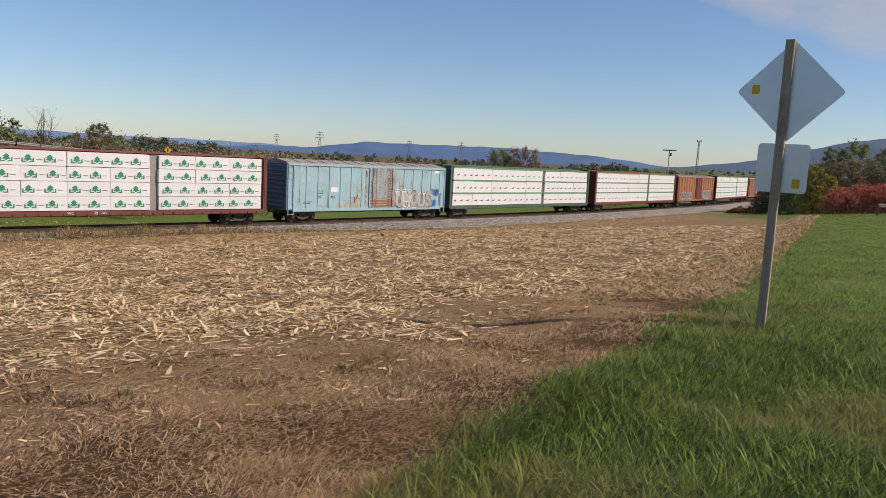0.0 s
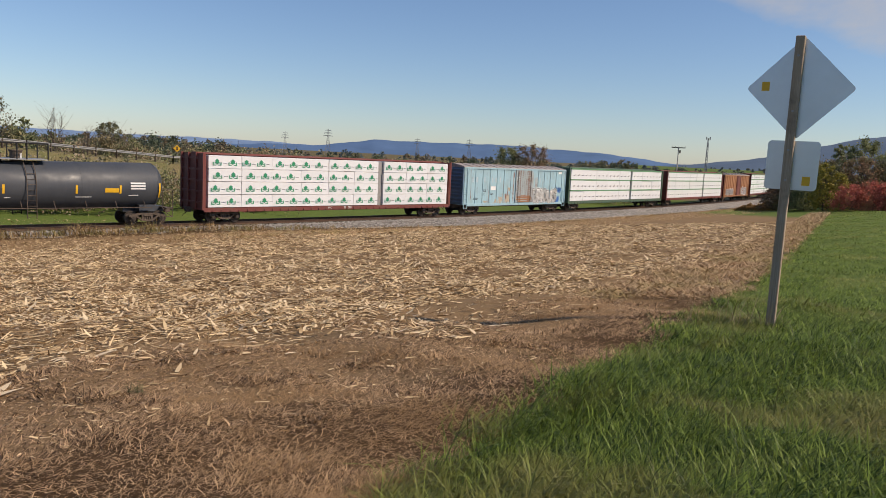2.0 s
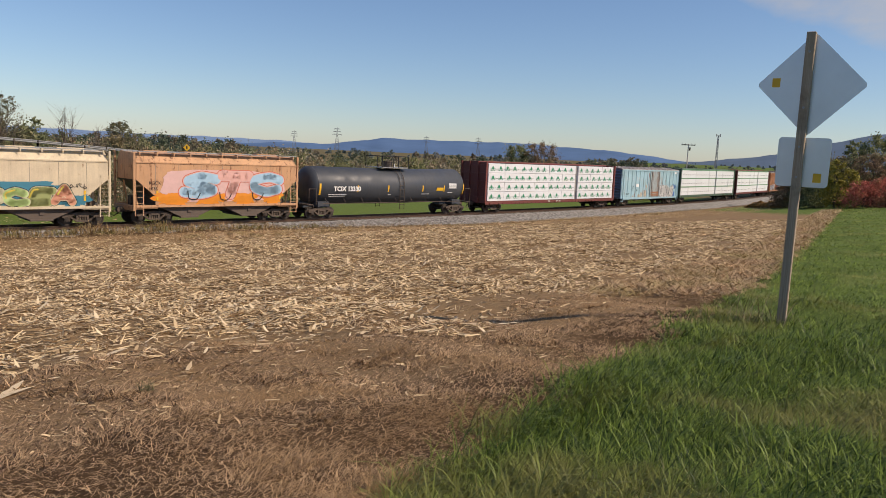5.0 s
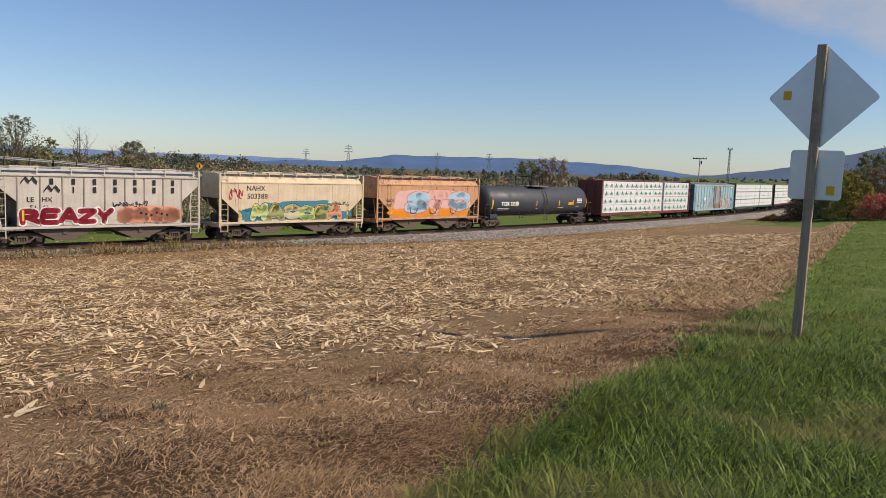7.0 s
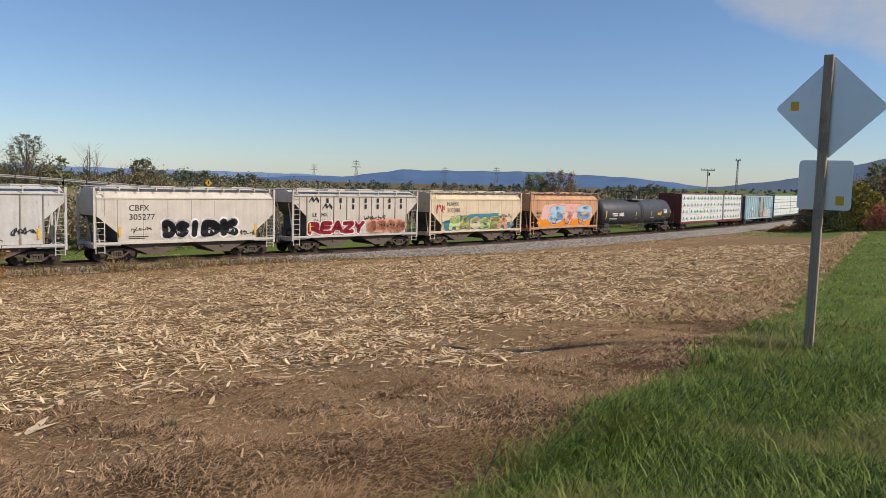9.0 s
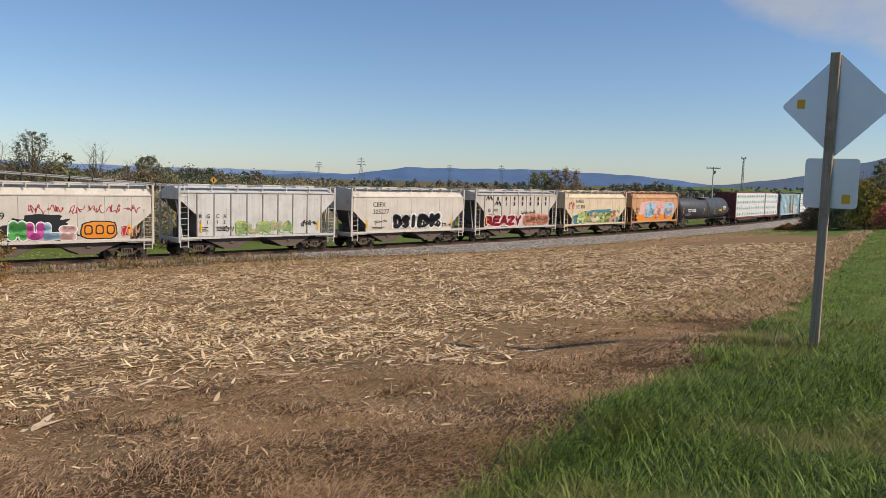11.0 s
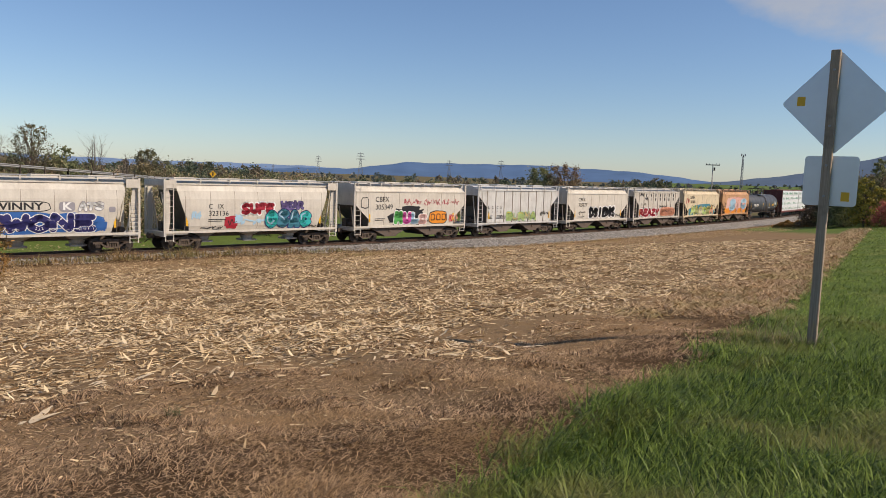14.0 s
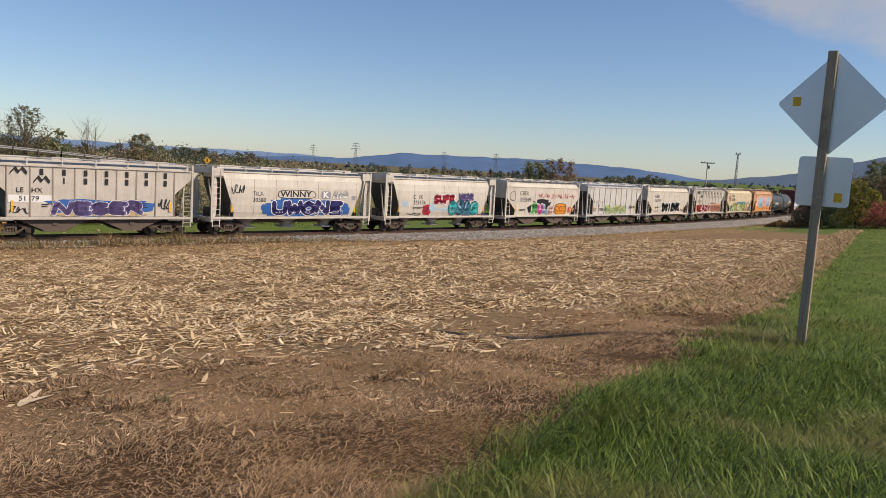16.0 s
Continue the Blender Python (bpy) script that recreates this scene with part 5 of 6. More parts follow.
def road_sign():
    base = Vector((4.48, 10.5, 0))
    base.z = float(ground_z(base.x, base.y)[0])
    sign = thing("road_sign", "back of a diamond road sign with square plate on a post", "road sign", pose(*base, 0, 0.4, -31))
    top = 5.15 + 11.4 * tan(radians(8.72)) - base.z
    bm = bmesh.new()
    box(bm, -0.105, 0.01, -0.095, -0.001, -0.5, top + 0.03)
    bmesh.ops.bevel(bm, geom=bm.edges[:], offset=0.008, segments=1, affect="EDGES")
    part("post", bm, post_mat, sign, "weathered grey wooden post")
    a, r = 0.64, 0.05

    def rounded(cx, cz, half, turn, y0, y1, mat, name):
        bm = bmesh.new()
        pts = []
        for q in range(4):
            for j in range(5):
                t = (q * 90 + j * 22.5) * pi / 180
                px = (half - r) * (1 if q in (0, 3) else -1) + r * cos(t)
                pz = (half - r) * (1 if q in (0, 1) else -1) + r * sin(t)
                pts.append((cx + px * cos(turn) - pz * sin(turn), cz + px * sin(turn) + pz * cos(turn)))
        prism(bm, pts, y0, y1)
        return part(name, bm, mat, sign)
    zc = 5.15 + 11.4 * tan(radians(5.53)) - base.z
    rounded(0, zc, 0.457 * 1.04, pi / 4, 0.004, 0.008, M["alu"], "diamond_plate")
    z2 = 5.15 + 11.4 * tan(radians(0.47)) - base.z
    rounded(0, z2, 0.325, 0, 0.004, 0.008, M["alu"], "square_plate")
    for x, z in ((-0.43, zc + 0.03), (0.19, z2 - 0.2)):
        bm = bmesh.new()
        box(bm, x - 0.05, x + 0.05, 0.0, 0.003, z - 0.06, z + 0.06)
        part("sticker", bm, M["yellow"], sign, "small orange inspection sticker")
    for z in (zc + 0.42, zc - 0.3, z2 + 0.2, z2 - 0.2):
        bm = bmesh.new()
        rod(bm, (-0.05, -0.110, z), (-0.05, -0.09, z), 0.016, 8)
        part("bolt", bm, M["galv"], sign)
    return sign


road_sign()


# ---- small growth and litter on the ground ----
rng = np.random.default_rng(7)


def soft_noise(x, y, f, seed=0.0):
    return (np.sin(f * x + seed) * np.cos(1.3 * f * y - seed) + np.sin(1.9 * f * y + 0.7 * f * x + 2 * seed) * 0.7 + np.sin(2.7 * f * x - 2.1 * f * y + seed) * 0.5) / 2.2


def scatter(count, r0, r1, power, a0, a1):
    """Points in a sector seen from the roadside, denser near by."""
    u = rng.random(count)
    e = 2 - power
    r = (r0 ** e + u * (r1 ** e - r0 ** e)) ** (1 / e)
    a = np.radians(rng.uniform(a0, a1, count))
    return r * np.sin(a), r * np.cos(a), r


def strips(x, y, z, heading, pitch, length, width, bend, taper=0.15, mid=1.0):
    """Bent strips in two pieces: blades, husks, leaves."""
    m = len(x)
    c, s_ = np.cos(heading), np.sin(heading)
    V = np.empty((m, 6, 3))
    for i, (u, w) in enumerate(((0.0, 1.0), (0.5, mid), (1.0, taper))):
        p = pitch - bend * u
        run = length * u * np.cos(p)
        up = length * u * np.sin(pitch - bend * u * 0.6)
        for j, sg_ in enumerate((-1, 1)):
            V[:, 2 * i + j, 0] = x + run * c - sg_ * width * w * 0.5 * s_
            V[:, 2 * i + j, 1] = y + run * s_ + sg_ * width * w * 0.5 * c
            V[:, 2 * i + j, 2] = z + up
    b = np.arange(m)[:, None] * 6
    F = np.concatenate([b + np.array([[0, 1, 3, 2]]), b + np.array([[2, 3, 5, 4]])])
    return V.reshape(-1, 3), F


def chips(x, y, z, heading, tilt, roll, length, width):
    """Flat pieces, each one quad, lying about."""
    m = len(x)
    c, s_ = np.cos(heading), np.sin(heading)
    V = np.empty((m, 4, 3))
    for i, (u, w) in enumerate(((-0.5, -0.5), (-0.5, 0.5), (0.5, 0.22), (0.5, -0.22))):
        V[:, i, 0] = x + length * u * c - width * w * s_
        V[:, i, 1] = y + length * u * s_ + width * w * c
        V[:, i, 2] = z + length * (u + 0.5) * np.sin(tilt) + width * w * np.sin(roll)
    return V.reshape(-1, 3), np.arange(m * 4).reshape(-1, 4)


def stuff(name, label, category, V, F, mat):
    ob = new(name, quick_mesh(name, V, F, mat))
    return tagged(ob, label, category, kind="stuff")


# corn leaves and stalks left on the field
x, y, r = scatter(490000, 5.5, 62.0, 1.05, -37, 28)
row_dir = 0.83
across = -x * sin(row_dir) + y * cos(row_dir)
st = stubble(x, y) + 1.1 + 0.9 * soft_noise(x, y, 1.1) + 0.5 * soft_noise(x, y, 3.1, 1.0)
dens = 0.52 + 0.36 * np.sin(across * 2 * pi / 4.6 + 0.7 * soft_noise(x, y, 0.25)) + 0.35 * soft_noise(x, y, 0.6, 1.0)
stray = (0.07 + 0.10 * np.clip(soft_noise(x, y, 1.6, 6.0), 0, 1)) * (r > 4.5)
keep = (rng.random(len(x)) < np.maximum(np.clip(st / 4.0, 0.0, 1) * dens, stray)) & (lawn_side(x, y) + 0.5 * soft_noise(x, y, 1.4) < -1.0)
x, y, r = x[keep], y[keep], r[keep]
m = len(x)
size = np.clip(np.exp(rng.normal(-3.2, 0.55, m)), 0.015, 0.16) * (1 + r / 26) * np.where(st[keep] < 0.8, 0.45, 1.0)
lie = np.where(rng.random(m) < 0.45, row_dir - 0.4 + rng.normal(0, 0.5, m), rng.uniform(0, 2 * pi, m))
V, F = chips(x, y, ground_z(x, y) + rng.uniform(0.006, 0.035, m), lie, np.abs(rng.normal(0.0, 0.15, m)), rng.normal(0, 0.6, m), size * 1.4, np.minimum(size * rng.uniform(0.08, 0.34, m), 0.016) * (1 + r / 35))
straw_mat = leafy("corn_husk", (0.80, 0.61, 0.36), (0.22, 0.13, 0.058), None, 0.7, 0.1)
stuff("corn_litter", "pale dry corn leaves and stalks strewn over the field", "crop litter", V, F, straw_mat)
# bright husks
x, y, r = scatter(60000, 7.5, 60.0, 1.15, -37, 30)
keep = (rng.random(len(x)) < np.clip((stubble(x, y) + 0.6) / 3, 0, 0.8) * np.clip(0.6 + soft_noise(x, y, 0.6, 1.0), 0.1, 1)) & (lawn_side(x, y) < -1.8)
x, y, r = x[keep], y[keep], r[keep]
m = len(x)
V, F = strips(x, y, ground_z(x, y) + 0.03, rng.uniform(0, 2 * pi, m), rng.normal(0.15, 0.2, m), np.exp(rng.normal(-2.35, 0.4, m)) * (1 + r / 60), rng.uniform(0.014, 0.036, m) * (1 + r / 60), rng.normal(0.15, 0.35, m), 0.25, 1.3)
stuff("corn_husks", "bright curled corn husks on the field", "crop litter", V, F, leafy("pale_husk", (0.86, 0.70, 0.46), (0.62, 0.44, 0.24), None, 0.65, 0.12))
# a few cut stalks still standing
x, y, r = scatter(9000, 7.5, 50.0, 1.2, -42, 33)
k_row = np.round((-x * sin(row_dir) + y * cos(row_dir)) / 0.76) * 0.76 + rng.normal(0, 0.04, len(x))
al = x * cos(row_dir) + y * sin(row_dir)
x, y = al * cos(row_dir) - k_row * sin(row_dir), al * sin(row_dir) + k_row * cos(row_dir)
keep = (stubble(x, y) > 0.8) & (lawn_side(x, y) < -1.5) & (rng.random(len(x)) < 0.55)
x, y = x[keep], y[keep]
m = len(x)
V, F = strips(x, y, ground_z(x, y) - 0.01, rng.uniform(0, 2 * pi, m), rng.normal(1.1, 0.35, m), rng.uniform(0.04, 0.11, m), rng.uniform(0.012, 0.022, m), rng.normal(0.0, 0.2, m), 0.9)
stuff("corn_stubble", "short cut corn stalks in rows", "crop stubble", V, F, straw_mat)

# dry mown grass along the field's edge: matted blades near by, and a pale mat farther on
dry_mat = leafy("dry_blade", (0.66, 0.44, 0.25), (0.07, 0.038, 0.019), (0.34, 0.21, 0.10), 0.85, 0.1)


def dry_zone(x, y, r):
    edge = lawn_side(x, y) + 0.25 * soft_noise(x, y, 2.5)
    bare = np.clip(soft_noise(x, y, 0.75, 4.0) - 0.25, 0, 1)
    return (edge < 0.15) & ((stubble(x, y) + 1.2 * soft_noise(x, y, 1.3, 2.0) < 0.6) | (edge > -1.6)) & (from_track(x, y) > 5) & (rng.random(len(x)) < 0.95 - 0.25 * bare * (edge < -1.4) + 0.2 * soft_noise(x, y, 2.3))


x, y, r = scatter(420000, 3.2, 17.0, 1.35, -35, 28)
keep = dry_zone(x, y, r)
x, y, r = x[keep], y[keep], r[keep]
m = len(x)
tuft = np.clip(soft_noise(x, y, 2.6, 3.0) + 0.6 * soft_noise(x, y, 6.0, 1.0), 0, 1)
V, F = strips(x, y, ground_z(x, y) - 0.005, 2.2 * soft_noise(x, y, 1.4, 8.0) + rng.normal(0, 1.3, m), rng.uniform(0.05, 0.65, m) + 0.35 * tuft, rng.uniform(0.035, 0.10, m) * (1 + 0.9 * tuft), rng.uniform(0.0018, 0.0038, m) * (1 + r / 6), rng.uniform(0.1, 1.0, m))
stuff("dry_grass", "reddish brown dry mown grass at the field's edge", "dry grass", V, F, dry_mat)
x, y, r = scatter(330000, 14.0, 90.0, 1.2, -20, 31)
keep = dry_zone(x, y, r)
x, y, r = x[keep], y[keep], r[keep]
m = len(x)
V, F = chips(x, y, ground_z(x, y) + rng.uniform(0.005, 0.05, m), rng.uniform(0, 2 * pi, m), rng.uniform(0.1, 0.8, m), rng.normal(0, 0.6, m), rng.uniform(0.06, 0.17, m) * (1 + r / 60), rng.uniform(0.006, 0.014, m) * (1 + r / 25))
stuff("dry_grass", "tan dry grass where the stubble thins out", "dry grass", V, F, leafy("tan_blade", (0.68, 0.49, 0.29), (0.32, 0.20, 0.105), (0.42, 0.33, 0.15), 0.75, 0.12))
# pale dry strip between the stubble and the track
x, y, r = scatter(190000, 34.0, 130.0, 1.2, -37, 28)
d = from_track(x, y)
keep = (d > 2.0) & (d < 9.5 + 5 * (x > 8)) & (rng.random(len(x)) < 0.8) & (lawn_side(x, y) < 0.5)
x, y, r = x[keep], y[keep], r[keep]
m = len(x)
V, F = strips(x, y, ground_z(x, y) - 0.01, rng.uniform(0, 2 * pi, m), rng.uniform(0.2, 1.1, m), rng.uniform(0.1, 0.26, m), rng.uniform(0.015, 0.035, m), rng.uniform(0.2, 1.0, m))
stuff("dry_verge", "pale dry grass between field and track", "dry grass", V, F, leafy("pale_blade", (0.64, 0.48, 0.28), (0.42, 0.28, 0.14), None, 0.75, 0.2))
# weeds by the stones, taller where the field ends near the road crossing
ss = np.concatenate([rng.uniform(-45, -2, 5200), rng.uniform(-2, 60, 1500)])
tx, ty, tth = on_track(ss)
off = np.where(ss < 0, rng.normal(2.4, 0.5, len(ss)), rng.normal(3.5, 0.4, len(ss)))
clump = soft_noise(tx * 1.0, ty * 1.0, 0.9, 4.0)
hgt = np.where(ss < -8, 0.22, 0.12) * (1 + 1.6 * np.clip(clump, 0, 1) * (ss < 0))
x, y = tx + off * np.sin(tth), ty - off * np.cos(tth)
m = len(x)
V, F = strips(x, y, ground_z(x, y) - 0.02, rng.uniform(0, 2 * pi, m), rng.uniform(0.9, 1.5, m), hgt * rng.uniform(0.6, 1.6, m) * 1.5, rng.uniform(0.015, 0.035, m), rng.uniform(0.1, 0.8, m))
stuff("track_weeds", "dry orange-brown weeds beside the stone bed", "weeds", V, F, leafy("weed_blade", (0.46, 0.30, 0.15), (0.24, 0.17, 0.07), (0.20, 0.20, 0.06), 0.7, 0.2))

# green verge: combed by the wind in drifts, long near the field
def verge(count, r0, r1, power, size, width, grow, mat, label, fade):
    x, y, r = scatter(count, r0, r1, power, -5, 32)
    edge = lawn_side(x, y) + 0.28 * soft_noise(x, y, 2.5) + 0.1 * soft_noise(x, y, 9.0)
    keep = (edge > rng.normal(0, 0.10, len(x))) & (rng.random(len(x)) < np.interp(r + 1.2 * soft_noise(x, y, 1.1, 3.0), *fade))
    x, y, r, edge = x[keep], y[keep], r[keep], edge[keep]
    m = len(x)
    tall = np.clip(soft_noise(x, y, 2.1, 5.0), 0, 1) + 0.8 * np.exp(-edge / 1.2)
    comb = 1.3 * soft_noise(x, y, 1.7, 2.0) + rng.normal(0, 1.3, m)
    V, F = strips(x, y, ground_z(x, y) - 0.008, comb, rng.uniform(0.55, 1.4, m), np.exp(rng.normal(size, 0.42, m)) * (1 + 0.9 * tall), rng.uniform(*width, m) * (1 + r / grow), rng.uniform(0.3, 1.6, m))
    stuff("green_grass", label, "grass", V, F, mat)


# blade colours, darker near and lighter far, imitate falloff towards the view's lower edge
verge(260000, 3.0, 16.0, 1.3, -2.62, (0.003, 0.006), 12, leafy("dimmed_long_blade", (0.25, 0.34, 0.06), (0.034, 0.066, 0.011), (0.26, 0.24, 0.075), 0.5, 0.28), "long lush green roadside grass, coloured darker to imitate dimmer light", ((5.0, 15.0), (1.0, 0.0)))
verge(330000, 5.0, 110.0, 1.35, -2.85, (0.0024, 0.005), 8, leafy("brightened_short_blade", (0.32, 0.42, 0.08), (0.07, 0.115, 0.02), (0.36, 0.36, 0.11), 0.5, 0.28), "shorter green grass on the road verge, coloured lighter to imitate brighter light", ((6.0, 15.0), (0.1, 1.0)))
# dead stems at the post's foot
m = 70
x, y = 4.25 + rng.normal(-0.15, 0.26, m), 10.5 + rng.normal(0, 0.16, m)
V, F = strips(x, y, ground_z(x, y) - 0.01, rng.uniform(0, 2 * pi, m), rng.uniform(1.0, 1.5, m), rng.uniform(0.15, 0.7, m), rng.uniform(0.005, 0.010, m), rng.uniform(0.0, 1.1, m))
stuff("post_weeds", "dead grass stems at the foot of the sign post", "weeds", V, F, leafy("dead_stem", (0.52, 0.42, 0.25), (0.16, 0.13, 0.06), None, 0.7, 0.2))
# single husks and tufts that stand out
def husk_heap(x, y, n_, size, label, mat, name, category, upright=0.5):
    m = n_
    px, py = x + rng.normal(0, size * 0.5, m), y + rng.normal(0, size * 0.35, m)
    V, F = strips(px, py, ground_z(px, py) + 0.01, rng.uniform(0, 2 * pi, m), rng.uniform(0.05, upright, m), size * rng.uniform(0.7, 1.5, m), size * rng.uniform(0.18, 0.34, m) if upright < 1 else rng.uniform(0.004, 0.008, m), rng.uniform(0.0, 0.7, m), 0.2, 1.2)
    ob = new(name, quick_mesh(name, V, F, mat))
    return tagged(ob, label, category, "loose plants on the field")


bright = leafy("bleached_husk", (0.90, 0.76, 0.54), (0.72, 0.55, 0.34), None, 0.6, 0.15)
for hx, hy, k_, sz in ((-3.19, 10.89, 7, 0.20), (-3.0, 10.95, 4, 0.16), (-4.3, 6.92, 5, 0.22), (5.09, 14.64, 6, 0.28), (0.18, 9.6, 4, 0.16), (-4.09, 8.13, 4, 0.24), (-1.4, 12.5, 5, 0.16)):
    for _ in range(k_):
        husk_heap(hx + rng.normal(0, sz * 0.5), hy + rng.normal(0, sz * 0.35), 1, sz, "bleached corn husk torn open on the bare field", bright, "corn_husk", "corn husk", 0.35)
tuft_mat = leafy("dull_green_blade", (0.21, 0.20, 0.095), (0.11, 0.105, 0.05), None, 0.6, 0.2)
for hx, hy in ((-2.81, 6.74),):
    husk_heap(hx, hy, 70, 0.09, "small dull green weed tuft in the dry grass", tuft_mat, "weed_tuft", "weed", 1.4)
# loose stones of the track bed
ss = rng.uniform(-45, 120, 26000)
off = rng.uniform(1.2, 3.9, len(ss))
tx, ty, tth = on_track(ss)
sx, sy = tx + off * np.sin(tth), ty - off * np.cos(tth)
sz = np.interp(off, [1.9, 3.9], [-0.22, -0.85])
rad = rng.uniform(0.03, 0.10, len(ss)) * (0.8 + 0.4 * (off < 3.6))
oct_v = np.array([(1, 0, 0), (0, 1, 0), (-1, 0, 0), (0, -1, 0), (0, 0, 0.8), (0, 0, -0.8)])
V = np.c_[sx, sy, sz + 0.01][:, None, :] + oct_v[None] * rad[:, None, None] * rng.uniform(0.6, 1.3, (len(ss), 6, 1))
b = np.arange(len(ss))[:, None] * 6
F = np.concatenate([b + np.array([f]) for f in ((0, 1, 4), (1, 2, 4), (2, 3, 4), (3, 0, 4))])
stuff("ballast_stone", "loose grey crushed stones of the track bed", "stones", V.reshape(-1, 3), F, plain("loose_stone", (0.50, 0.47, 0.43), 0.9, 0, 0.3, 3, 0, 1.0))


# ---- trees and bushes ----
def at(azimuth, dist):
    a = radians(azimuth)
    return dist * sin(a), dist * cos(a)


def up_to(elev, dist):
    return 5.15 + dist * tan(radians(elev))


def leaf_cloud(centres, radii, per, size, rnd, flat=0.75):
    """Small leaves in uneven clumps; returns vertices and quads."""
    n_ = len(centres) * per
    c = np.repeat(np.asarray(centres, float), per, axis=0)
    rr = np.repeat(np.asarray(radii, float), per)
    dirs = rnd.normal(size=(n_, 3))
    dirs /= np.linalg.norm(dirs, axis=1)[:, None]
    p = c + dirs * (rr * np.abs(rnd.normal(0, 0.72, n_)))[:, None] * np.array([1, 1, flat])
    a = rnd.normal(size=(n_, 3))
    a /= np.linalg.norm(a, axis=1)[:, None]
    b_ = np.cross(a, rnd.normal(size=(n_, 3)))
    b_ /= np.linalg.norm(b_, axis=1)[:, None] + 1e-9
    s_ = size * rnd.uniform(0.5, 1.3, n_)[:, None]
    V = np.stack([p - a * s_, p + b_ * s_ * 0.6, p + a * s_, p - b_ * s_ * 0.6], axis=1).reshape(-1, 3)
    return V, np.arange(n_ * 4).reshape(-1, 4)


L = dict(
    dark=leafy("dark_leaves", (0.33, 0.33, 0.15), (0.17, 0.19, 0.09)),
    olive=leafy("olive_leaves", (0.23, 0.22, 0.115), (0.12, 0.125, 0.068), (0.28, 0.205, 0.13)),
    brown=leafy("brown_leaves", (0.36, 0.23, 0.14), (0.19, 0.135, 0.085), (0.25, 0.21, 0.10)),
    gold=leafy("golden_leaves", (0.45, 0.36, 0.07), (0.19, 0.19, 0.045), (0.24, 0.23, 0.06)),
    red=leafy("red_leaves", (0.70, 0.22, 0.16), (0.40, 0.12, 0.085), (0.42, 0.27, 0.14)),
    rust=leafy("rust_leaves", (0.48, 0.27, 0.09), (0.24, 0.15, 0.06), (0.22, 0.20, 0.07)),
)


def plant(name, label, category, azimuth, dist, top, width, leaves, n_clumps=16, per=70, leaf=0.16, seed=1, bare=0.0, low=0.25, group="", narrow_top=0.5):
    """A tree or bush: forked tapering limbs and clumps of small leaves at their ends."""
    x, y = at(azimuth, dist)
    z0 = float(ground_z(x, y)[0]) - 0.1
    h = up_to(top, dist) - z0
    t = thing(name, label, category, pose(x, y, z0), group=group)
    rnd = np.random.default_rng(seed)
    pr = random.Random(seed)
    bm = bmesh.new()
    ends = []
    fork = h * low * 0.8
    base_r = 0.012 * h + 0.03
    rod(bm, (0, 0, 0), (0.02 * h * pr.uniform(-1, 1), 0, fork), base_r, 7, base_r * 0.75)
    for k in range(n_clumps):
        a = 2 * pi * (k * 0.382 + pr.uniform(-0.08, 0.08))
        u = (k + 0.5) / n_clumps
        zt = h * (low + (0.97 - low) * u)
        rad = width * (1 - (1 - narrow_top) * u ** 1.5) * pr.uniform(0.35, 0.95) * (0.12 if k == n_clumps - 1 else 1)
        e = Vector((rad * cos(a), rad * sin(a), zt))
        s_ = Vector((0, 0, fork + (zt - fork) * pr.uniform(0.0, 0.55)))
        mid = s_.lerp(e, 0.5) + Vector((pr.uniform(-1, 1), pr.uniform(-1, 1), 0.6)) * 0.05 * h
        r_ = base_r * (0.55 - 0.35 * u)
        rod(bm, s_, mid, r_, 5, r_ * 0.7, False)
        rod(bm, mid, e, r_ * 0.7, 5, r_ * 0.3, False)
        for _ in range(3 if bare < 0.5 else 9):
            q = e + Vector((pr.gauss(0, 1), pr.gauss(0, 1), abs(pr.gauss(0.5, 0.6)))) * 0.07 * h
            rod(bm, mid.lerp(e, pr.uniform(0.2, 1)), q, r_ * 0.35, 4, r_ * 0.12, False)
        ends.append(tuple(e))
    rod(bm, (0, 0, fork), (0, 0, h * 0.9), base_r * 0.7, 6, base_r * 0.15, False)
    part("trunk", bm, M["bark"], t)
    if bare < 0.95:
        radii = [width * (0.46 - (0.46 - 0.34 * narrow_top) * u / n_clumps) * pr.uniform(0.7, 1.15) for u in range(n_clumps)]
        V, F = leaf_cloud(ends, radii, int(per * (1 - bare)), leaf, rnd)
        part("crown", quick_mesh("crown", V, F, L[leaves]), None, t)
    return t


# behind the train
plant("tree", "sparse young tree with thin autumn leaves behind the railway", "tree", -24.1, 112, 1.2, 4.2, "olive", 60, 170, 0.12, 3, 0.2, 0.12, "", 0.3)
plant("tree", "nearly bare slender tree above the brush", "tree", -27.4, 100, 2.1, 1.6, "brown", 16, 20, 0.10, 4, 0.8, 0.3)
plant("tree", "dark sparse tree with feathery crown beside the road", "tree", -31.1, 108, 2.6, 5.0, "olive", 80, 110, 0.11, 5, 0.35, 0.1, "", 0.25)
plant("tree", "bare grey tree at the roadside", "tree", -33.2, 92, 2.2, 2.2, "brown", 18, 10, 0.10, 6, 0.9, 0.2)
plant("tree", "bare thin tree in the brush", "tree", -25.4, 96, 0.95, 1.4, "brown", 12, 10, 0.1, 7, 0.9, 0.3)
plant("tree", "rounded green tree behind the train", "tree", 3.9, 128, 0.80, 3.8, "dark", 40, 260, 0.13, 8, 0.0, 0.1)
plant("tree", "thinning brown autumn tree behind the train", "tree", 5.6, 126, 1.08, 4.0, "brown", 50, 220, 0.11, 9, 0.1, 0.1)
plant("bush", "rust-coloured bush beside the track", "bush", -34.1, 42.5, -2.2, 1.25, "rust", 24, 170, 0.07, 10, 0.0, 0.1)
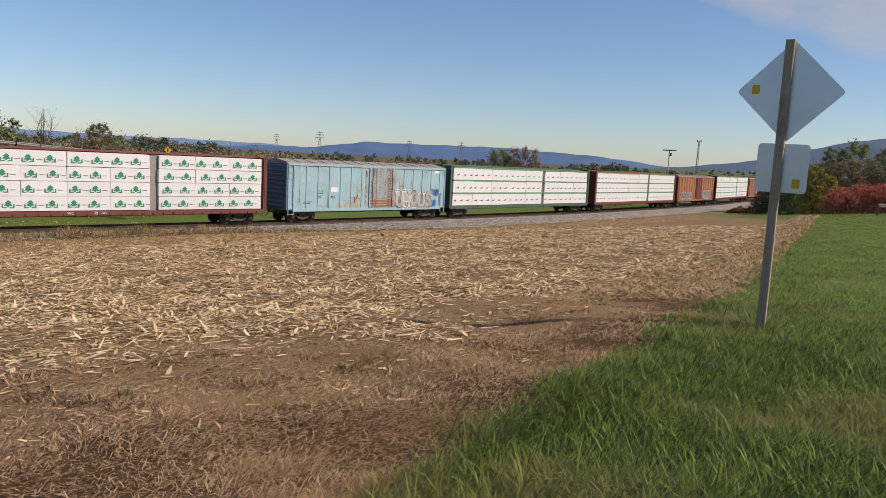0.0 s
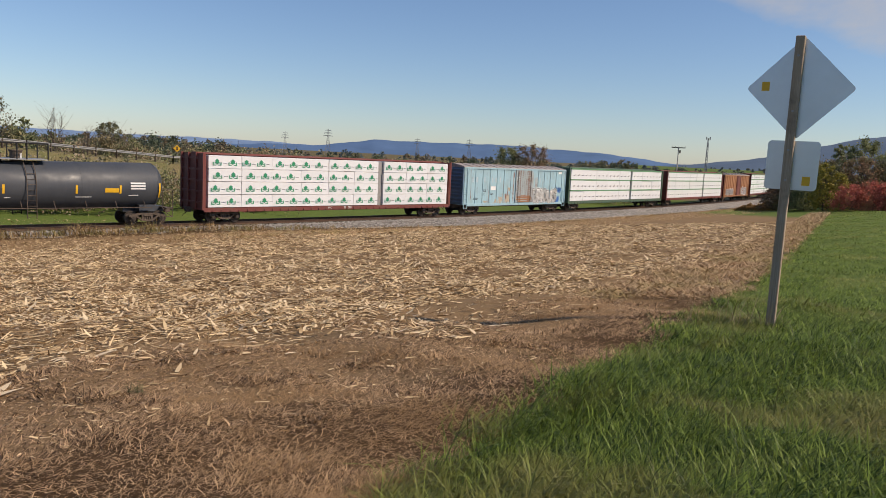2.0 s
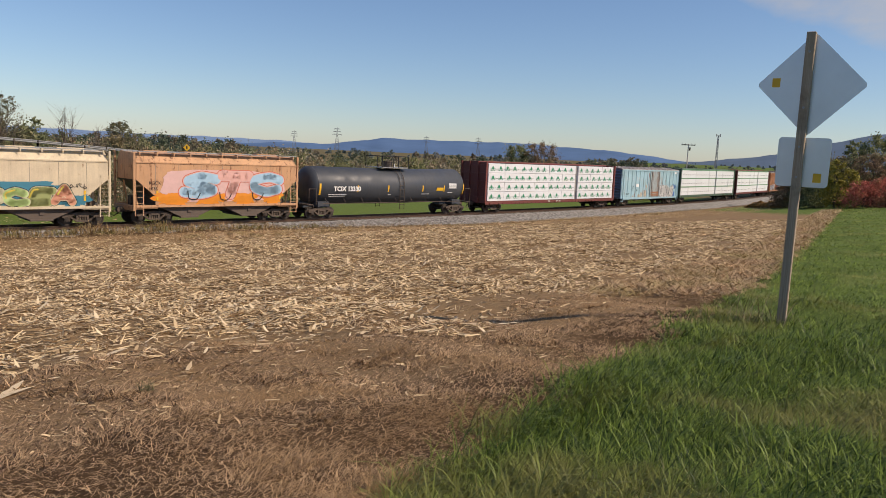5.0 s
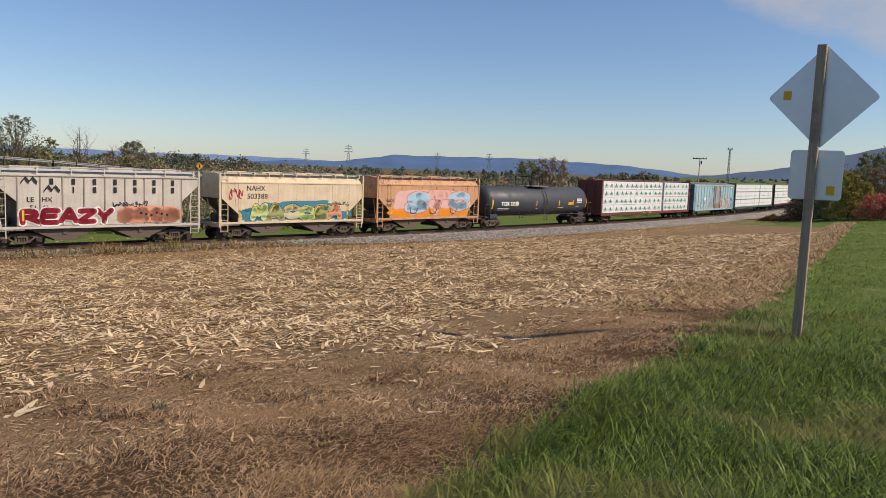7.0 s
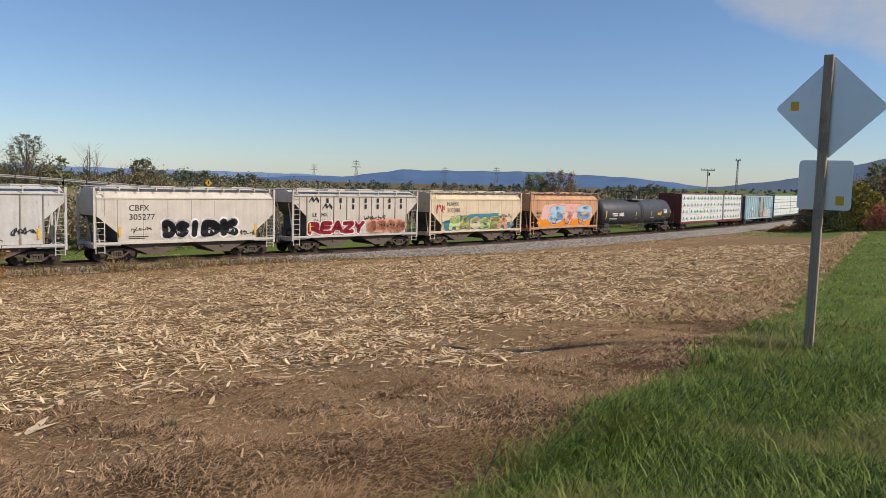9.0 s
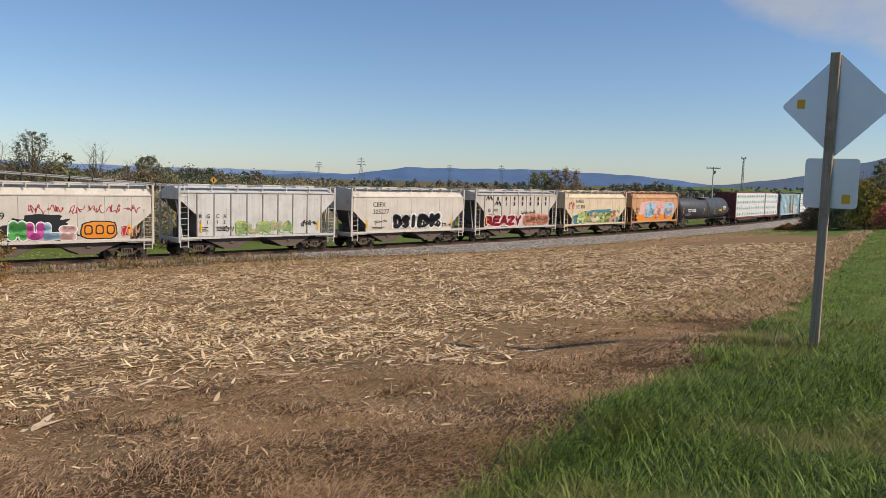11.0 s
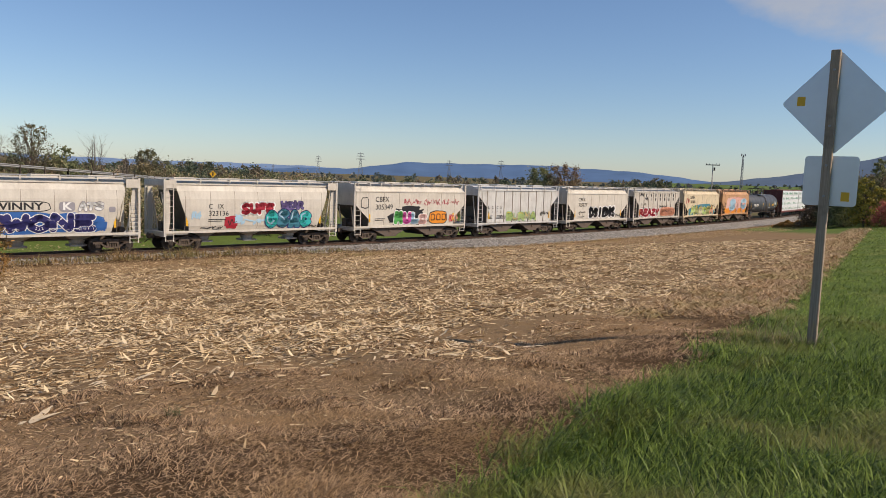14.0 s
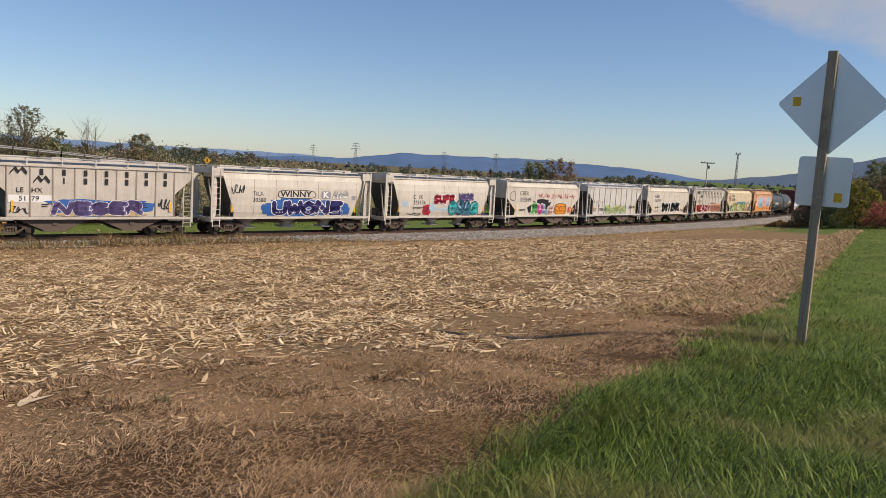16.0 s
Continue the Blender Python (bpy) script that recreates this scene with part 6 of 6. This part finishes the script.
# beside the far end of the field
far_bushes = [
    ("tree", "dense dark green tree at the field's end", 27.4, 118, 2.4, 3.6, "dark", 28, 170, 0.2),
    ("tree", "dark cedar-like tree at the field's end", 26.0, 122, 2.05, 1.9, "dark", 20, 150, 0.18),
    ("tree", "dark olive tree at the field's end", 24.2, 124, 1.45, 3.4, "olive", 24, 160, 0.2),
    ("tree", "green tree at the field's end", 29.6, 120, 2.15, 3.8, "dark", 28, 160, 0.2),
    ("tree", "dark tree above the red bushes", 31.8, 118, 2.3, 3.8, "dark", 26, 150, 0.2),
    ("tree", "dark tree above the red bushes", 34.0, 118, 2.1, 3.8, "olive", 26, 150, 0.2),
    ("bush", "golden green bush at the field's end", 25.3, 101, 0.75, 1.9, "gold", 26, 170, 0.14),
    ("bush", "golden brown bush at the field's end", 26.2, 102, 0.1, 1.5, "gold", 20, 150, 0.14),
    ("bush", "brown bush at the end of the track's curve", 22.2, 107, -0.95, 1.9, "brown", 20, 150, 0.14),
    ("bush", "olive bush at the end of the track's curve", 23.2, 106, -0.55, 2.1, "olive", 22, 160, 0.14),
    ("bush", "dark bush at the field's end", 24.2, 104, -0.2, 2.1, "dark", 22, 160, 0.14),
    ("bush", "dense olive brown bush in the hedge at the field's end", 25.6, 108, 0.9, 3.2, "olive", 34, 150, 0.16),
    ("bush", "dense olive brown bush in the hedge at the field's end", 27.4, 107, 1.2, 3.4, "brown", 34, 150, 0.16),
    ("bush", "dense olive brown bush in the hedge at the field's end", 29.4, 108, 1.1, 3.4, "olive", 34, 150, 0.16),
    ("bush", "dense olive brown bush in the hedge at the field's end", 31.4, 108, 1.25, 3.4, "olive", 34, 150, 0.16),
    ("bush", "red sumac bush at the field's end", 27.0, 98, -0.65, 2.5, "red", 34, 130, 0.12),
    ("bush", "red sumac bush at the field's end", 28.2, 99, -0.35, 2.5, "red", 34, 130, 0.12),
    ("bush", "red sumac bush at the field's end", 29.4, 99, -0.30, 2.5, "red", 34, 130, 0.12),
    ("bush", "red sumac bush at the field's end", 30.7, 99, -0.40, 2.5, "red", 34, 130, 0.12),
    ("bush", "red sumac bush at the field's end", 32.0, 99, -0.40, 2.5, "red", 34, 130, 0.12),
]
for k, (nm, lab, a_, d_, e_, w_, lv_, nc, pe, ls) in enumerate(far_bushes):
    plant(nm, lab, nm, a_, d_, e_, w_, lv_, nc + 8, int(pe * 1.3), ls * 0.8, 20 + k, 0.0, 0.08, "bushes at the field's end")


for k in range(7):
    plant("bush", "low reddish brown scrub beside the far curve of the track", "bush", 20.2 + 0.3 * k, 112 - 0.5 * k, -2.55 + 0.09 * (k % 3) + 0.05 * k, 0.7, "rust", 14, 130, 0.10, 60 + k, 0.0, 0.05, "bushes at the field's end")


def mixed_leaves(name, colours, haze=0.0):
    """Leaves of many trees: each tree has a colour of its own between the four given, each leaf varies a little."""
    n = Net(name)
    tint = n.attr("tint")
    c = n.mix(n.ramp(tint, 0.10, 0.36), colours[0], colours[1])
    c = n.mix(n.ramp(tint, 0.42, 0.62), c, colours[2])
    c = n.mix(n.ramp(tint, 0.72, 0.92), c, colours[3])
    c = n.mix(n.math("MULTIPLY", n.island(), 0.45), c, tuple(v * 0.45 for v in colours[0]))
    # paints distant haze in: leaf colour is blended towards blue-grey
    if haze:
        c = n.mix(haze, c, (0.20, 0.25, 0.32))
    n.done(c, 0.7, 0.0, 0.2)
    tr = n.t.nodes.new("ShaderNodeBsdfTranslucent")
    n.put(tr.inputs["Color"], c)
    ms = n.t.nodes.new("ShaderNodeMixShader")
    ms.inputs[0].default_value = 0.2
    n.t.links.new(n.b.outputs[0], ms.inputs[1])
    n.t.links.new(tr.outputs[0], ms.inputs[2])
    n.t.links.new(ms.outputs[0], n.t.nodes["Material Output"].inputs[0])
    return n.m


def woods(name, label, bands, mat, seed):
    """Many tree and bush crowns as one mass."""
    rnd = np.random.default_rng(seed)
    Vs, Fs, T, k = [], [], [], 0
    for n_, d0, d1, a0, a1, e0, e1, per in bands:
        for _ in range(n_):
            a, d_ = rnd.uniform(a0, a1), rnd.uniform(d0, d1)
            x, y = at(a, d_)
            if -8 < from_track(x, y)[0] < 30:
                continue
            zt = up_to(e0 + (e1 - e0) * rnd.random() ** 1.6, d_)
            zb = float(ground_z(x, y)[0])
            h = max(zt - zb, 1.2)
            w = h * rnd.uniform(0.4, 1.0) * (1.0 if h < 6 else 0.7)
            q = rnd.uniform(0.15, 0.92, 9)
            cs = np.c_[x + w * 0.55 * rnd.normal(size=9) * (1.15 - q), y + w * 0.55 * rnd.normal(size=9) * (1.15 - q), zb + h * q]
            V, F = leaf_cloud(cs, w * (0.62 - 0.42 * q), per, 0.013 * h + 0.0009 * d_, rnd, 0.8)
            Vs.append(V)
            Fs.append(F + k)
            T.append(np.full(len(V), rnd.random()))
            k += len(V)
    ob = new(name, quick_mesh(name, np.concatenate(Vs), np.concatenate(Fs), mat, {"tint": np.concatenate(T)}))
    return tagged(ob, label, "woods", kind="stuff")


AUTUMN = [(0.19, 0.21, 0.10), (0.29, 0.28, 0.13), (0.36, 0.26, 0.16), (0.42, 0.36, 0.26)]
WOODS = [(0.09, 0.12, 0.06), (0.12, 0.15, 0.07), (0.18, 0.18, 0.08), (0.25, 0.18, 0.10)]
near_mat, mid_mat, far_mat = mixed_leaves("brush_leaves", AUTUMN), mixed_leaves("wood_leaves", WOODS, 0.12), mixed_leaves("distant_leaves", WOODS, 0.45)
woods("brush", "mixed green, tan and brown autumn brush behind the railway", [(190, 108, 150, -37, -12, -0.8, -0.05, 48), (50, 106, 140, -37, -22, -0.5, 0.4, 80), (16, 106, 125, -35, -29, 0.2, 1.3, 110), (110, 64, 79, -38, -20, -2.8, -0.9, 50), (40, 70, 84, -20, -12, -3.0, -1.7, 60), (130, 112, 140, -14, 18, -1.2, -0.3, 48)], near_mat, 51)
woods("brush", "low scrub on the far bank behind the railway", [(90, 105, 170, -37, 20, -0.9, -0.15, 60)], near_mat, 52)
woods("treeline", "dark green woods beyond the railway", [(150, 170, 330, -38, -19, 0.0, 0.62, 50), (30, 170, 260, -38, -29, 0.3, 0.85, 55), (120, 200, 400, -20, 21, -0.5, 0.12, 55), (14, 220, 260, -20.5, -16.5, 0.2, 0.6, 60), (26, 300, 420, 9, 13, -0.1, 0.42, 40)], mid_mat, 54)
woods("treeline", "woods far across the valley, haze mixed into the leaf colour", [(240, 500, 1100, -38, 22, -0.25, 0.16, 18)], far_mat, 55)


# ---- distance ----
def ridge(name, label, dist, depth, profile, colour, base=-1.5, seed=0.0):
    """A long wooded mountain: a sheet that climbs to a crest and falls behind it."""
    n = Net(name + "_slope")
    # the haze of distance is painted into the slopes as a bluish base colour
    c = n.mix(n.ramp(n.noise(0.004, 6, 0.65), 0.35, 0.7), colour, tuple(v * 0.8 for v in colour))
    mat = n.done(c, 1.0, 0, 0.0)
    azs = np.linspace(profile[0][0], profile[-1][0], 240)
    els = np.interp(azs, [p[0] for p in profile], [p[1] for p in profile]) + 0.02 * np.sin(azs * 2.3 + seed) + 0.008 * np.sin(azs * 5 + seed)
    V, F = [], []
    for i, (a, e) in enumerate(zip(azs, els)):
        for q, dd in ((0.0, 0.0), (0.5, 0.45), (1.0, 1.0), (0.2, 1.6)):
            D = dist + depth * dd
            zt = up_to(float(e), dist + depth)
            z = base + (zt - base) * q + (4 * sin(a * 0.6 + dd * 4) if 0 < q < 1 else 0)
            V.append((*at(float(a), D), z))
    for i in range(len(azs) - 1):
        for j in range(3):
            F.append((i * 4 + j, i * 4 + 4 + j, i * 4 + 5 + j, i * 4 + 1 + j))
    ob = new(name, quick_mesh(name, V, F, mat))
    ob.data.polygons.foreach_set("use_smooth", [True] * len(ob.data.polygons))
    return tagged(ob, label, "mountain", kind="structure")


ridge("backdrop_far_ridge", "pale ridge on the horizon, haze painted into its blue", 4300, 350, [(-60, 0.3), (-32, 0.55), (-21.5, 0.42), (-18.5, 0.45), (-12.8, 0.40), (-9, 0.2), (-6, 0.0), (0, -0.1)], (0.20, 0.30, 0.46), -2, 1.0)
ridge("backdrop_mountain", "long wooded mountain across the valley, painted haze blue", 3300, 500, [(-19, -0.2), (-16, 0.12), (-12.8, 0.30), (-10.4, 0.28), (-8, 0.60), (-6, 0.92), (-3.9, 0.9), (0.3, 0.94), (4.4, 0.98), (6.5, 0.85), (10.1, 0.73), (12.5, 0.53), (15.7, 0.17), (19, 0.1), (24, 0.0)], (0.11, 0.19, 0.33), -2, 2.0)
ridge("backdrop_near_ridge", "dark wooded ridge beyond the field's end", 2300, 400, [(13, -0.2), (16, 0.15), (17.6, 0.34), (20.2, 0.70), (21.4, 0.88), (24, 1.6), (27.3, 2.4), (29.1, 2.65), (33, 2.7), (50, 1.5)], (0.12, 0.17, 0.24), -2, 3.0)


def pylon(azimuth, dist, top):
    x, y = at(azimuth, dist)
    h = up_to(top, dist) + 0.75
    t = thing("pylon", "grey steel lattice power pylon in the distance", "pylon", pose(x, y, -0.75, 0, 0, -azimuth), group="pylons across the valley")
    bm = bmesh.new()
    r_ = 0.012 * h
    w0, w1 = 0.11 * h, 0.025 * h
    for sx in (-1, 1):
        for sy in (-1, 1):
            rod(bm, (sx * w0, sy * w0, 0), (sx * w1, sy * w1, h * 0.7), r_, 4, r_ * 0.7)
            rod(bm, (sx * w1, sy * w1, h * 0.7), (0, 0, h), r_ * 0.7, 4, r_ * 0.5)
    for k in range(7):
        u, v = k / 7, (k + 1) / 7
        a, b = w0 + (w1 - w0) * u, w0 + (w1 - w0) * v
        for s_ in (-1, 1):
            rod(bm, (-a, s_ * a, h * 0.7 * u), (b, s_ * b, h * 0.7 * v), r_ * 0.5, 3)
            rod(bm, (a, s_ * a, h * 0.7 * u), (-b, s_ * b, h * 0.7 * v), r_ * 0.5, 3)
    part("tower", bm, M["far_steel"], t)
    for z, w in ((0.72, 0.17), (0.83, 0.14), (0.93, 0.11)):
        bm = bmesh.new()
        for s_ in (-1, 1):
            rod(bm, (0, 0, h * z + 0.015 * h), (s_ * w * h, 0, h * z), r_ * 0.7, 4)
            rod(bm, (0, 0, h * z - 0.015 * h), (s_ * w * h, 0, h * z), r_ * 0.7, 4)
            rod(bm, (s_ * w * h, 0, h * z), (s_ * w * h, 0, h * z - 0.04 * h), r_ * 0.6, 4)
        part("cross_arm", bm, M["far_steel"], t)


for a_, d_, e_ in ((-9.35, 1000, 1.55), (-12.4, 1100, 1.18), (-15.6, 1600, 0.45), (-2.85, 1000, 1.2), (0.95, 850, 1.28)):
    pylon(a_, d_, e_)


def utility_pole():
    x, y = at(15.8, 185)
    h = up_to(1.42, 185) + 0.75
    t = thing("utility_pole", "tall wooden utility pole with one cross-arm", "utility pole", pose(x, y, -0.75, 0, 0, -18))
    bm = bmesh.new()
    rod(bm, (0, 0, 0), (0, 0, h), 0.16, 8, 0.10)
    part("pole", bm, M["pale_pole"], t)
    bm = bmesh.new()
    box(bm, -1.5, 1.5, -0.08, 0.08, h - 0.35, h - 0.15)
    part("cross_arm", bm, M["tie"], t)
    for k in (-1.4, -0.7, 0.7, 1.4):
        bm = bmesh.new()
        rod(bm, (k, 0, h - 0.15), (k, 0, h + 0.12), 0.06, 6)
        part("insulator", bm, M["galv"], t)
    bm = bmesh.new()
    rod(bm, (0.35, 0, h - 1.5), (0.35, 0, h - 0.8), 0.18, 8)
    part("transformer", bm, M["steel"], t)
    bm = bmesh.new()
    mast = thing("radio_mast", "slender steel mast with antennas on top", "mast", pose(*at(17.7, 300), -0.75, 0, 0.6, 0))
    hm = up_to(2.08, 300) + 0.75
    w = 0.55
    legs = [(-w, 0), (w, 0), (0, w)]
    for lx, ly in legs:
        rod(bm, (lx, ly, 0), (lx * 0.35, ly * 0.35, hm), 0.09, 5)
    for k in range(14):
        f0, f1 = k / 14, (k + 1) / 14
        for i in range(3):
            p, q = legs[i], legs[(i + 1) % 3]
            s0, s1 = 1 - 0.65 * f0, 1 - 0.65 * f1
            rod(bm, (p[0] * s0, p[1] * s0, hm * f0), (q[0] * s1, q[1] * s1, hm * f1), 0.05, 3)
    part("lattice", bm, M["far_steel"], mast)
    for k in range(4):
        bm = bmesh.new()
        a = k * pi / 2 + 0.4
        box(bm, 0.9 * cos(a) - 0.12, 0.9 * cos(a) + 0.12, 0.9 * sin(a) - 0.12, 0.9 * sin(a) + 0.12, hm - 0.5, hm + 0.4)
        rod(bm, (0, 0, hm), (1.0 * cos(a), 1.0 * sin(a), hm), 0.06, 4)
        part("antenna", bm, M["galv"], mast)


utility_pole()


n = Net("rough_bank")
bank_a, bank_b = n.noise(0.35, 6, 0.7), n.noise(2.5, 5, 0.7)
c = n.mix(n.ramp(bank_a, 0.35, 0.65), (0.17, 0.175, 0.07), (0.27, 0.20, 0.11))
c = n.mix(n.math("MULTIPLY", bank_b, 0.5), c, (0.08, 0.075, 0.035))
n.bump(bank_b, 0.3)
bank_mat = n.done(c, 0.95, 0, 0.1)
ROAD = [(-46, 74, 0.5), (-38, 80, 0.1), (-29, 89, -0.42), (-20, 99, -1.0), (-12.6, 109, -1.3), (-4, 122, -1.55)]


def road_bank():
    """The road's embankment, that comes down towards the crossing: foot, shoulder, far shoulder, far foot."""
    V, F = [], []
    for a, d_, e in ROAD:
        z = up_to(e, d_) - 0.8
        for off, zz in ((-9, -0.9), (-0.8, z), (9, z), (20, -0.9)):
            V.append((*at(a, d_ + off), zz))
    for i in range(len(ROAD) - 1):
        for j in range(3):
            F.append((i * 4 + j, i * 4 + 4 + j, i * 4 + 5 + j, i * 4 + 1 + j))
    tagged(new("road_embankment", quick_mesh("road_embankment", V, F, bank_mat)), "brushy grass bank that carries a road behind the railway", "embankment", kind="structure")


road_bank()


def guardrail(a0, d0, a1, d1, e0, e1, label, floor=None):
    p, q = Vector((*at(a0, d0), 0)), Vector((*at(a1, d1), 0))
    p.z, q.z = up_to(e0, d0), up_to(e1, d1)
    t = thing("guardrail", label, "guardrail", Matrix.Translation(p))
    bm = bmesh.new()
    way = q - p
    side = Vector((way.y, -way.x, 0)).normalized()
    prof = [(-0.15, 0), (-0.08, 0.06), (0, 0.0), (0.08, 0.06), (0.15, 0)]
    rows_ = []
    for e in (Vector((0, 0, 0)), way):
        rows_.append([bm.verts.new(e + side * o + Vector((0, 0, z))) for z, o in prof] + [bm.verts.new(e + side * (o - 0.02) + Vector((0, 0, z))) for z, o in prof[::-1]])
    for k in range(10):
        bm.faces.new((rows_[0][k], rows_[0][(k + 1) % 10], rows_[1][(k + 1) % 10], rows_[1][k]))
    part("beam", bm, M["old_galv"], t)
    n_ = int(way.length / 2.5)
    for k in range(n_ + 1):
        c = way * (k / max(n_, 1))
        g = float(ground_z(p.x + c.x, p.y + c.y)[0]) - p.z - 0.1 if floor is None else c.z + floor
        bm = bmesh.new()
        box(bm, c.x - 0.07, c.x + 0.07, c.y - 0.07, c.y + 0.07, g, c.z + 0.17)
        part("guardrail_post", bm, M["tie"], t)


for (a_, d_, e_), (a2, d2, e2) in zip(ROAD[1:], ROAD[2:5]):
    guardrail(a_, d_, a2, d2, e_, e2, "pale steel guardrail of a road behind the brush", -0.85)
guardrail(29.1, 88, 33, 92, -1.62, -1.62, "short white-grey steel guardrail at the verge")


def warning_sign():
    x, y = at(-19.75, 112)
    zg_ = float(ground_z(x, y)[0])
    zc = up_to(-0.40, 112) - zg_
    t = thing("warning_sign", "yellow diamond warning sign on a thin post", "road sign", pose(x, y, zg_, 0, 0, 20))
    bm = bmesh.new()
    rod(bm, (0, 0, -0.2), (0, 0, zc + 0.5), 0.04, 6)
    part("post", bm, M["galv"], t)
    bm = bmesh.new()
    prism(bm, [(0, zc - 0.48), (0.48, zc), (0, zc + 0.48), (-0.48, zc)], -0.07, -0.05)
    part("plate", bm, M["yellow"], t)
    bm = bmesh.new()
    box(bm, -0.08, 0.08, -0.08, -0.07, zc - 0.2, zc + 0.25)
    part("symbol", bm, M["black"], t)


warning_sign()


# ---- cloud ----
def cloud_bank():
    n = Net("thin_cloud")
    big, fine = n.noise(2.6, 6, 0.6, None, "Object"), n.noise(9.0, 5, 0.65, (1, 1, 2.5), "Object")
    f = n.math("ADD", n.math("MULTIPLY", big, 0.75), n.math("MULTIPLY", fine, 0.25))
    cover = n.math("MULTIPLY", n.ramp(n.math("ADD", f, n.math("MULTIPLY", n.attr("body"), 0.45)), 0.48, 0.95), 0.6)
    n.done((0.8, 0.8, 0.8), 1.0, 0, 0)
    tr, em = n.t.nodes.new("ShaderNodeBsdfTransparent"), n.t.nodes.new("ShaderNodeEmission")
    # the cloud glows by itself: emission stands in for sunlight on it
    em.inputs[0].default_value, em.inputs[1].default_value = (0.60, 0.63, 0.67, 1), 0.8
    ms = n.t.nodes.new("ShaderNodeMixShader")
    n.put(ms.inputs[0], cover)
    n.t.links.new(tr.outputs[0], ms.inputs[1])
    n.t.links.new(em.outputs[0], ms.inputs[2])
    n.t.links.new(ms.outputs[0], n.t.nodes["Material Output"].inputs[0])
    V, F, B = [], [], []
    A, E = np.linspace(8, 52, 45), np.linspace(5.5, 22, 34)
    for e in E:
        for a in A:
            D = 4200 * cos(radians(float(e)))
            V.append((*at(float(a), D), 5 + 4200 * sin(radians(float(e)))))
            edge_e = float(np.interp(a, [14, 17, 19, 21.5, 24, 27, 31, 52], [14.0, 11.6, 10.6, 9.6, 8.9, 7.6, 7.0, 7.0]))
            B.append(float(np.clip((e - edge_e) / 1.2, -1, 0.9)) + (-1.0 if a < 14 else 0.0))
    k = len(A)
    for i in range(len(E) - 1):
        for j in range(k - 1):
            F.append((i * k + j, i * k + j + 1, i * k + k + j + 1, i * k + k + j))
    # in kilometres inside, so that the noise has the cloud's own scale
    V = [(x / 1000, y / 1000, z / 1000) for x, y, z in V]
    ob = new("cloud", quick_mesh("cloud", V, F, n.m, {"body": B}))
    ob.scale = (1000, 1000, 1000)
    ob.visible_shadow = False
    return tagged(ob, "thin white cloud bank in a clear blue sky", "cloud", kind="structure")


cloud_bank()


# ---- what moves ----
SPEED = 8.91


def motions():
    for car, s0 in cars:
        rows = []
        for k in range(17):
            x, y, th = on_track(s0 + SPEED * k)
            rows.append((float(k), pose(float(x), float(y), 0, 0, 0, math.degrees(float(th)))))
        walk(car, rows)
    for w, x, s in wheels:
        rows = []
        for k in range(241):
            t = k * 2 / 30
            rows.append((t, pose(x, 0, WHEEL_R, 0, math.degrees(SPEED * t / WHEEL_R), 0)))
        walk(w, rows)


motions()
